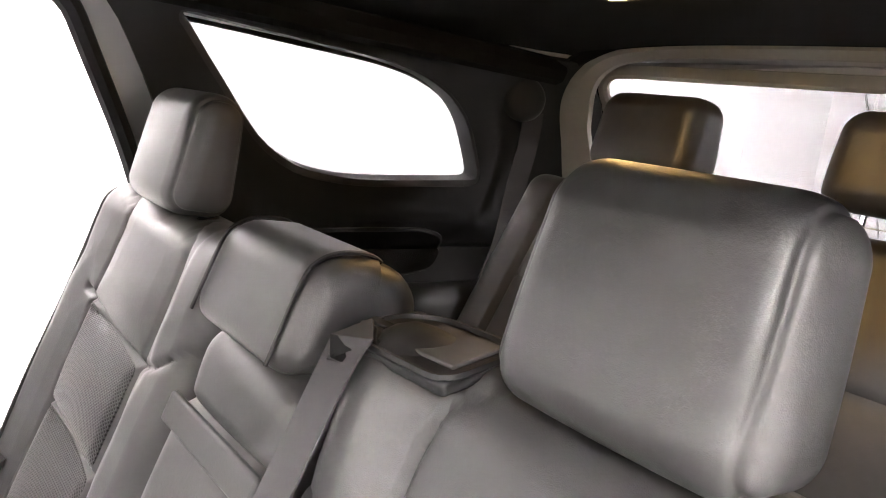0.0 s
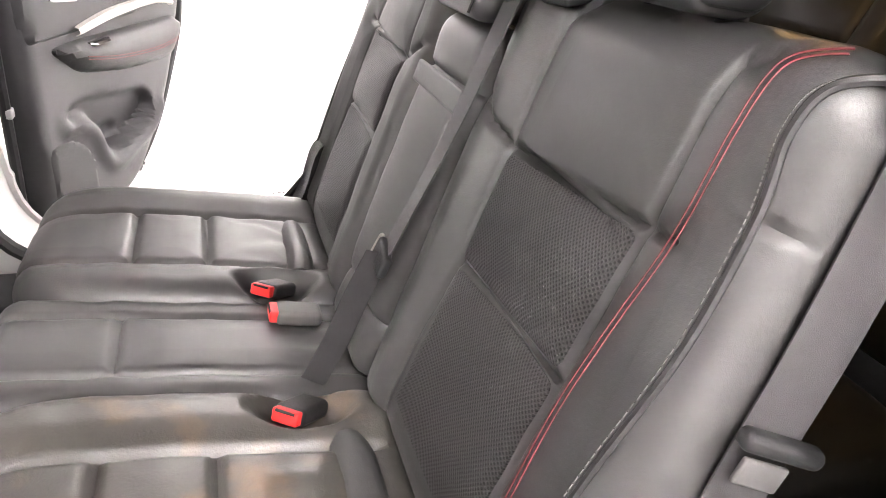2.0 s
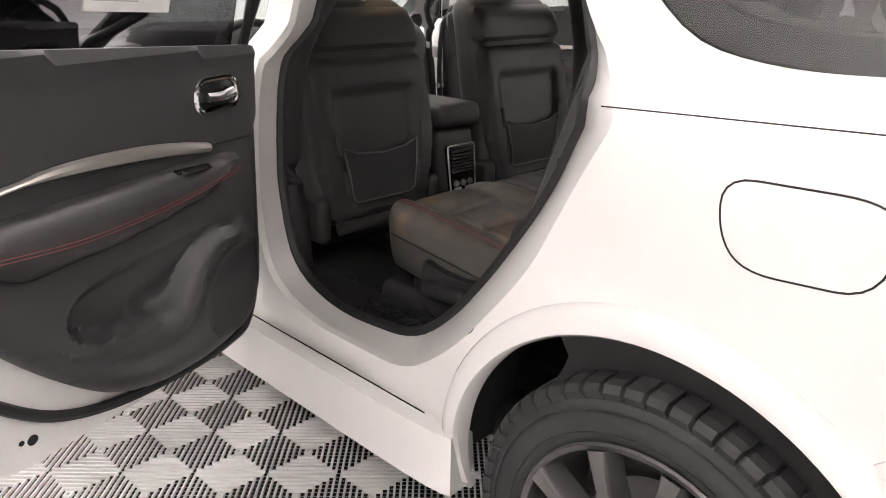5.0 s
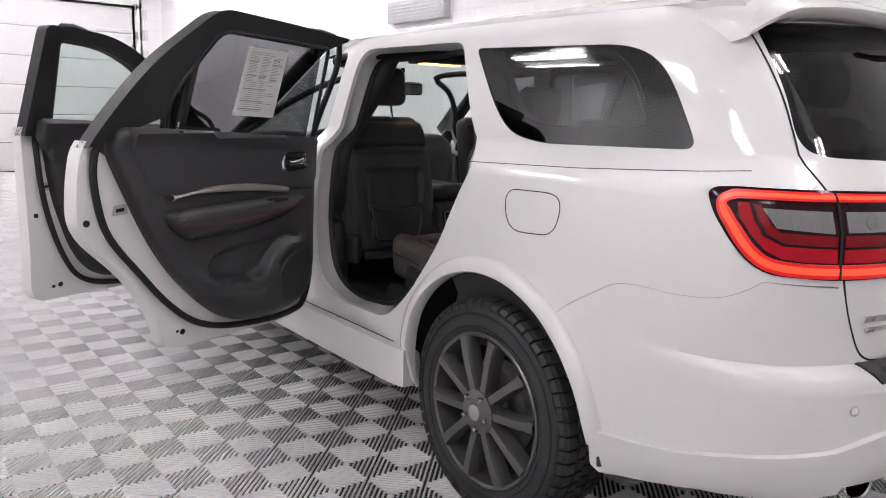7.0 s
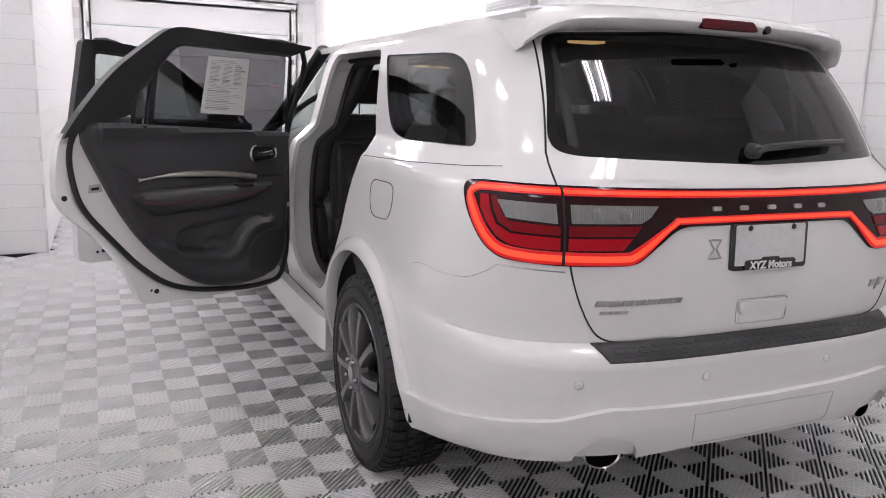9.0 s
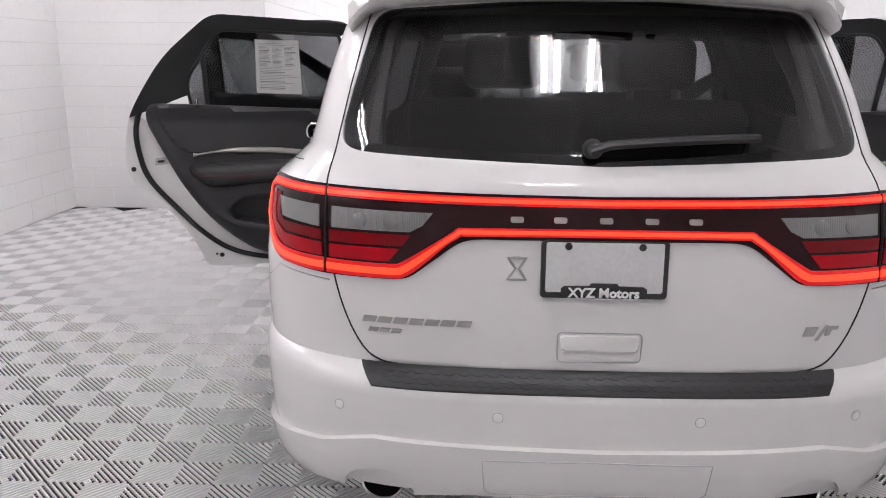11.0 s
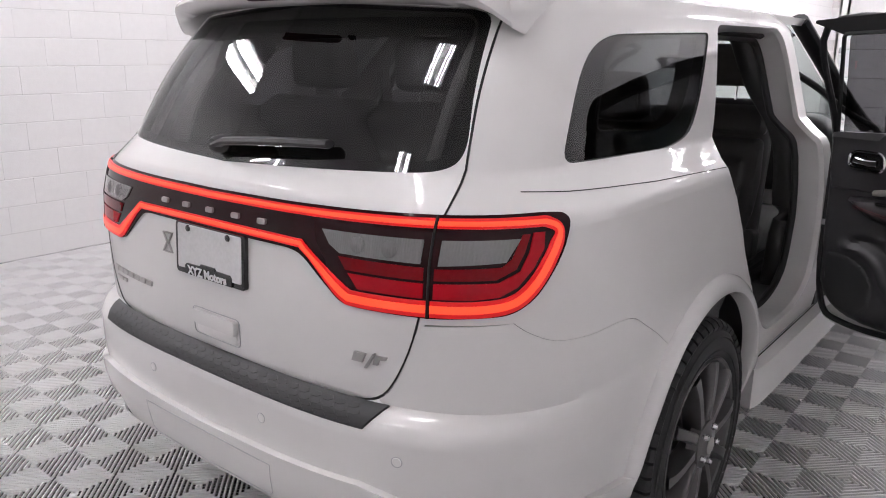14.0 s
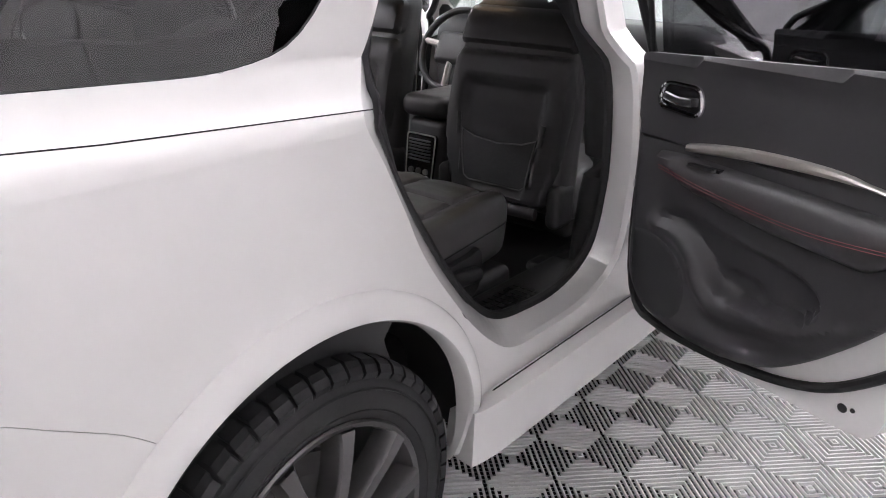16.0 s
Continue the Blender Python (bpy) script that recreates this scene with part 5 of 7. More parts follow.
w1 = wheel()
spots = []
WX = 0.925
w1.matrix_world = pose(WX, 0, 0.385)


def copy_part(ob, m):
    c = copy_thing(ob, m)
    return c


copy_part(w1, pose(-WX, 0, 0.385, 0, 0, 180))
copy_part(w1, pose(WX, 3.04, 0.385, 20, 0, 0))
copy_part(w1, pose(-WX, 3.04, 0.385, 35, 0, 180))

# ---------------------------------------------------------------- open doors
def soft_pad(poly, P, d0, d1, dome=0.0, step=0.02, roll=0.02, extra=None):
    """A padded panel on a door: full height inside, rolling off towards its outline."""
    q = np.asarray(poly)
    lo, hi = q.min(0), q.max(0)
    us = np.linspace(lo[0], hi[0], max(3, int((hi[0] - lo[0]) / step) + 1))
    vs = np.linspace(lo[1], hi[1], max(3, int((hi[1] - lo[1]) / step) + 1))
    pts, fs = cut_grid(us, vs, poly)
    a, b = q, np.roll(q, -1, 0)
    top = []
    for u, v in pts:
        ab = b - a
        t = np.clip((((u, v) - a) * ab).sum(1) / ((ab ** 2).sum(1) + 1e-12), 0, 1)
        dist = float(np.linalg.norm(a + t[:, None] * ab - (u, v), axis=1).min())
        e = min(dist / roll, 1.0)
        top.append(P(u, v, d0 - (d0 - d1) * 0.5 * (1 - math.sqrt(max(0.0, 1 - (1 - e) ** 2))) + dome * min(dist / 0.12, 1.0) + (extra(u, v) * e if extra else 0.0)))
    return shell(top, [P(u, v, d1) for u, v in pts], fs)


def line_dist(u, z, line, closed=False):
    a = np.asarray(line, float)
    a, b = (a, np.roll(a, -1, 0)) if closed else (a[:-1], a[1:])
    ab = b - a
    t = np.clip((((u, z) - a) * ab).sum(1) / ((ab ** 2).sum(1) + 1e-12), 0, 1)
    return float(np.linalg.norm(a + t[:, None] * ab - (u, z), axis=1).min())


def ease(k):
    k = min(max(k, 0.0), 1.0)
    return k * k * (3 - 2 * k)


# scooped pocket in the trim, the ridge that runs round the loudspeaker into the pocket's lip, the armrest's lower line
SCOOP = rounded([(0.115, 0.822), (0.150, 0.866), (0.214, 0.876), (0.309, 0.870), (0.45, 0.850), (0.575, 0.832), (0.635, 0.795), (0.645, 0.74), (0.60, 0.708), (0.516, 0.690), (0.376, 0.668), (0.318, 0.705), (0.281, 0.773), (0.225, 0.809), (0.154, 0.807)], 0.03, 3)
RIDGE = [(p.x, p.y) for p in smooth_path([(0.125, 0.812, 0), (0.20, 0.800, 0), (0.262, 0.758, 0), (0.300, 0.690, 0), (0.365, 0.648, 0), (0.51, 0.668, 0), (0.61, 0.690, 0), (0.69, 0.735, 0)], 4)]


def scoop(u, z):
    """How far the trim stands out (+) or in (-) at a place on the door."""
    r = line_dist(u, z, RIDGE)
    out = 0.017 * math.exp(-(r / 0.025) ** 2)
    if inside(SCOOP, np.array([u]), np.array([z]))[0]:
        e = line_dist(u, z, SCOOP, True)
        low = ease((0.875 - z) / 0.17)
        out -= (0.014 + 0.034 * low) * ease(e / (0.034 - 0.014 * low))
        cup = math.hypot((u - 0.405) / 0.060, (z - 0.722) / 0.034)
        out -= 0.011 * (1 - ease((cup - 0.5) / 0.7))
    if z < 0.90:
        out += 0.012 * ease((0.66 - z) / 0.10)
    return out


DOOR_OUT = rounded([(-0.02, 1.668), (0.315, 1.690), (0.69, 1.706), (0.91, 1.515), (1.03, 1.33), (1.085, 1.22), (1.11, 1.08), (1.11, 0.94), (0.91, 0.75), (0.81, 0.59), (0.765, 0.465), (0.70, 0.452), (0.10, 0.440), (0.0, 0.47)], [0.01, 0.1, 0.06, 0.1, 0.1, 0.06, 0.08, 0.10, 0.1, 0.1, 0.03, 0.03, 0.04, 0.03])
DOOR_GLASS = rounded([(0.09, 1.620), (0.66, 1.637), (0.81, 1.405), (0.785, 1.25), (0.0, 1.20)], [0.02, 0.05, 0.06, 0.02, 0.02])
DOOR_TRIM = rounded([(-0.005, 1.248), (0.80, 1.290), (0.99, 1.30), (1.008, 1.22), (0.94, 1.07), (0.86, 0.90), (0.76, 0.75), (0.63, 0.62), (0.51, 0.535), (0.40, 0.503), (0.22, 0.495), (0.09, 0.53), (0.02, 0.62)], [0.015, 0.05, 0.04, 0.06, 0.1, 0.1, 0.1, 0.1, 0.06, 0.06, 0.08, 0.06, 0.05])
DOOR_SEAL = [(0.02, 1.645), (0.40, 1.668), (0.66, 1.678), (0.88, 1.49), (1.0, 1.32), (1.05, 1.18), (1.044, 1.047), (1.005, 0.925), (0.90, 0.79), (0.767, 0.641), (0.617, 0.536), (0.405, 0.482), (0.11, 0.472), (0.005, 0.56), (-0.01, 1.0), (-0.005, 1.3)]
FDOOR_OUT = rounded([(0.0, 1.20), (0.25, 1.35), (0.62, 1.60), (0.82, 1.675), (1.13, 1.69), (1.135, 1.20), (1.125, 0.50), (1.08, 0.452), (0.05, 0.44), (0.0, 0.50)], [0.03, 0.1, 0.12, 0.1, 0.03, 0.1, 0.04, 0.03, 0.04, 0.04])
FDOOR_GLASS = rounded([(0.20, 1.22), (0.36, 1.36), (0.68, 1.56), (0.84, 1.615), (1.065, 1.63), (1.02, 1.22)], [0.03, 0.08, 0.1, 0.08, 0.03, 0.02])
FDOOR_TRIM = rounded([(0.02, 1.20), (1.05, 1.245), (1.02, 0.95), (0.93, 0.66), (0.80, 0.53), (0.12, 0.50), (0.03, 0.60)], [0.02, 0.03, 0.1, 0.1, 0.08, 0.06, 0.05])
FDOOR_SEAL = [(0.02, 1.20), (0.26, 1.37), (0.64, 1.585), (0.84, 1.648), (1.09, 1.66), (1.08, 1.20), (1.05, 0.90), (0.97, 0.65), (0.85, 0.52), (0.6, 0.475), (0.1, 0.475), (0.02, 0.60)]
REAR_ANGLE, FRONT_ANGLE = 68.8, 67.0


def build_door(side, front):
    """One open door. Local: u from the hinge, z up, d towards the cabin side."""
    hx, hy, ang = (-0.92, 2.42, FRONT_ANGLE) if front else (-0.95, 1.24, REAR_ANGLE)
    a = radians(ang)
    U, N = Vector((-math.sin(a), -math.cos(a), 0)), Vector((math.cos(a), -math.sin(a), 0))
    H = Vector((hx, hy, 0))

    def P(u, z, d):
        lean = 0.19 * max(0.0, z - 1.22) / 0.43
        tuck = -0.03 * max(0.0, (0.75 - z) / 0.3) ** 2
        p = H + U * u + N * (d + lean + tuck)
        return Vector((p.x, p.y, z))

    fix = (lambda pc: pc) if side < 0 else mirrored
    kind = "front" if front else "rear"
    out, gl, tr, se = (FDOOR_OUT, FDOOR_GLASS, FDOOR_TRIM, FDOOR_SEAL) if front else (DOOR_OUT, DOOR_GLASS, DOOR_TRIM, DOOR_SEAL)

    def add(name, pc, material, parent, label="", sm=35):
        return part(name, mesh_of(*fix(pc), sm), material, parent, label)

    us = np.linspace(-0.01, 1.17, 60)
    vs = np.linspace(0.42, 1.71, 64)
    lower = [p for p in out]
    low = [p for p in out if p[1] < 1.262]
    i0 = max(range(len(low)), key=lambda i: math.dist(low[i], low[(i + 1) % len(low)]))
    low = low[i0 + 1:] + low[: i0 + 1]
    pts, fs = cut_grid(us, vs, low)
    d = add("door", shell([P(u, z, 0.012) for u, z in pts], [P(u, z, -0.055) for u, z in pts], fs), PAINT_IN, car, f"open white {kind} door, trimmed in black inside", 40)
    # black window frame
    up = [p for p in out if p[1] > 1.21]
    i0 = max(range(len(up)), key=lambda i: math.dist(up[i], up[(i + 1) % len(up)]))
    up = up[i0 + 1:] + up[: i0 + 1]
    pts, fs = cut_grid(us, vs, up, [gl])
    add("window_frame", shell([P(u, z, 0.040) for u, z in pts], [P(u, z, -0.030) for u, z in pts], fs), PLASTIC, d, "black window frame")
    pane = prism(gl, lambda u, z, dd: P(u, z, dd), 0.004, 0.0, 0.05)
    g = add("door_window", pane, PRIVACY if not front else CLEAR, d, "tinted door window" if not front else "lightly tinted door window")
    g.visible_shadow = False
    if not front:
        inner_side(g)
    add("glass_seal", tube([P(u, z, 0.04) for u, z in dense(gl, 0.03)], 0.008, 6, True, N), RUBBER, g)
    if not front:
        bar = prism([(0.700, 1.225), (0.722, 1.225), (0.742, 1.56), (0.722, 1.60)], P, 0.03, -0.012, 0.05)
        add("division_bar", bar, PLASTIC, g, "black window division bar")
    sm = smooth_path([(*p, 0) for p in se], 5, True)
    add("door_seal", tube([P(p.x, p.y, 0.026) for p in sm], 0.013, 8, True, N), RUBBER, d, "black rubber door seal")
    k = 1.0 if not front else 1.12
    t = add("trim_panel", soft_pad(tr, P, 0.085, 0.012, 0.0, 0.011, 0.05, lambda u, v: scoop((u - (0.02 if front else 0)) / k, v)), TRIM_SOFT, d, "dark grained door trim")
    sx = lambda u: u * k + (0.02 if front else 0)
    add("belt_pad", soft_pad(rounded([(sx(0.0), 1.252), (sx(0.80), 1.294), (sx(0.965), 1.300), (sx(0.955), 1.20), (sx(0.89), 1.09), (sx(0.82), 1.045), (sx(0.02), 1.02)], 0.03), P, 0.094, 0.05, 0.004, 0.02, 0.03), TRIM_SOFT, t)
    strip = [(sx(0.215), 1.040), (sx(0.40), 1.062), (sx(0.62), 1.068), (sx(0.80), 1.050)]
    sw = [P(p.x, p.y, 0.103) for p in smooth_path([(*p, 0) for p in strip], 6)]
    sp3 = []
    n = len(sw)
    vsq, fsq = [], []
    for i, p in enumerate(sw):
        e = 0.015 * (0.35 + 0.65 * math.sin(math.pi * min(1, 0.12 + i / n * 1.2)) ** 0.5) if i < n - 1 else 0.012
        for dz, dn in ((-e, -0.008), (-e * 0.7, 0.004), (0, 0.007), (e * 0.7, 0.004), (e, -0.008)):
            q = p + N * dn
            vsq.append((q.x, q.y, q.z + dz))
    fsq = [(i * 5 + j, i * 5 + j + 1, (i + 1) * 5 + j + 1, (i + 1) * 5 + j) for i in range(n - 1) for j in range(4)]
    add("trim_strip", (vsq, fsq), SATIN, t, "satin silver trim strip")
    arm = rounded([(sx(0.10), 1.010), (sx(0.20), 1.018), (sx(0.82), 1.005), (sx(0.825), 0.965), (sx(0.73), 0.885), (sx(0.45), 0.90), (sx(0.22), 0.935)], 0.035)
    add("armrest", soft_pad(arm, P, 0.132, 0.06, 0.012, 0.015, 0.045), LEATHER_SIDE, t, "black leather door armrest with red stitching")
    for off in (0.0, 0.007):
        st = smooth_path([(sx(0.17), 0.990 - off, 0), (sx(0.35), 0.963 - off, 0), (sx(0.6), 0.948 - off, 0), (sx(0.80), 0.962 - off, 0)], 8)
        add("stitching", tube([P(p.x, p.y, 0.1475) for p in st], 0.0008, 5, False, N), THREAD, t)
    add("switch", soft_pad(rounded([(sx(0.24), 0.998), (sx(0.34), 1.002), (sx(0.34), 1.012), (sx(0.24), 1.010)], 0.004), P, 0.140, 0.10, 0, 0.01, 0.01), BLACK_GLOSS, t)
    hp = rounded([(sx(0.105), 1.128), (sx(0.235), 1.118), (sx(0.248), 1.150), (sx(0.232), 1.190), (sx(0.125), 1.192), (sx(0.10), 1.165)], 0.022)
    hd = add("handle_cup", outline_prism(hp, P, 0.1005, 0.08), BLACK_GLOSS, t)
    add("handle_bezel", tube([P(u, z, 0.102) for u, z in dense(hp, 0.012)], 0.0065, 8, True, N), CHROME, hd, "chrome door handle surround")
    lev = smooth_path([(sx(0.215), 1.152, 0), (sx(0.17), 1.150, 0), (sx(0.125), 1.158, 0)], 6)
    add("door_lever", sweep([P(p.x, p.y, 0.110) for p in lev], ring(0.011, 8, 0.5, 1.0), False, Vector((0, 0, 1))), CHROME, hd, "chrome door lever")
    # speaker bulge and bottle pocket
    sp_o = rounded([(sx(0.045), 0.785), (sx(0.15), 0.778), (sx(0.215), 0.745), (sx(0.255), 0.69), (sx(0.262), 0.60), (sx(0.22), 0.545), (sx(0.12), 0.55), (sx(0.055), 0.62)], 0.04)
    add("speaker_cover", soft_pad(sp_o, lambda u, z, dd: P(u, z, dd + scoop((u - (0.02 if front else 0)) / k, z)), 0.0895, 0.076, 0.0, 0.012, 0.006), PLASTIC, t, "black speaker grille cover")
    # shell details: latch, plugs, lock pin
    e_u = 0.975 if not front else 1.06
    lz = 1.015 if not front else 0.99
    add("latch", outline_prism(rounded([(e_u - 0.055, lz - 0.015), (e_u + 0.005, lz - 0.02), (e_u + 0.0, lz + 0.015), (e_u - 0.05, lz + 0.02)], 0.006), P, 0.0145, 0.0), STEEL, d, "steel door latch")
    add("latch_slot", outline_prism([(e_u - 0.04, lz - 0.006), (e_u - 0.008, lz - 0.008), (e_u - 0.008, lz + 0.004), (e_u - 0.04, lz + 0.006)], P, 0.016, 0.0), GAP, d)
    holes = ((0.69, 0.515, 0.012), (0.715, 0.522, 0.006), (1.078, 0.98, 0.012)) if not front else ((0.98, 0.52, 0.012), (1.015, 0.515, 0.008), (1.09, 0.86, 0.011))
    for u, z, r in holes:
        add("plug", outline_prism([(u + r * math.cos(q), z + r * math.sin(q)) for q in np.linspace(0, 6.28, 14)[:-1]], P, 0.0145, 0.0), RUBBER, d)
    if not front:
        add("lock_pin", tube([P(0.765, 1.27, 0.065), P(0.765, 1.318, 0.06)], 0.004, 8), CHROME, d)
        add("pin_base", outline_prism([(0.765 + 0.008 * math.cos(q), 1.283 + 0.004 * math.sin(q)) for q in np.linspace(0, 6.28, 10)[:-1]], P, 0.09, 0.05), BLACK_GLOSS, d)
    # hinges and check strap
    for z in (0.70, 1.05):
        add("hinge", moved(box(-0.035, 0.035, -0.02, 0.02, -0.03, 0.03, 0.008), Matrix.Translation(P(-0.01, z, -0.02))), PAINT_IN, d)
    add("check_strap", moved(box(-0.06, 0.02, -0.008, 0.008, -0.012, 0.012, 0.004), Matrix.Translation(P(0.0, 0.88, 0.03))), STEEL, d)
    if front:
        # wing mirror
        c = P(0.10, 1.26, -0.17)
        mb = soft_box(0.20, 0.11, 0.17, 0.05, (4, 2, 4))
        mir = add("wing_mirror", moved(mb, Matrix.Translation(c)), BLACK_GLOSS, d, "black wing mirror")
        add("mirror_glass", moved(soft_box(0.165, 0.006, 0.13, 0.0029, (1, 1, 1)), Matrix.Translation(c + Vector((0, -0.056, 0)))), CHROME, mir)
        add("mirror_arm", tube([P(0.10, 1.235, -0.03), c], 0.022, 8), BLACK_GLOSS, mir)
    return d, P, N, fix


for side in (-1, 1):
    for front in (False, True):
        d_ob, P_, N_, fix_ = build_door(side, front)
        if side < 0 and not front:
            left_rear = (d_ob, P_, N_)

# printed sheet behind the left rear window
d_ob, P_, N_ = left_rear
sheet = part("window_sticker", mesh_of(*outline_prism([(0.487, 1.597), (0.281, 1.593), (0.254, 1.334), (0.478, 1.343)], P_, 0.0075, 0.0055), 0), PAPER, d_ob, "white printed sheet stuck to the window")
rng = random.Random(4)


def on_sheet(a, b):
    p0 = Vector((0.487, 1.597)).lerp(Vector((0.281, 1.593)), a)
    p1 = Vector((0.478, 1.343)).lerp(Vector((0.254, 1.334)), a)
    return p0.lerp(p1, b)


bars = []
row = 0.06
while row < 0.94:
    cols = ((0.08, 0.34), (0.38, 0.62), (0.66, 0.92)) if 0.10 < row < 0.48 else ((0.08, 0.92),)
    for c0, c1 in cols:
        e = c0 + (c1 - c0) * rng.uniform(0.55, 1.0)
        hgt = 0.007 if rng.random() < 0.85 else 0.016
        q = [on_sheet(a, b) for a, b in ((c0, row), (e, row), (e, row + hgt), (c0, row + hgt))]
        bars.append(([P_(p.x, p.y, 0.0085) for p in q], [(0, 1, 2, 3)]))
    row += 0.022 if 0.10 < row < 0.48 else 0.03
part("print_bar", mesh_of(*join(*bars), 0), INK, sheet, "rows of small grey print")

# ---------------------------------------------------------------- cabin
part("cabin_floor", mesh_of(*box(-0.76, 0.76, 0.55, 2.45, 0.36, 0.455, 0.02)), CARPET, car, "black carpeted floor")
part("tunnel", mesh_of(*box(-0.10, 0.10, 0.6, 2.4, 0.44, 0.53, 0.05)), CARPET, car)
part("load_floor", mesh_of(*box(-0.70, 0.70, -0.95, 0.6, 0.50, 0.60, 0.02)), CARPET, car, "black carpeted load floor")
hl = []
for y in np.linspace(-0.66, 1.62, 24):
    for t in np.linspace(-1, 1, 21):
        hl.append((t * 0.62, y, 1.655 + 0.035 * (1 - abs(t) ** 3) - 0.03 * max(0, (y - 1.0) / 0.6) ** 2))
f = [(i * 21 + j, i * 21 + j + 1, (i + 1) * 21 + j + 1, (i + 1) * 21 + j) for i in range(23) for j in range(20)]
part("headliner", mesh_of(*shell(hl, [(p[0], p[1], p[2] + 0.01) for p in hl], [tuple(reversed(q)) for q in f])), HEADLINER, car, "black cloth headliner")

# inner trim of the quarter: a dark shell just inside the body with the window cut in it
ins = [(at_y(-0.95, 0.6), 0.58), (at_y(0.30, 0.6), 0.58)] + [(at_y(y, z), z) for y, z in ((0.24, 0.80), (0.12, 1.03), (0.10, 1.20), (0.26, 1.34), (0.40, 1.62), (0.42, 1.69), (-0.60, 1.69), (-0.70, 1.60), (-0.85, 1.30), (-0.95, 1.0))]
qw_in = [(at_y(y, z), z) for y, z in dense(rounded([(0.310, 1.634), (-0.18, 1.608), (-0.36, 1.542), (-0.476, 1.358), (-0.10, 1.337), (0.08, 1.372)], [0.05, 0.10, 0.10, 0.05, 0.12, 0.10]), 0.02)]
two("quarter_trim", panel(dense(ins, 0.03), [qw_in], d=-0.05, thick=0.012), PLASTIC, "dark inner quarter trim")
two("window_reveal", sweep([skin(s, z, -0.035) for s, z in qw_in], [(-0.010, -0.025), (0.010, -0.025), (0.014, 0.0), (0.010, 0.025), (-0.010, 0.025), (-0.014, 0.0)], True, Vector((1, 0, 0.1))), CHARCOAL, "charcoal plastic window surround")
bulge = soft_box(0.10, 0.95, 0.24, 0.05, (2, 8, 4))
two("quarter_armrest", moved(bulge, Matrix.Translation((0.715, -0.35, 0.985))), PLASTIC, "dark moulded armrest beside the third row")
# the recess is no hollow: a dark sheet on the trim paints its shade
rec = rounded([(0.06, 1.262), (-0.36, 1.272), (-0.455, 1.24), (-0.47, 1.14), (-0.40, 1.105), (0.06, 1.12)], 0.05)
rec_s = [(at_y(y, z), z) for y, z in dense(rec, 0.02)]
two("recess_shade", panel(rec_s, d=-0.063, thick=0.006, step=0.03), CARPET, "dark oval sheet for the shade of the recess beside the third row")
two("recess_rim", sweep([skin(s_, z, -0.062) for s_, z in rec_s], ring(0.008, 6), True, Vector((1, 0, 0.1))), PLASTIC)
# pale trim round the liftgate opening, narrow above and broad down the pillars, with a dark header outside it
OPEN_TRIM = [(0.0, -0.560, 1.684), (0.20, -0.560, 1.682), (0.343, -0.560, 1.676), (0.450, -0.562, 1.658), (0.524, -0.572, 1.614), (0.573, -0.600, 1.539), (0.600, -0.660, 1.444), (0.615, -0.72, 1.32), (0.625, -0.78, 1.15), (0.63, -0.84, 0.95)]
op = smooth_path(OPEN_TRIM, 5)
for nm_, lo_, hi_, dy_, m_, lb_ in (("opening_trim", -1.0, 1.0, 0.0, HATCH_TRIM, "pale grey trim round the liftgate opening"), ("opening_header", 1.02, 4.0, 0.015, HEADLINER, "black cloth header over the liftgate")):
    a_ = []
    for i, p in enumerate(op):
        t_ = (Vector(op[min(i + 1, len(op) - 1)]) - Vector(op[max(i - 1, 0)]))
        n_ = Vector((-t_.z, 0, t_.x)).normalized()
        w_ = 0.014 + 0.038 * ease((1.67 - p[2]) / 0.12)
        k_ = (lo_ * w_, hi_ * w_ if hi_ <= 1 else w_ + 0.030)
        if i == 0:
            n_ = Vector((0, 0, 1))
        a_ += [Vector(p) + n_ * k_[0] + Vector((0, dy_ - 0.008, 0)), Vector(p) + n_ * (k_[0] + k_[1]) / 2 + Vector((0, dy_ + 0.010, 0)), Vector(p) + n_ * k_[1] + Vector((0, dy_, 0))]
    fs_ = [(3 * i + j, 3 * i + j + 1, 3 * i + j + 4, 3 * i + j + 3) for i in range(len(op) - 1) for j in (0, 1)]
    if nm_ == "opening_header":
        cut_ = 3 * sum(1 for p in op if p[2] > 1.60)
        a_, fs_ = a_[:cut_], [q for q in fs_ if max(q) < cut_]
    two(nm_, shell([tuple(q) for q in a_], [(q.x, q.y - 0.014, q.z) for q in a_], fs_), m_, lb_)
# round cover on the pillar and the third-row belt below it
cov = lathe([(0.0, 0.012), (0.030, 0.010), (0.042, 0.006), (0.048, 0.0), (0.052, -0.012)], 28)
two("pillar_cover", moved(cov, Matrix.Translation((0.618, -0.492, 1.556)) @ Matrix.Rotation(radians(150), 4, "Z") @ Matrix.Rotation(radians(-6), 4, "Y")), PLASTIC, "round black pillar cover")
# frame round the rear window inside
rw = [(x, z) for x, z in ((-0.585, 1.280), (0.585, 1.280), (0.545, 1.672), (-0.545, 1.672))]
pts = []
for x, z in dense(rounded(rw, 0.07), 0.03):
    p = skin(at_x(abs(x), z), z, -0.045)
    pts.append((math.copysign(p.x, x), p.y, p.z))
part("hatch_trim", mesh_of(*sweep(pts, ring(0.014, 8, 1.2, 0.8), True, Vector((0, 1, 0.3)))), HATCH_TRIM, hatch, "grey inner liftgate trim")
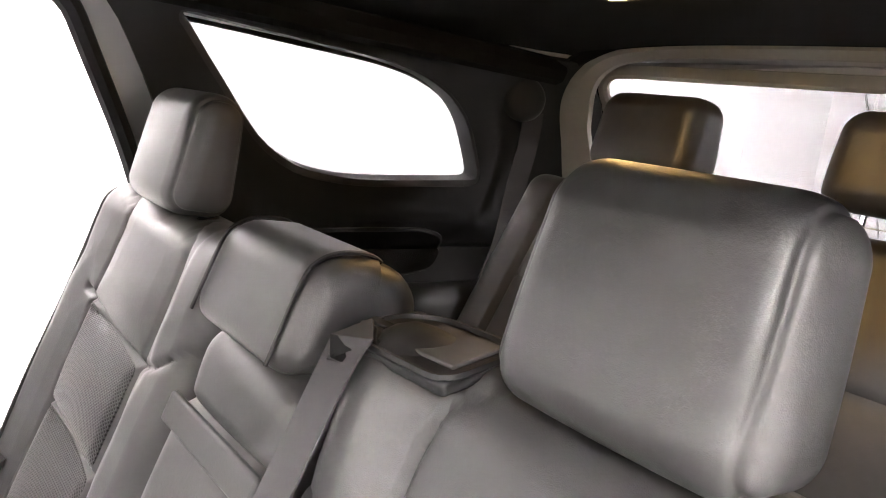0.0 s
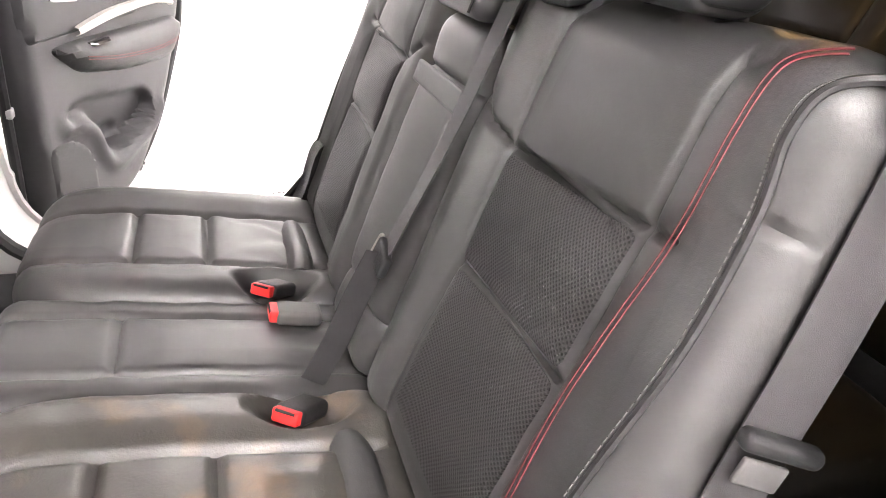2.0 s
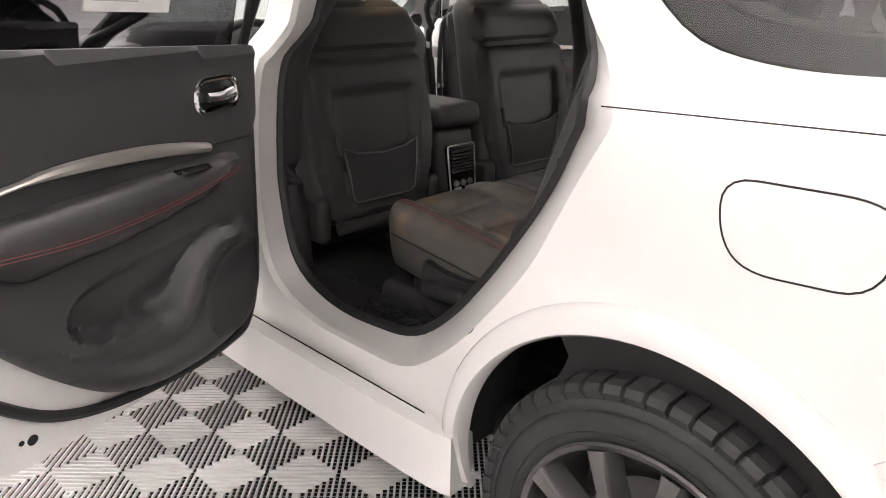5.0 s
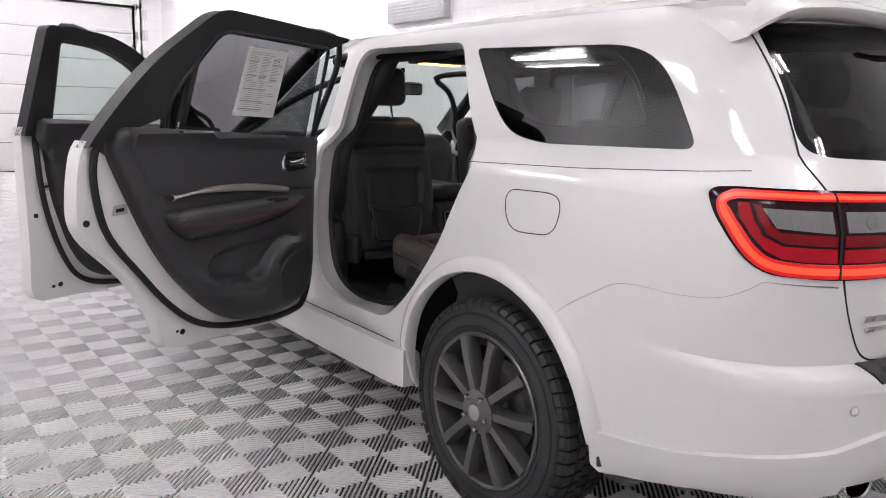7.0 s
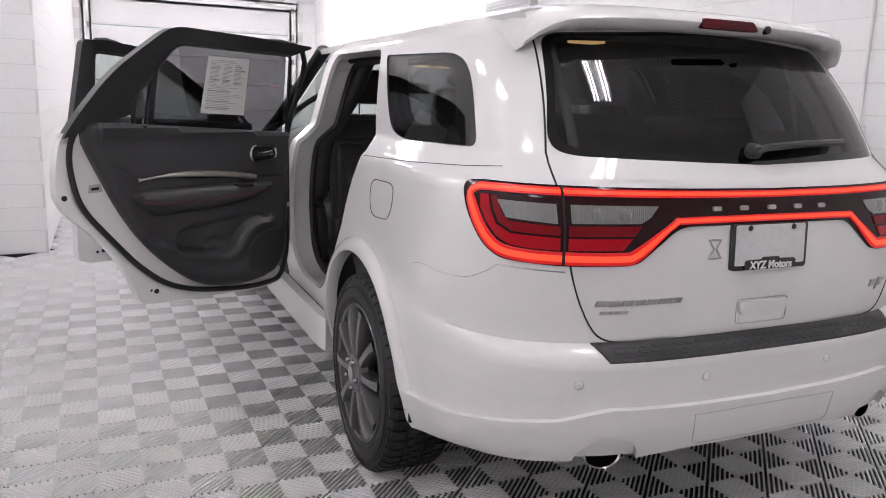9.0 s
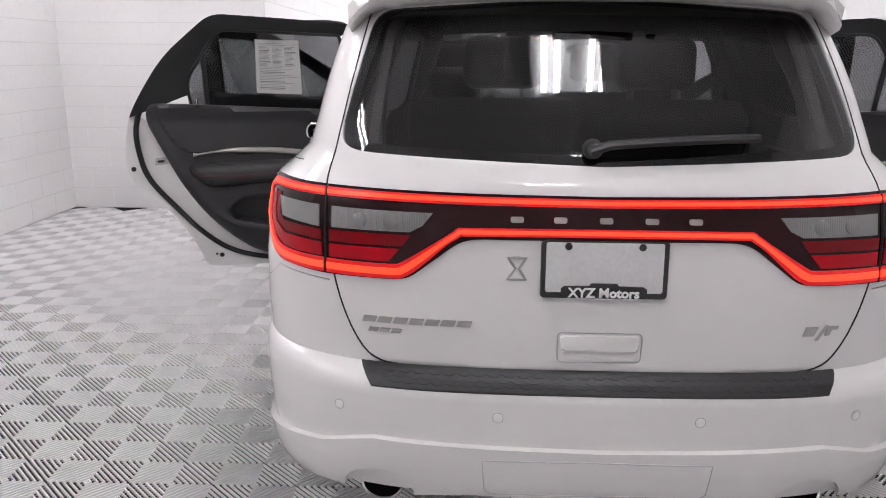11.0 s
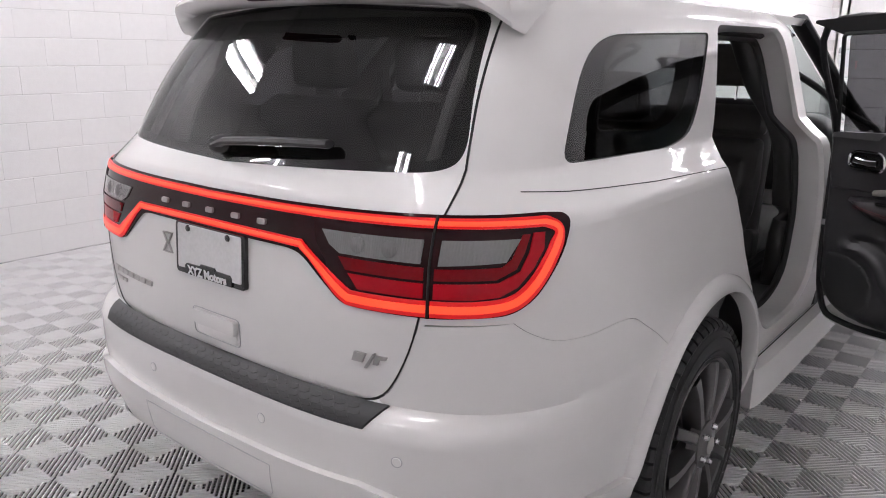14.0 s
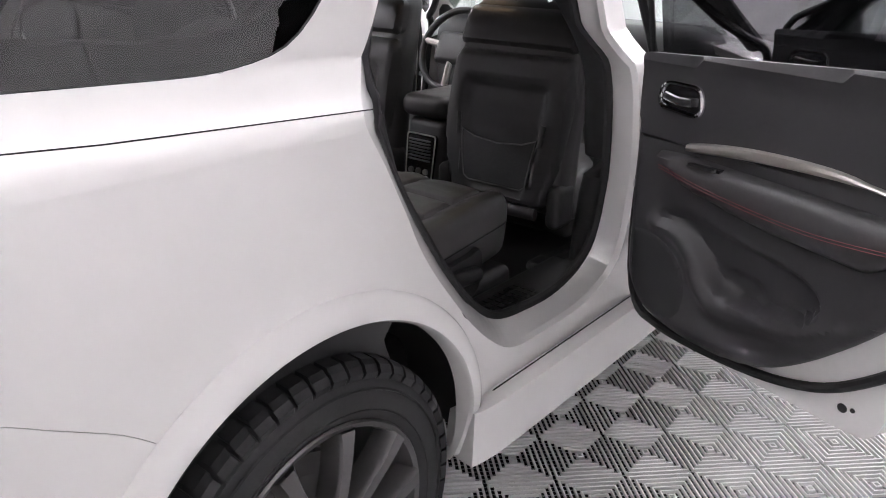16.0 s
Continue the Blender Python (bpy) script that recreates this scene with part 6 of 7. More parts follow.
# pillars between the doors, inside
two("pillar_trim", sweep(smooth_path([(0.73, 1.35, 0.55), (0.74, 1.36, 0.9), (0.71, 1.35, 1.2), (0.575, 1.31, 1.45), (0.51, 1.25, 1.64)], 6), ring(0.055, 16, 0.8, 1.2)), PLASTIC, "dark pillar trim between the doors")
two("roof_rail_trim", sweep(smooth_path([(0.585, -0.55, 1.625), (0.60, 0.4, 1.64), (0.60, 1.2, 1.635), (0.58, 1.6, 1.61)], 5), ring(0.03, 8)), HEADLINER)

# dome lamps
for x, y, z in ((-0.07, 1.52, 1.628), (0.07, 1.52, 1.628)):
    dl = part("dome_lamp", mesh_of(*soft_box(0.10, 0.07, 0.012, 0.005, (2, 2, 1))), WARM, car, "lit warm reading lamp")
    dl.location = (x, y, z)
dl = part("dome_lamp", mesh_of(*soft_box(0.13, 0.08, 0.014, 0.006, (2, 2, 1))), WARM, car, "lit warm roof lamp over the rear")
dl.location = (0.0, -0.05, 1.682)
part("overhead_console", mesh_of(*soft_box(0.26, 0.22, 0.03, 0.012, (3, 3, 1)), ), PLASTIC, car, "dark overhead console").location = (0, 1.53, 1.645)


# ---------------------------------------------------------------- seats
def seg_dist(px, py, a, b):
    ax, ay = a
    bx, by = b
    dx, dy = bx - ax, by - ay
    t = max(0.0, min(1.0, ((px - ax) * dx + (py - ay) * dy) / (dx * dx + dy * dy + 1e-12)))
    return math.hypot(px - ax - t * dx, py - ay - t * dy)


def upholstery(w, d, h, r, n, seams, axis, relief=None, depth=0.007, width=0.006, crown=0.0, bend=None, wrinkle=0.0, seed=1):
    """A padded block whose face (axis 1: front +y, axis 2: top +z) carries sewn grooves along the seams."""
    off = Vector((seed * 3.7, seed * 1.3, 0))

    def fn(p, nm):
        a, b = (p.x, p.z) if axis == 1 else (p.x, p.y)
        face = nm.y if axis == 1 else nm.z
        hi = (p.y > d / 2 - r * 0.9) if axis == 1 else (p.z > h / 2 - r * 0.9)
        q = p.copy()
        dz = 0.0
        if hi:
            m = min((seg_dist(a, b, s[0], s[1]) for s in seams), default=1.0)
            dz -= depth * math.exp(-(m / width) ** 2)
            dz += 0.006 * min(m / 0.05, 1.0) ** 0.6 if seams else 0
            la, lb = (w / 2, h / 2) if axis == 1 else (w / 2, d / 2)
            dz += crown * (1 - (a / la) ** 2) * (1 - (b / lb) ** 2)
            if relief:
                dz += relief(a, b)
            if wrinkle:
                dz += wrinkle * noise.noise(Vector((a * 9, b * 22, 0)) + off)
        if axis == 1:
            q.y += dz
        else:
            q.z += dz
        return bend(q) if bend else q

    return soft_box(w, d, h, r, n, fn)


def poly_seams(*lines):
    return [(a, b) for ln in lines for a, b in zip(ln, ln[1:])]


TILT = math.atan(0.36)
BACK = Matrix.Translation((0, 0.585, 0.74)) @ Matrix.Rotation(TILT, 4, "X")


def on_back(x, v, dep=0.0):
    """Point on the seat back's face: across, up along it, and out of it."""
    return BACK @ Vector((x, dep, v))


def headrest(w, d, h, seam=True):
    """A padded headrest: flat front, sewn corner seams, narrower at the top."""
    r = min(d, h) * (0.46 if seam else 0.36)
    edge = w / 2 - r * 0.42

    def fn(p, nm):
        q = p.copy()
        k = (p.z / h + 0.5)
        q.x *= 1.02 - 0.09 * max(0.0, k - 0.35) ** 1.5
        q.y += 0.022 * (1 - k) * (1 if p.y > 0 else -0.2) - 0.006 * (2 * p.x / w) ** 2
        if seam:
            for sx_ in (-edge, edge):
                g = 0.0030 * math.exp(-((p.x - sx_) / 0.0030) ** 2)
                q -= nm * g if nm.length > 0.1 else Vector((0, math.copysign(g, p.y), 0))
        return q
    return soft_box(w, d, h, r, (60 if seam else 8, 4, 10), fn, 22 if seam else 5)


def outboard_seat(name, x_in, x_out, label, o, ui, uo, hx, stitched):
    """Second-row seat between two planes; u runs across from its middle, outer side at +u. ui, uo: the insert's sewn edges; hx: the headrest's middle."""
    st = thing(name, label, "car seat", "second row seats")
    cx, w, hgt = (x_in + x_out) / 2, abs(x_out - x_in), 0.635
    hw = w / 2
    B = BACK @ Matrix.Translation((cx, 0, 0))
    pu = hw - 0.026
    lines = [[(ui - 0.032, 0.0), (ui - 0.026, 0.14), (ui, 0.278), (ui, 0.430), (ui + 0.002, 0.54), (ui + 0.010, 0.59), (ui + 0.045, 0.618)],
             [(uo - 0.022, 0.0), (uo - 0.010, 0.287), (uo, 0.450), (uo - 0.003, 0.555), (uo + 0.006, 0.597), (uo + 0.045, 0.622)],
             [(ui, 0.430), (uo, 0.450)], [(ui, 0.278), (uo - 0.010, 0.287)],
             [(ui, 0.430), (ui - 0.06, 0.445), (-hw, 0.50)], [(uo, 0.450), (uo + 0.038, 0.455)],
             [(pu, 0.500), (hw, 0.498)]]
    seams = poly_seams(*[[(o * u, v - hgt / 2) for u, v in ln] for ln in lines])

    def relief(x, z):
        u, v = o * x, z + hgt / 2
        out = 0.006 * ease((u - uo) / (pu - uo)) - 0.003
        out += 0.014 * ease((ui - 0.01 - u) / 0.05) - 0.016 * ease((-hw + 0.035 - u) / 0.035)
        mid = max(0.0, 1 - ((u - (ui + uo) / 2) / ((uo - ui) / 2)) ** 2) if ui < u < uo else 0.0
        for lo, hi in ((0.02, 0.280), (0.284, 0.438)):
            if lo < v < hi:
                k = (v - lo) / (hi - lo)
                out += mid * (0.007 * math.sin(math.pi * k) - 0.010 * k ** 3)
        if v > 0.44:
            out += mid * 0.008 * (1 - (v - 0.44) / 0.2)
        out -= 0.020 * max(0.0, 1 - abs(u - o * (hx - cx)) / 0.13) * max(0.0, (v - 0.57) / 0.065) ** 2
        return out

    pc = upholstery(w, 0.15, hgt, 0.055, (130, 5, 130), seams, 1, relief, 0.0075, 0.0048, 0.0, None, 0.0014, 3 + o)
    back = part("backrest", mesh_of(*moved(pc, B @ Matrix.Translation((0, -0.085, hgt / 2))), 50), LEATHER, st, "black leather backrest with perforated insert")
    # perforated insert sheets lie between the seams
    for quad in ([(ui + 0.008, 0.286), (uo - 0.018, 0.295), (uo - 0.008, 0.441), (ui + 0.008, 0.422)], [(ui - 0.012, 0.06), (uo - 0.026, 0.06), (uo - 0.018, 0.279), (ui + 0.008, 0.270)]):
        poly = rounded([(o * u, v - hgt / 2) for u, v in quad], 0.010)
        q = np.asarray(poly)
        us, vs = np.linspace(q[:, 0].min(), q[:, 0].max(), 34), np.linspace(q[:, 1].min(), q[:, 1].max(), 20)
        pts, fs = cut_grid(us, vs, poly)
        f3 = lambda x, z: Vector((x, -0.085 + 0.075 + 0.0030 + 0.0040 * ease(line_dist(x, z, poly, True) / 0.014) + relief(x, z), z + hgt / 2))
        if o > 0:
            fs = [tuple(reversed(q_)) for q_ in fs]
        part("perforated_insert", mesh_of(*moved(shell([f3(x, z) for x, z in pts], [f3(x, z) - Vector((0, 0.006, 0)) for x, z in pts], fs), B)), PERF, back, "perforated black leather insert")
    face = lambda u, v: -0.085 + 0.075 + 0.0060 + relief(o * u, v - hgt / 2)

    def run(pts, lift, per=8):
        """A line on the face through (u, v) pairs, dropping over the rounded top edge."""
        out_ = []
        for p in smooth_path([(u, v, 0) for u, v in pts], per):
            over = max(0.0, p.y - (hgt - 0.055)) / 0.055
            yy = face(min(p.x, hw - 0.03), min(p.y, hgt - 0.03)) + lift - 0.055 * (1 - math.sqrt(max(0.0, 1 - min(over, 0.97) ** 2)))
            side_ = max(0.0, p.x - (hw - 0.055)) / 0.055
            yy -= 0.055 * (1 - math.sqrt(max(0.0, 1 - min(side_, 0.97) ** 2)))
            out_.append(B @ Vector((o * p.x, yy, p.y)))
        return out_

    if stitched:
        for off in (0.0, 0.007):
            pts = [(0.149 + off, 0.10), (0.151 + off, 0.26), (0.165 + off, 0.36), (0.184 + off, 0.455), (0.187 + off, 0.545), (0.192 + off, 0.588 - off * 0.3), (0.198 + off, 0.612 - off * 0.5), (0.228 + off * 0.6, 0.628 - off * 0.7)]
            part("stitching", mesh_of(*tube(run(pts, 0.0010), 0.0009, 5, up=Vector((0, 1, 0.3)))), THREAD, back, "red double stitching")
    edge = run([(pu + 0.008, 0.134), (pu - 0.024, 0.150), (pu - 0.014, 0.26), (pu + 0.001, 0.385), (pu + 0.001, 0.50), (pu - 0.007, 0.56), (pu - 0.001, 0.597), (pu + 0.016, 0.617)], 0.0, 14)
    part("piping", mesh_of(*tube(edge, 0.0042, 7, up=Vector((0, 1, 0.3)))), LEATHER_SIDE, back)
    st_ = []
    for p, q in zip(edge, edge[1:]):
        mdl = (p + q) / 2 + Vector((-o * 0.004, 0.0050, 0.001))
        dd = (q - p) * 0.32
        st_.append(tube([mdl - dd, mdl + dd], 0.0008, 5, up=Vector((0, 1, 0.3))))
    part("edge_stitching", mesh_of(*join(*st_)), THREAD_GREY, back, "pale edge stitching")
    # headrest
    hr = part("headrest", mesh_of(*moved(headrest(0.196, 0.074, 0.166), B @ Matrix.Translation((hx - cx, -0.008, 0.706)) @ Matrix.Rotation(-0.24, 4, "X")), 50), LEATHER, st, "black leather headrest")
    for x in (hx - cx - 0.060, hx - cx + 0.060):
        part("headrest_post", mesh_of(*tube([B @ Vector((x, -0.055, hgt - 0.05)), B @ Vector((x, -0.025, hgt + 0.06))], 0.006, 8)), CHROME, hr, "steel headrest post")
        part("post_collar", mesh_of(*moved(lathe([(0.0, 0.008), (0.012, 0.006), (0.016, -0.01)], 14), B @ Matrix.Translation((x, -0.050, hgt - 0.004)) @ Matrix.Rotation(radians(-90), 4, "Y"))), PLASTIC, hr)
    # cushion
    c_in, c_out = x_in + o * 0.012, o * 0.628
    cw, cc, cd, ch = abs(c_out - c_in), (c_in + c_out) / 2, 0.58, 0.17
    ci, co = abs(o * 0.262 - cc), abs(o * 0.492 - cc)
    cseams = poly_seams([(-o * ci, -cd / 2 + 0.05), (-o * ci, 0.20), (-o * ci * 0.9, 0.27)], [(o * co, -cd / 2 + 0.05), (o * co, 0.20), (o * co * 0.97, 0.27)], [(-o * ci, 0.092), (o * co, 0.092)], [(-o * ci, -0.038), (o * co, -0.038)], [(-o * ci, -0.205), (o * co, -0.205)])

    def crel(x, y):
        u = o * x
        gather = 0.0022 * math.sin(u * 95 + 5 * noise.noise(Vector((u * 9, y * 9, 2)))) * max(0.0, 1 - abs(y + 0.155) / 0.07) if -ci < u < co else 0.0
        pocket = 0.055 * ease(1.5 - 1.5 * math.hypot((u + cw / 2 - 0.055) / 0.060, (y + 0.150) / 0.085))
        return 0.016 * ease((u - co) / 0.07) + 0.010 * ease((-ci - u) / 0.06) - 0.016 * max(0, (y - 0.19) / 0.1) ** 2 + gather - pocket

    def cbend(p):
        """Rounded front corners, sides drawn in towards the base."""
        k = max(0.0, (p.y - 0.09) / 0.20)
        low = max(0.0, 0.5 - p.z / ch)
        return Vector((p.x * (1 - 0.13 * k ** 2.4) * (1 - 0.03 * low ** 1.5), p.y - 0.05 * (2 * p.x / cw) ** 4 * k - 0.04 * k * low ** 1.5, p.z - 0.014 * k * k))

    pc = upholstery(cw, cd, ch, 0.050, (110, 110, 6), cseams, 2, crel, 0.011, 0.0075, 0.008, cbend, 0.0032, 5 + o)
    CM = Matrix.Translation((cc, 0.830, 0.690)) @ Matrix.Rotation(radians(6.5), 4, "X")
    cu = part("cushion", mesh_of(*moved(pc, CM), 50), LEATHER_SHEEN if o < 0 else LEATHER, st, "black leather seat cushion, sheen and brown spots coloured in on the driver's side")
    for off in (0.0, 0.011) if stitched else ():
        pts = [Vector((o * (cw / 2 - 0.060 + off), y, ch / 2 + 0.0125 + crel(o * (cw / 2 - 0.055), y) - 0.002 * off / 0.011)) for y in np.linspace(-cd / 2 + 0.06, cd / 2 - 0.045, 24)]
        part("stitching", mesh_of(*tube([CM @ cbend(p) for p in pts], 0.0011, 5)), THREAD, cu, "red double stitching")
    pts = [CM @ cbend(Vector((o * (cw / 2 + 0.0005), y, ch / 2 - 0.055))) for y in np.linspace(-cd / 2 + 0.06, cd / 2 - 0.06, 24)]
    part("piping", mesh_of(*tube(pts, 0.0035, 6)), LEATHER_SIDE, cu)
    roll = smooth_path([(o * 0.245, 0.622, 0.742), (o * 0.30, 0.616, 0.752), (o * 0.42, 0.616, 0.748), (o * 0.50, 0.612, 0.728)], 6)
    part("rear_roll", mesh_of(*sweep(roll, ring(0.026, 14, 1.0, 0.9))), LEATHER, cu)
    # plastic base, side shield and lever
    part("seat_base", mesh_of(*box(cc - cw / 2 + 0.05, cc + cw / 2 - 0.05, 0.60, 0.98, 0.46, 0.62, 0.03)), PLASTIC, st, "black plastic seat base")
    xs = o * 0.626
    shield = smooth_path([(0.855, 0.700, 0), (0.80, 0.695, 0), (0.70, 0.690, 0), (0.615, 0.718, 0), (0.570, 0.785, 0), (0.535, 0.885, 0), (0.470, 0.885, 0), (0.46, 0.70, 0), (0.54, 0.56, 0), (0.66, 0.52, 0), (0.80, 0.55, 0), (0.858, 0.60, 0)], 4, True)
    pl = lambda u, v, dd: Vector((xs + o * dd, u, v))
    part("side_shield", mesh_of(*outline_prism([(p.x, p.y) for p in shield], pl, 0.022, -0.05, 0.006)), PLASTIC, st, "black plastic seat side shield")
    part("recline_lever", mesh_of(*moved(soft_box(0.05, 0.160, 0.046, 0.021, (3, 5, 2)), Matrix.Translation((xs + o * 0.030, 0.752, 0.647)) @ Matrix.Rotation(-0.10, 4, "X"))), PLASTIC, st, "black recline lever")
    return st


def perforated():
    """Leather with rows of small holes, as a material on a fine lattice."""
    m = mat("perforated_leather", (0.040, 0.038, 0.038), 0.42, var=0.1, var_scale=6, fine=0.2, fine_scale=1200)
    nt = m.node_tree
    b = nt.nodes["Principled BSDF"]
    tc = nt.nodes.new("ShaderNodeTexCoord")
    vo = nt.nodes.new("ShaderNodeTexVoronoi")
    vo.voronoi_dimensions = "2D"
    vo.inputs["Scale"].default_value, vo.inputs["Randomness"].default_value = 230, 0.0
    mp = nt.nodes.new("ShaderNodeMapping")
    mp.inputs["Rotation"].default_value = (-(TILT + math.pi / 2), 0, math.pi / 4)
    nt.links.new(tc.outputs["Object"], mp.inputs["Vector"])
    nt.links.new(mp.outputs[0], vo.inputs["Vector"])
    mr = nt.nodes.new("ShaderNodeMapRange")
    mr.inputs[1].default_value, mr.inputs[2].default_value = 0.25, 0.42
    nt.links.new(vo.outputs["Distance"], mr.inputs[0])
    bp = nt.nodes.new("ShaderNodeBump")
    bp.inputs["Strength"].default_value, bp.inputs["Distance"].default_value = 0.8, 0.0015
    nt.links.new(mr.outputs[0], bp.inputs["Height"])
    nt.links.new(bp.outputs[0], b.inputs["Normal"])
    mx = nt.nodes.new("ShaderNodeMix")
    mx.data_type = "RGBA"
    mx.inputs[6].default_value, mx.inputs[7].default_value = (0.006, 0.006, 0.006, 1), (0.050, 0.048, 0.048, 1)
    nt.links.new(mr.outputs[0], mx.inputs[0])
    nt.links.new(mx.outputs[2], b.inputs["Base Color"])
    return m


PERF = perforated()
outboard_seat("second_row_seat", -0.112, -0.655, "black leather second-row seat with red stitching, driver's side", -1, -0.1455, 0.1435, -0.393, True)
outboard_seat("second_row_seat", 0.125, 0.685, "black leather second-row seat with plain bolsters", 1, -0.130, 0.130, 0.412, False)

# middle seat with the folding armrest and small headrest
mid = thing("middle_seat", "narrow black leather middle seat with fold-down armrest", "car seat", "second row seats")
MX, MW = 0.004, 0.222
Bm = BACK @ Matrix.Translation((MX, 0, 0))
pc = upholstery(MW, 0.13, 0.545, 0.035, (30, 4, 60), poly_seams([(-MW / 2, 0.182), (MW / 2, 0.182)], [(-MW / 2, -0.175), (MW / 2, -0.175)]), 1, None, 0.007, 0.005, 0.008, None, 0.0014, 9)
part("backrest", mesh_of(*moved(pc, Bm @ Matrix.Translation((0, -0.062, 0.275))), 50), LEATHER, mid)


def low_rest(p, n):
    """Front face leans back, top rounds off to the rear."""
    back_ = min(0.0, p.y - 0.02)
    return Vector((p.x * (1.0 - 0.5 * max(0, p.z)), p.y - 0.30 * (p.z + 0.06) if p.y > 0 else p.y, p.z - 2.6 * back_ * back_))


hr = soft_box(0.214, 0.155, 0.112, 0.030, (10, 10, 6), low_rest)
hm = part("headrest", mesh_of(*moved(hr, Matrix.Translation((MX, 0.364, 1.308)) @ Matrix.Rotation(0.06, 4, "X")), 50), LEATHER, mid, "low black leather middle headrest")
for sx_ in (-0.088, 0.088):
    ln = [Matrix.Translation((MX, 0.364, 1.308)) @ Matrix.Rotation(0.06, 4, "X") @ (low_rest(Vector((sx_, y, z)), None) + Vector((0, 0.0005, 0.0005))) for y, z in ((0.0775, -0.045), (0.0775, 0.026), (0.071, 0.046), (0.051, 0.056), (0.02, 0.056), (-0.03, 0.056))]
    part("piping", mesh_of(*tube(smooth_path(ln, 5), 0.0022, 6, up=Vector((1, 0, 0)))), LEATHER_SIDE, hm)
fl = soft_box(0.216, 0.010, 0.034, 0.0045, (8, 1, 2))
part("pull_flap", mesh_of(*moved(fl, Bm @ Matrix.Translation((0, 0.012, 0.438)))), LEATHER, mid, "leather pull flap of the armrest")
pc = upholstery(0.30, 0.56, 0.16, 0.040, (50, 70, 4), poly_seams([(-0.085, -0.26), (-0.085, 0.28)], [(0.075, -0.26), (0.075, 0.28)], [(-0.085, 0.098), (0.075, 0.098)]), 2, lambda x, y: 0.0022 * math.sin(x * 110 + 3 * noise.noise(Vector((x * 8, y * 8, 1)))) * max(0.0, 1 - abs(y + 0.20) / 0.07), 0.010, 0.0065, 0.006, None, 0.003, 11)
part("cushion", mesh_of(*moved(pc, Matrix.Translation((0.022, 0.828, 0.678)) @ Matrix.Rotation(radians(6.5), 4, "X")), 50), LEATHER, mid, "black leather middle cushion")

# belts and buckles
belt = thing("seat_belt", "black middle seat belt with its chrome tongue", "seat belt")
gx = -0.150
wb = [(-0.024, -0.001), (0.024, -0.001), (0.024, 0.001), (-0.024, 0.001)]
pts = [(-0.134, 0.348, 1.307), (-0.136, 0.370, 1.3105), (-0.140, 0.390, 1.302), on_back(gx + 0.005, 0.585, 0.018), on_back(gx + 0.018, 0.42, 0.020), on_back(gx + 0.050, 0.25, 0.024), on_back(gx + 0.056, 0.215, 0.028)]
part("webbing", mesh_of(*sweep(smooth_path(pts, 6), wb, False, Vector((0, 0.6, 0.8)))), BELT, belt)
pts = [on_back(gx + 0.058, 0.205, 0.034), on_back(gx + 0.062, 0.13, 0.040), on_back(gx + 0.060, 0.05, 0.045), on_back(gx + 0.045, -0.01, 0.06)]
part("webbing", mesh_of(*sweep(smooth_path(pts, 6), wb, False, Vector((1, 0.4, 0)))), BELT, belt)
part("tongue", mesh_of(*moved(soft_box(0.058, 0.014, 0.036, 0.006, (2, 1, 2)), Matrix.Translation(on_back(gx + 0.054, 0.200, 0.030)) @ Matrix.Rotation(TILT, 4, "X") @ Matrix.Rotation(-0.25, 4, "Y"))), PLASTIC, belt, "black belt tongue")
part("tongue_blade", mesh_of(*moved(tube([(x, 0, z) for x, z in dense(rounded([(-0.013, -0.028), (0.013, -0.028), (0.015, 0.024), (-0.015, 0.024)], 0.006), 0.01)], 0.0032, 6, True, Vector((0, 1, 0))), Matrix.Translation(on_back(gx + 0.082, 0.195, 0.030)) @ Matrix.Rotation(TILT, 4, "X") @ Matrix.Rotation(-0.35, 4, "Y"))), SATIN, belt)
GC = Vector((-0.184, 0.346, 1.3085))
GM = Matrix.Translation(GC) @ Matrix.Rotation(-0.20, 4, "X") @ Matrix.Rotation(0.06, 4, "Y")
guide = part("belt_guide", mesh_of(*moved(soft_box(0.150, 0.088, 0.012, 0.0055, (4, 2, 1)), GM)), PLASTIC, belt, "black plastic belt guide")
part("guide_rim", mesh_of(*tube([GM @ Vector((x, y, 0.0055)) for x, y in dense(rounded([(-0.072, -0.040), (0.030, -0.042), (0.072, -0.020), (0.072, 0.040), (-0.072, 0.040)], 0.020), 0.02)], 0.0038, 6, True)), PLASTIC, guide)
part("guide_plate", mesh_of(*moved(soft_box(0.078, 0.052, 0.004, 0.0018, (2, 2, 1)), GM @ Matrix.Translation((-0.022, -0.004, 0.0075)))), PLASTIC_GREY, guide, "grey cover plate of the belt guide")
part("guide_slot", mesh_of(*moved(soft_box(0.060, 0.010, 0.004, 0.0018, (2, 1, 1)), GM @ Matrix.Translation((0.050, 0.004, 0.0070)))), GAP, guide)
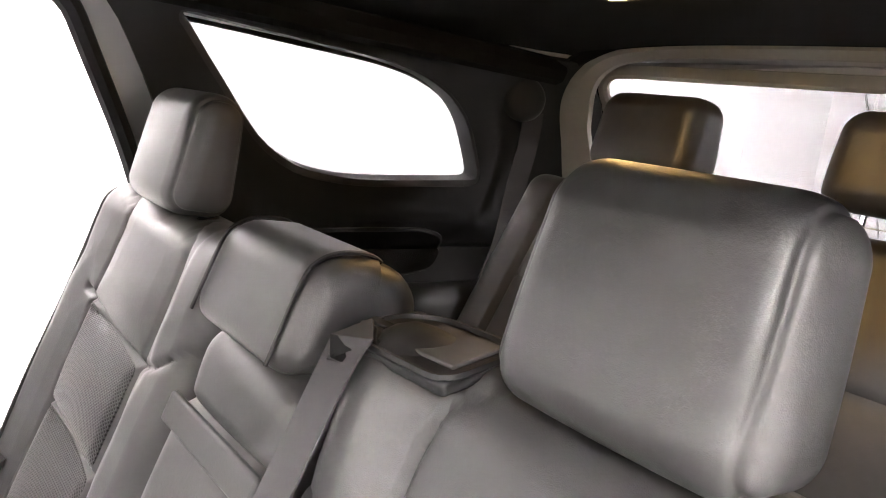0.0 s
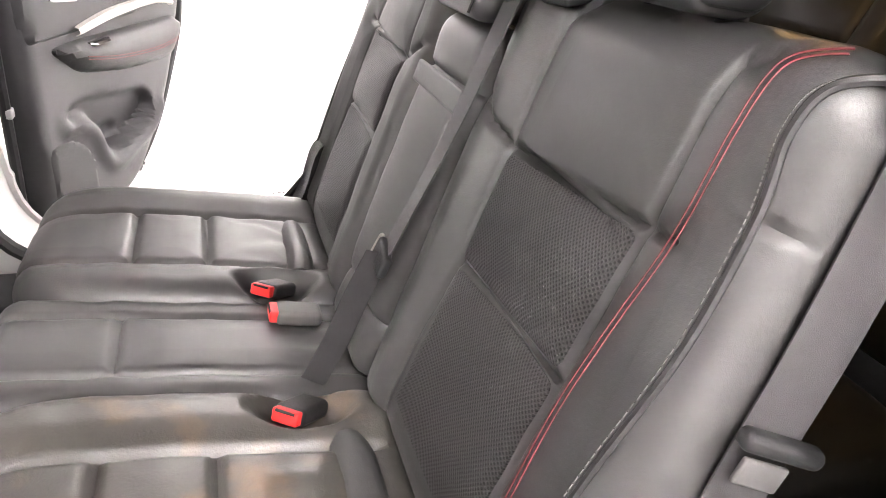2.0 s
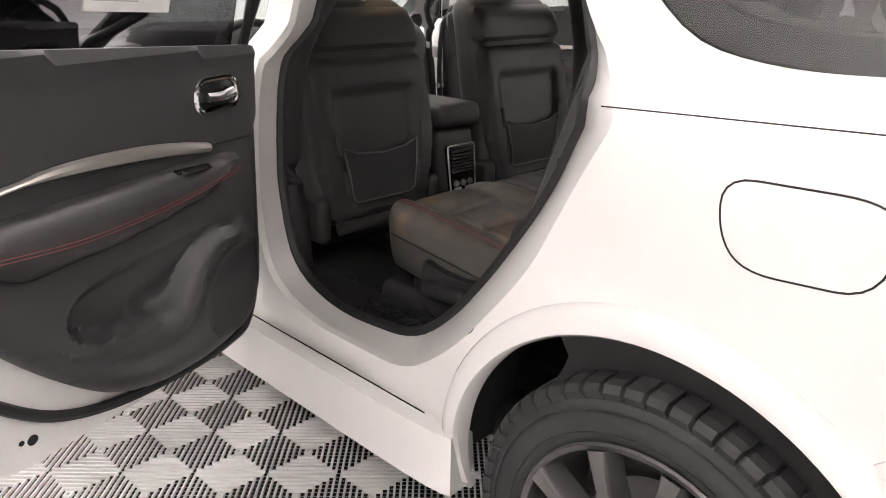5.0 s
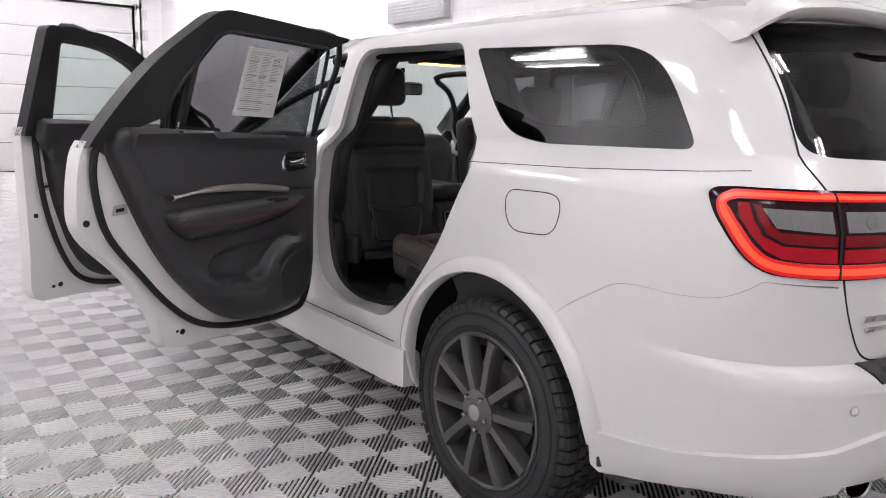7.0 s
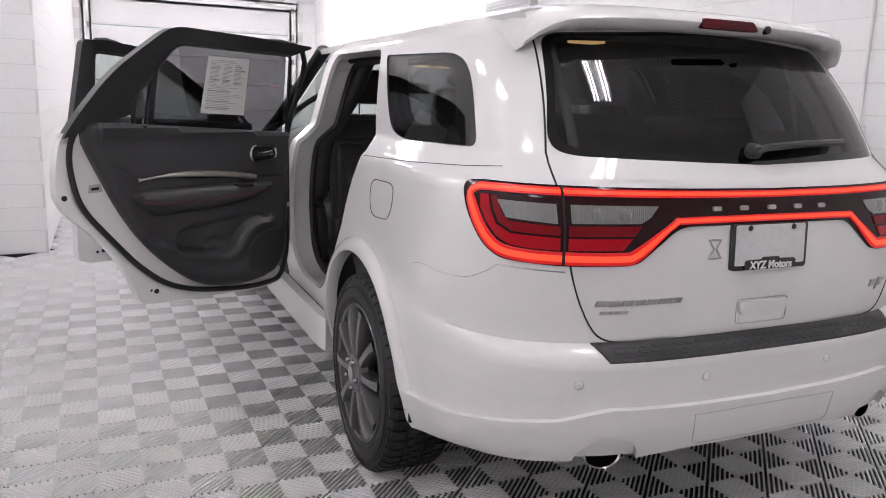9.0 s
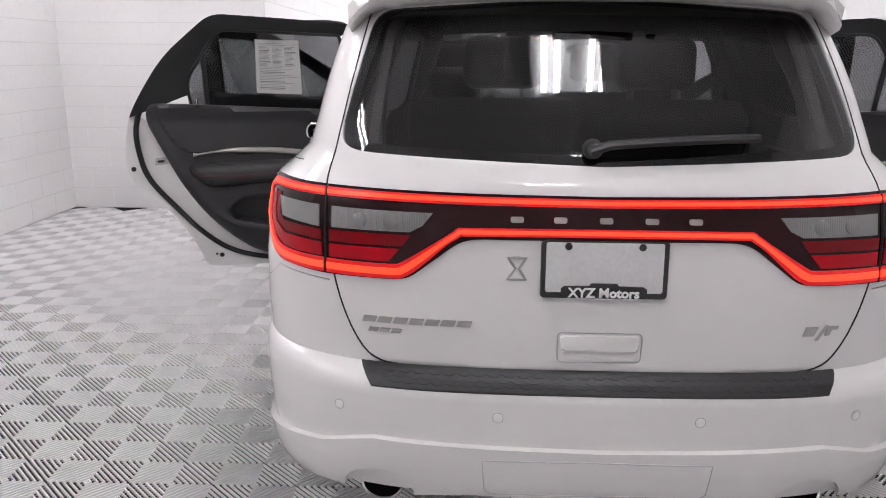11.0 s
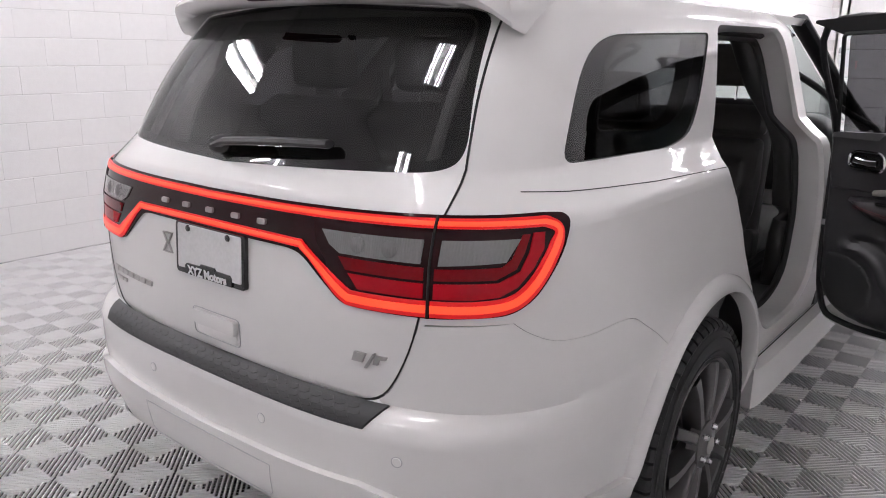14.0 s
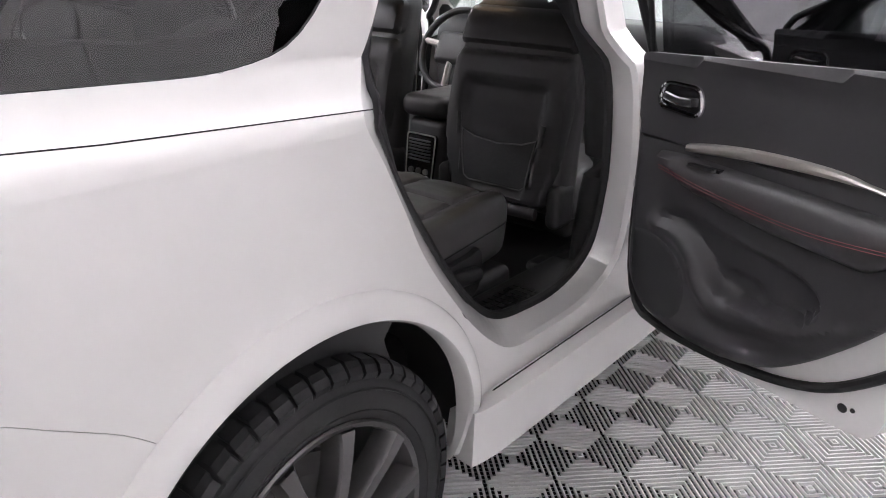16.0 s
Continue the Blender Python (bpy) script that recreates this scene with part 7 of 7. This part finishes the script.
for x, y, z, rot, up in ((0.172, 0.688, 0.760, 0.9, 0.35), (0.076, 0.672, 0.766, 0.0, 0.15), (-0.184, 0.684, 0.756, 0.9, 0.35)):
    bk = thing("belt_buckle", "black belt buckle with red release button", "belt buckle", "belt buckles")
    m = Matrix.Translation((x, y, z)) @ Matrix.Rotation(rot, 4, "Z") @ Matrix.Rotation(up, 4, "X")
    part("housing", mesh_of(*moved(soft_box(0.048, 0.075, 0.026, 0.009, (2, 3, 1)), m @ Matrix.Translation((0, -0.028, 0)))), PLASTIC if rot else PLASTIC_GREY, bk)
    part("button", mesh_of(*moved(soft_box(0.040, 0.016, 0.020, 0.004, (2, 1, 1)), m @ Matrix.Translation((0, 0.012, 0.001)))), RED, bk, "red release button")
    part("slot", mesh_of(*moved(soft_box(0.030, 0.004, 0.004, 0.0015, (1, 1, 1)), m @ Matrix.Translation((0, 0.019, 0.008)))), GAP, bk)
# outer belts
for side in (-1, 1):
    ob = thing("seat_belt", "black outer seat belt hanging beside the seat", "seat belt")
    pts = [(side * 0.650, 0.262, 1.46), (side * 0.664, 0.305, 1.30), (side * 0.668, 0.350, 1.14), (side * 0.668, 0.385, 1.03), (side * 0.672, 0.44, 0.88), (side * 0.685, 0.55, 0.66), (side * 0.69, 0.60, 0.57)]
    part("webbing", mesh_of(*sweep(smooth_path(pts, 6), wb, False, Vector((side, 0.30, 0)))), BELT, ob)
    m = Matrix.Translation((side * 0.680, 0.378, 1.045)) @ Matrix.Rotation(side * 0.2, 4, "Z") @ Matrix.Rotation(0.33, 4, "X")
    part("tongue", mesh_of(*moved(soft_box(0.020, 0.072, 0.018, 0.0085, (1, 4, 1)), m)), PLASTIC, ob, "black belt tongue")
    part("tongue_blade", mesh_of(*moved(soft_box(0.006, 0.040, 0.024, 0.0028, (1, 2, 1)), m @ Matrix.Translation((side * 0.002, 0.004, -0.026)))), PLASTIC_GREY, ob, "grey tongue blade")

# belts of the third row, hanging from the rear pillars
for side in (-1, 1):
    ob = thing("seat_belt", "black third-row seat belt hanging from the pillar", "seat belt")
    pts = [(side * 0.612, -0.520, 1.525), (side * 0.630, -0.535, 1.45), (side * 0.655, -0.540, 1.34), (side * 0.655, -0.52, 1.20), (side * 0.63, -0.44, 1.05), (side * 0.60, -0.36, 0.92)]
    part("webbing", mesh_of(*sweep(smooth_path(pts, 6), wb, False, Vector((side, -0.5, 0)))), BELT, ob)

# third row
for x in (-0.255, 0.255):
    s3 = thing("third_row_seat", "black leather third-row seat with headrest", "car seat", "third row seats")
    B3 = Matrix.Translation((x, -0.140, 0.835)) @ Matrix.Rotation(0.47, 4, "X")
    sg = 1 if x > 0 else -1
    sm = poly_seams([(-sg * 0.170, -0.33), (-sg * 0.170, 0.33)], [(sg * 0.15, -0.33), (sg * 0.15, 0.33)], [(-sg * 0.170, 0.095), (sg * 0.15, 0.095)], [(-sg * 0.170, -0.09), (sg * 0.15, -0.09)])
    part("backrest", mesh_of(*moved(upholstery(0.50, 0.12, 0.66, 0.040, (60, 3, 60), sm, 1, None, 0.008, 0.006, 0.006, None, 0.001, 7), B3 @ Matrix.Translation((0, -0.06, 0.32))), 50), LEATHER, s3)
    h3 = part("headrest", mesh_of(*moved(headrest(0.225, 0.095, 0.150, False), B3 @ Matrix.Translation((-0.030 * sg, 0.020, 0.745)) @ Matrix.Rotation(-0.40, 4, "X")), 50), LEATHER, s3)
    for dx in (-0.09, 0.03):
        part("headrest_post", mesh_of(*tube([B3 @ Vector((sg * dx, -0.05, 0.58)), B3 @ Vector((sg * dx, 0.0, 0.70))], 0.006, 8)), CHROME, h3)
    part("cushion", mesh_of(*moved(upholstery(0.49, 0.42, 0.14, 0.045, (20, 20, 3), poly_seams([(-0.15, -0.2), (-0.15, 0.2)], [(0.15, -0.2), (0.15, 0.2)]), 2), Matrix.Translation((x, 0.07, 0.72))), 50), LEATHER, s3)


# front seats seen from behind
DISH = rounded([(-0.118, 0.0), (0.118, 0.0), (0.160, 0.14), (0.185, 0.30), (0.180, 0.40), (-0.180, 0.40), (-0.185, 0.30), (-0.160, 0.14)], 0.03)


def front_seat(cx, label):
    st = thing("front_seat", label, "car seat", "front seats")
    Bf = Matrix.Translation((cx, 1.312, 0.70)) @ Matrix.Rotation(-0.02, 4, "X")

    def bend(p):
        k = p.z / 0.62 + 0.5
        q = p.copy()
        q.x *= 1.0 - 0.10 * max(0, k - 0.65) / 0.35
        q.y += 0.10 * k ** 2
        return q

    pc = upholstery(0.50, 0.14, 0.64, 0.055, (12, 4, 14), [], 1, None, 0, 1, 0, bend)
    back = part("backrest", mesh_of(*moved(pc, Bf @ Matrix.Translation((0, 0.085, 0.33)))), LEATHER_SIDE, st, "black leather front backrest")
    # hard back panel with raised side rails, hooked arms and a mesh pocket between them
    fy = lambda z: 0.004 + 0.10 * ((z) / 0.62) ** 2
    Q = lambda u, z, dd: Bf @ Vector((u, fy(z) - dd, z))

    def dish(u, z):
        """The panel's middle lies deeper than its rim."""
        e = line_dist(u, z, DISH, True)
        return -0.022 * ease(e / 0.035) if inside(DISH, np.array([u]), np.array([z]))[0] else 0.0

    panel_o = rounded([(-0.190, -0.02), (0.190, -0.02), (0.235, 0.14), (0.245, 0.30), (0.235, 0.485), (-0.235, 0.485), (-0.245, 0.30), (-0.235, 0.14)], 0.04)
    pn = part("back_panel", mesh_of(*soft_pad(panel_o, Q, 0.016, -0.04, 0.0, 0.014, 0.03, dish)), LEATHER_SIDE, st, "grained plastic seat back panel")
    for side in (-1, 1):
        arm = [(side * 0.176, 0.205), (side * 0.156, 0.205), (side * 0.118, 0.040), (side * 0.160, 0.040)]
        part("pocket_arm", mesh_of(*soft_pad(rounded(arm, 0.008), Q, 0.022, -0.004, 0.0, 0.02, 0.010)), PLASTIC, pn)
        hk = smooth_path([(side * 0.166, 0.195, 0), (side * 0.170, 0.235, 0), (side * 0.174, 0.268, 0)], 5)
        part("bag_hook", mesh_of(*sweep([Q(p.x, p.y, 0.018) for p in hk], ring(0.009, 8, 1.1, 0.9), False, Vector((0, -1, 0)))), PLASTIC, pn)
    net = [(-0.152, 0.215), (-0.10, 0.196), (0.0, 0.187), (0.10, 0.196), (0.152, 0.215), (0.128, 0.055), (0.110, 0.042), (-0.110, 0.042), (-0.128, 0.055)]
    part("net_pocket", mesh_of(*prism(net, lambda u, z, dd: Q(u, z, dd + 0.010 * max(0, math.sin(3.14 * min(1, z / 0.25)))), 0.010, 0.002, 0.02)), NET, pn, "black mesh pocket")
    rimp = [Q(u, z, 0.014 + 0.008 * max(0, math.sin(3.14 * min(1, z / 0.25)))) for u, z in dense(net, 0.02)]
    part("pocket_piping", mesh_of(*tube(rimp, 0.0026, 6, True, Vector((0, -1, 0)))), PLASTIC_GREY, pn)
    part("bottom_flap", mesh_of(*sweep([Q(u, -0.035, 0.004 - 0.1 * u * u) for u in np.linspace(-0.18, 0.17, 9)], ring(0.022, 10, 0.7, 1.0), False, Vector((0, 0, 1)))), LEATHER_SIDE, st, "soft flap below the seat back panel")
    part("upper_back", mesh_of(*soft_pad(rounded([(-0.240, 0.494), (0.240, 0.494), (0.222, 0.625), (-0.222, 0.625)], 0.03), Q, 0.016, -0.04, 0.004, 0.02, 0.035)), LEATHER_SIDE, st)
    hr = part("headrest", mesh_of(*moved(headrest(0.27, 0.11, 0.19, False), Bf @ Matrix.Translation((0, 0.17, 0.80)))), LEATHER, st, "black leather headrest")
    for dx in (-0.065, 0.065):
        part("headrest_post", mesh_of(*tube([Bf @ Vector((dx, 0.15, 0.62)), Bf @ Vector((dx, 0.165, 0.74))], 0.0065, 8)), CHROME, hr, "chrome headrest post")
    part("cushion", mesh_of(*moved(soft_box(0.50, 0.52, 0.17, 0.05, (6, 6, 3)), Matrix.Translation((cx, 1.70, 0.70)))), LEATHER, st)
    part("seat_base", mesh_of(*box(cx - 0.20, cx + 0.20, 1.50, 1.90, 0.53, 0.64, 0.03)), PLASTIC, st)
    for side in (-1, 1):
        part("hinge_cover", mesh_of(*moved(soft_box(0.055, 0.12, 0.15, 0.027, (1, 3, 3)), Matrix.Translation((cx + side * 0.232, 1.365, 0.70)))), PLASTIC, st, "black recliner cover")
        part("seat_rail", mesh_of(*box(cx + side * 0.19 - 0.02, cx + side * 0.19 + 0.02, 1.30, 1.95, 0.455, 0.50, 0.008)), PLASTIC, st, "black seat rail cover")
    return st


NET = mat("black_mesh", (0.022, 0.022, 0.023), 0.7, var=0.3, var_scale=120, bump=1.0, bump_scale=600)
front_seat(-0.395, "black front seat seen from behind with mesh pocket")
front_seat(0.365, "black front passenger seat seen from behind with mesh pocket")

# centre console
con = thing("centre_console", "black centre console with rear air vents and padded lid", "console")
part("console_body", mesh_of(*soft_box(0.19, 0.75, 0.42, 0.03, (3, 6, 6), lambda p, n: Vector((p.x * (1 - 0.06 * (p.z / 0.42 + 0.5)), p.y + (0.05 * (p.z / 0.42) if p.y < 0 else 0), p.z)))), PLASTIC, con).location = (0, 1.72, 0.70)
part("lid", mesh_of(*soft_box(0.205, 0.40, 0.085, 0.036, (5, 8, 2))), LEATHER_SIDE, con, "padded black leather console lid").location = (0, 1.535, 0.955)
vp = lambda u, v, dd: Vector((u, 1.348 - dd + 0.10 * (v - 0.75), v))
vb = part("vent_panel", mesh_of(*outline_prism(rounded([(-0.062, 0.672), (0.062, 0.672), (0.068, 0.852), (-0.068, 0.852)], 0.014), vp, 0.012, -0.02, 0.003)), BLACK_GLOSS, con, "gloss black rear vent panel")
part("vent_rim", mesh_of(*tube([vp(u, v, 0.012) for u, v in dense(rounded([(-0.062, 0.672), (0.062, 0.672), (0.068, 0.852), (-0.068, 0.852)], 0.014), 0.02)], 0.003, 6, True, Vector((0, -1, 0)))), SATIN, vb)
for k in range(7):
    part("vent_slat", mesh_of(*box(-0.052, 0.052, 1.325, 1.340, 0.755 + k * 0.0125, 0.760 + k * 0.0125, 0.002)), PLASTIC, vb)
for k in range(3):
    v, f = lathe([(0.0, 0.010), (0.010, 0.009), (0.012, 0.0)], 14)
    part("control_knob", mesh_of(*moved((v, f), Matrix.Translation((-0.035 + 0.035 * k, 1.332, 0.715)) @ Matrix.Rotation(radians(-90), 4, "Z"))), PLASTIC_GREY, vb)
for k in range(2):
    part("socket", mesh_of(*box(-0.045 + 0.055 * k, -0.010 + 0.055 * k, 1.326, 1.334, 0.682, 0.700, 0.003)), STEEL, vb)
part("foot_vent", mesh_of(*soft_box(0.16, 0.06, 0.05, 0.02, (3, 2, 2))), PLASTIC, con).location = (-0.02, 1.33, 0.53)

# dashboard and steering wheel
dash = thing("dashboard", "black dashboard under the windscreen", "dashboard")
part("dash_body", mesh_of(*soft_box(1.34, 0.5, 0.42, 0.12, (8, 4, 4))), PLASTIC, dash).location = (0, 2.42, 1.02)
stw = thing("steering_wheel", "black steering wheel with silver spokes", "steering wheel")
m = Matrix.Translation((-0.38, 2.02, 1.08)) @ Matrix.Rotation(radians(65), 4, "X")
part("wheel_rim", mesh_of(*moved(tube([(0.185 * math.cos(a), 0.185 * math.sin(a), 0) for a in np.linspace(0, 2 * math.pi, 41)[:-1]], 0.016, 10, True), m)), LEATHER_SIDE, stw)
part("hub_pad", mesh_of(*moved(soft_box(0.19, 0.15, 0.06, 0.025, (3, 3, 2)), m)), LEATHER_SIDE, stw)
for a in (0.15, math.pi - 0.15, -math.pi / 2):
    part("spoke", mesh_of(*moved(tube([(0.06 * math.cos(a), 0.06 * math.sin(a), 0.01), (0.18 * math.cos(a), 0.18 * math.sin(a), 0)], 0.015, 8), m)), SATIN, stw, "satin silver spoke")
part("column", mesh_of(*tube([(-0.38, 2.05, 1.07), (-0.38, 2.35, 0.97)], 0.05, 12)), PLASTIC, stw)

rvm = thing("rear_view_mirror", "black rear-view mirror behind the windscreen", "mirror")
part("mirror_housing", mesh_of(*soft_box(0.25, 0.045, 0.075, 0.02, (5, 2, 3))), BLACK_GLOSS, rvm).location = (0.0, 1.86, 1.505)
part("mirror_glass", mesh_of(*soft_box(0.232, 0.006, 0.06, 0.0028, (1, 1, 1))), CHROME, rvm).location = (0.0, 1.836, 1.505)
part("mirror_stalk", mesh_of(*tube([(0, 1.875, 1.53), (0, 1.87, 1.62)], 0.012, 8, up=Vector((0, 1, 0)))), BLACK_GLOSS, rvm)

# floor mats
for side in (-1, 1):
    matt = thing("floor_mat", "black carpet floor mat in the footwell", "floor mat", "floor mats")
    x0, x1 = (side * 0.66, side * 0.13)
    x0, x1 = min(x0, x1), max(x0, x1)
    part("sheet", mesh_of(*box(x0, x1, 1.00, 1.38, 0.458, 0.468, 0.004)), CARPET, matt)
sill_mat = []
for i in range(11):
    for j in range(6):
        x, y = -0.800 + 0.026 * j, 0.76 + 0.026 * i
        if (x + 0.72) ** 2 / 0.0090 + (y - 0.90) ** 2 / 0.024 < 1.25:
            sill_mat.append(plain_box(x, x + 0.019, y, y + 0.019, 0.5355, 0.540))
part("step_tread", mesh_of(*join(*sill_mat), 0), RUBBER, car, "ribbed entry step tread")
part("step_tread", mesh_of(*mirrored(join(*sill_mat)), 0), RUBBER, car, "ribbed entry step tread")
two("seat_riser", moved(soft_box(0.22, 0.20, 0.13, 0.03, (3, 3, 2), lambda p, n: Vector((p.x, p.y * (1 - 0.9 * p.z), p.z))), Matrix.Translation((0.50, 0.985, 0.515))), PLASTIC, "moulded black plastic seat riser")
for side in (-1, 1):
    for x, y in ((0.55, 1.40), (0.24, 1.42)):
        part("rail_cover", mesh_of(*moved(soft_box(0.07, 0.10, 0.045, 0.020, (2, 3, 1)), Matrix.Translation((side * x, y - 0.05, 0.478)))), PLASTIC, car, "black seat rail end cover")
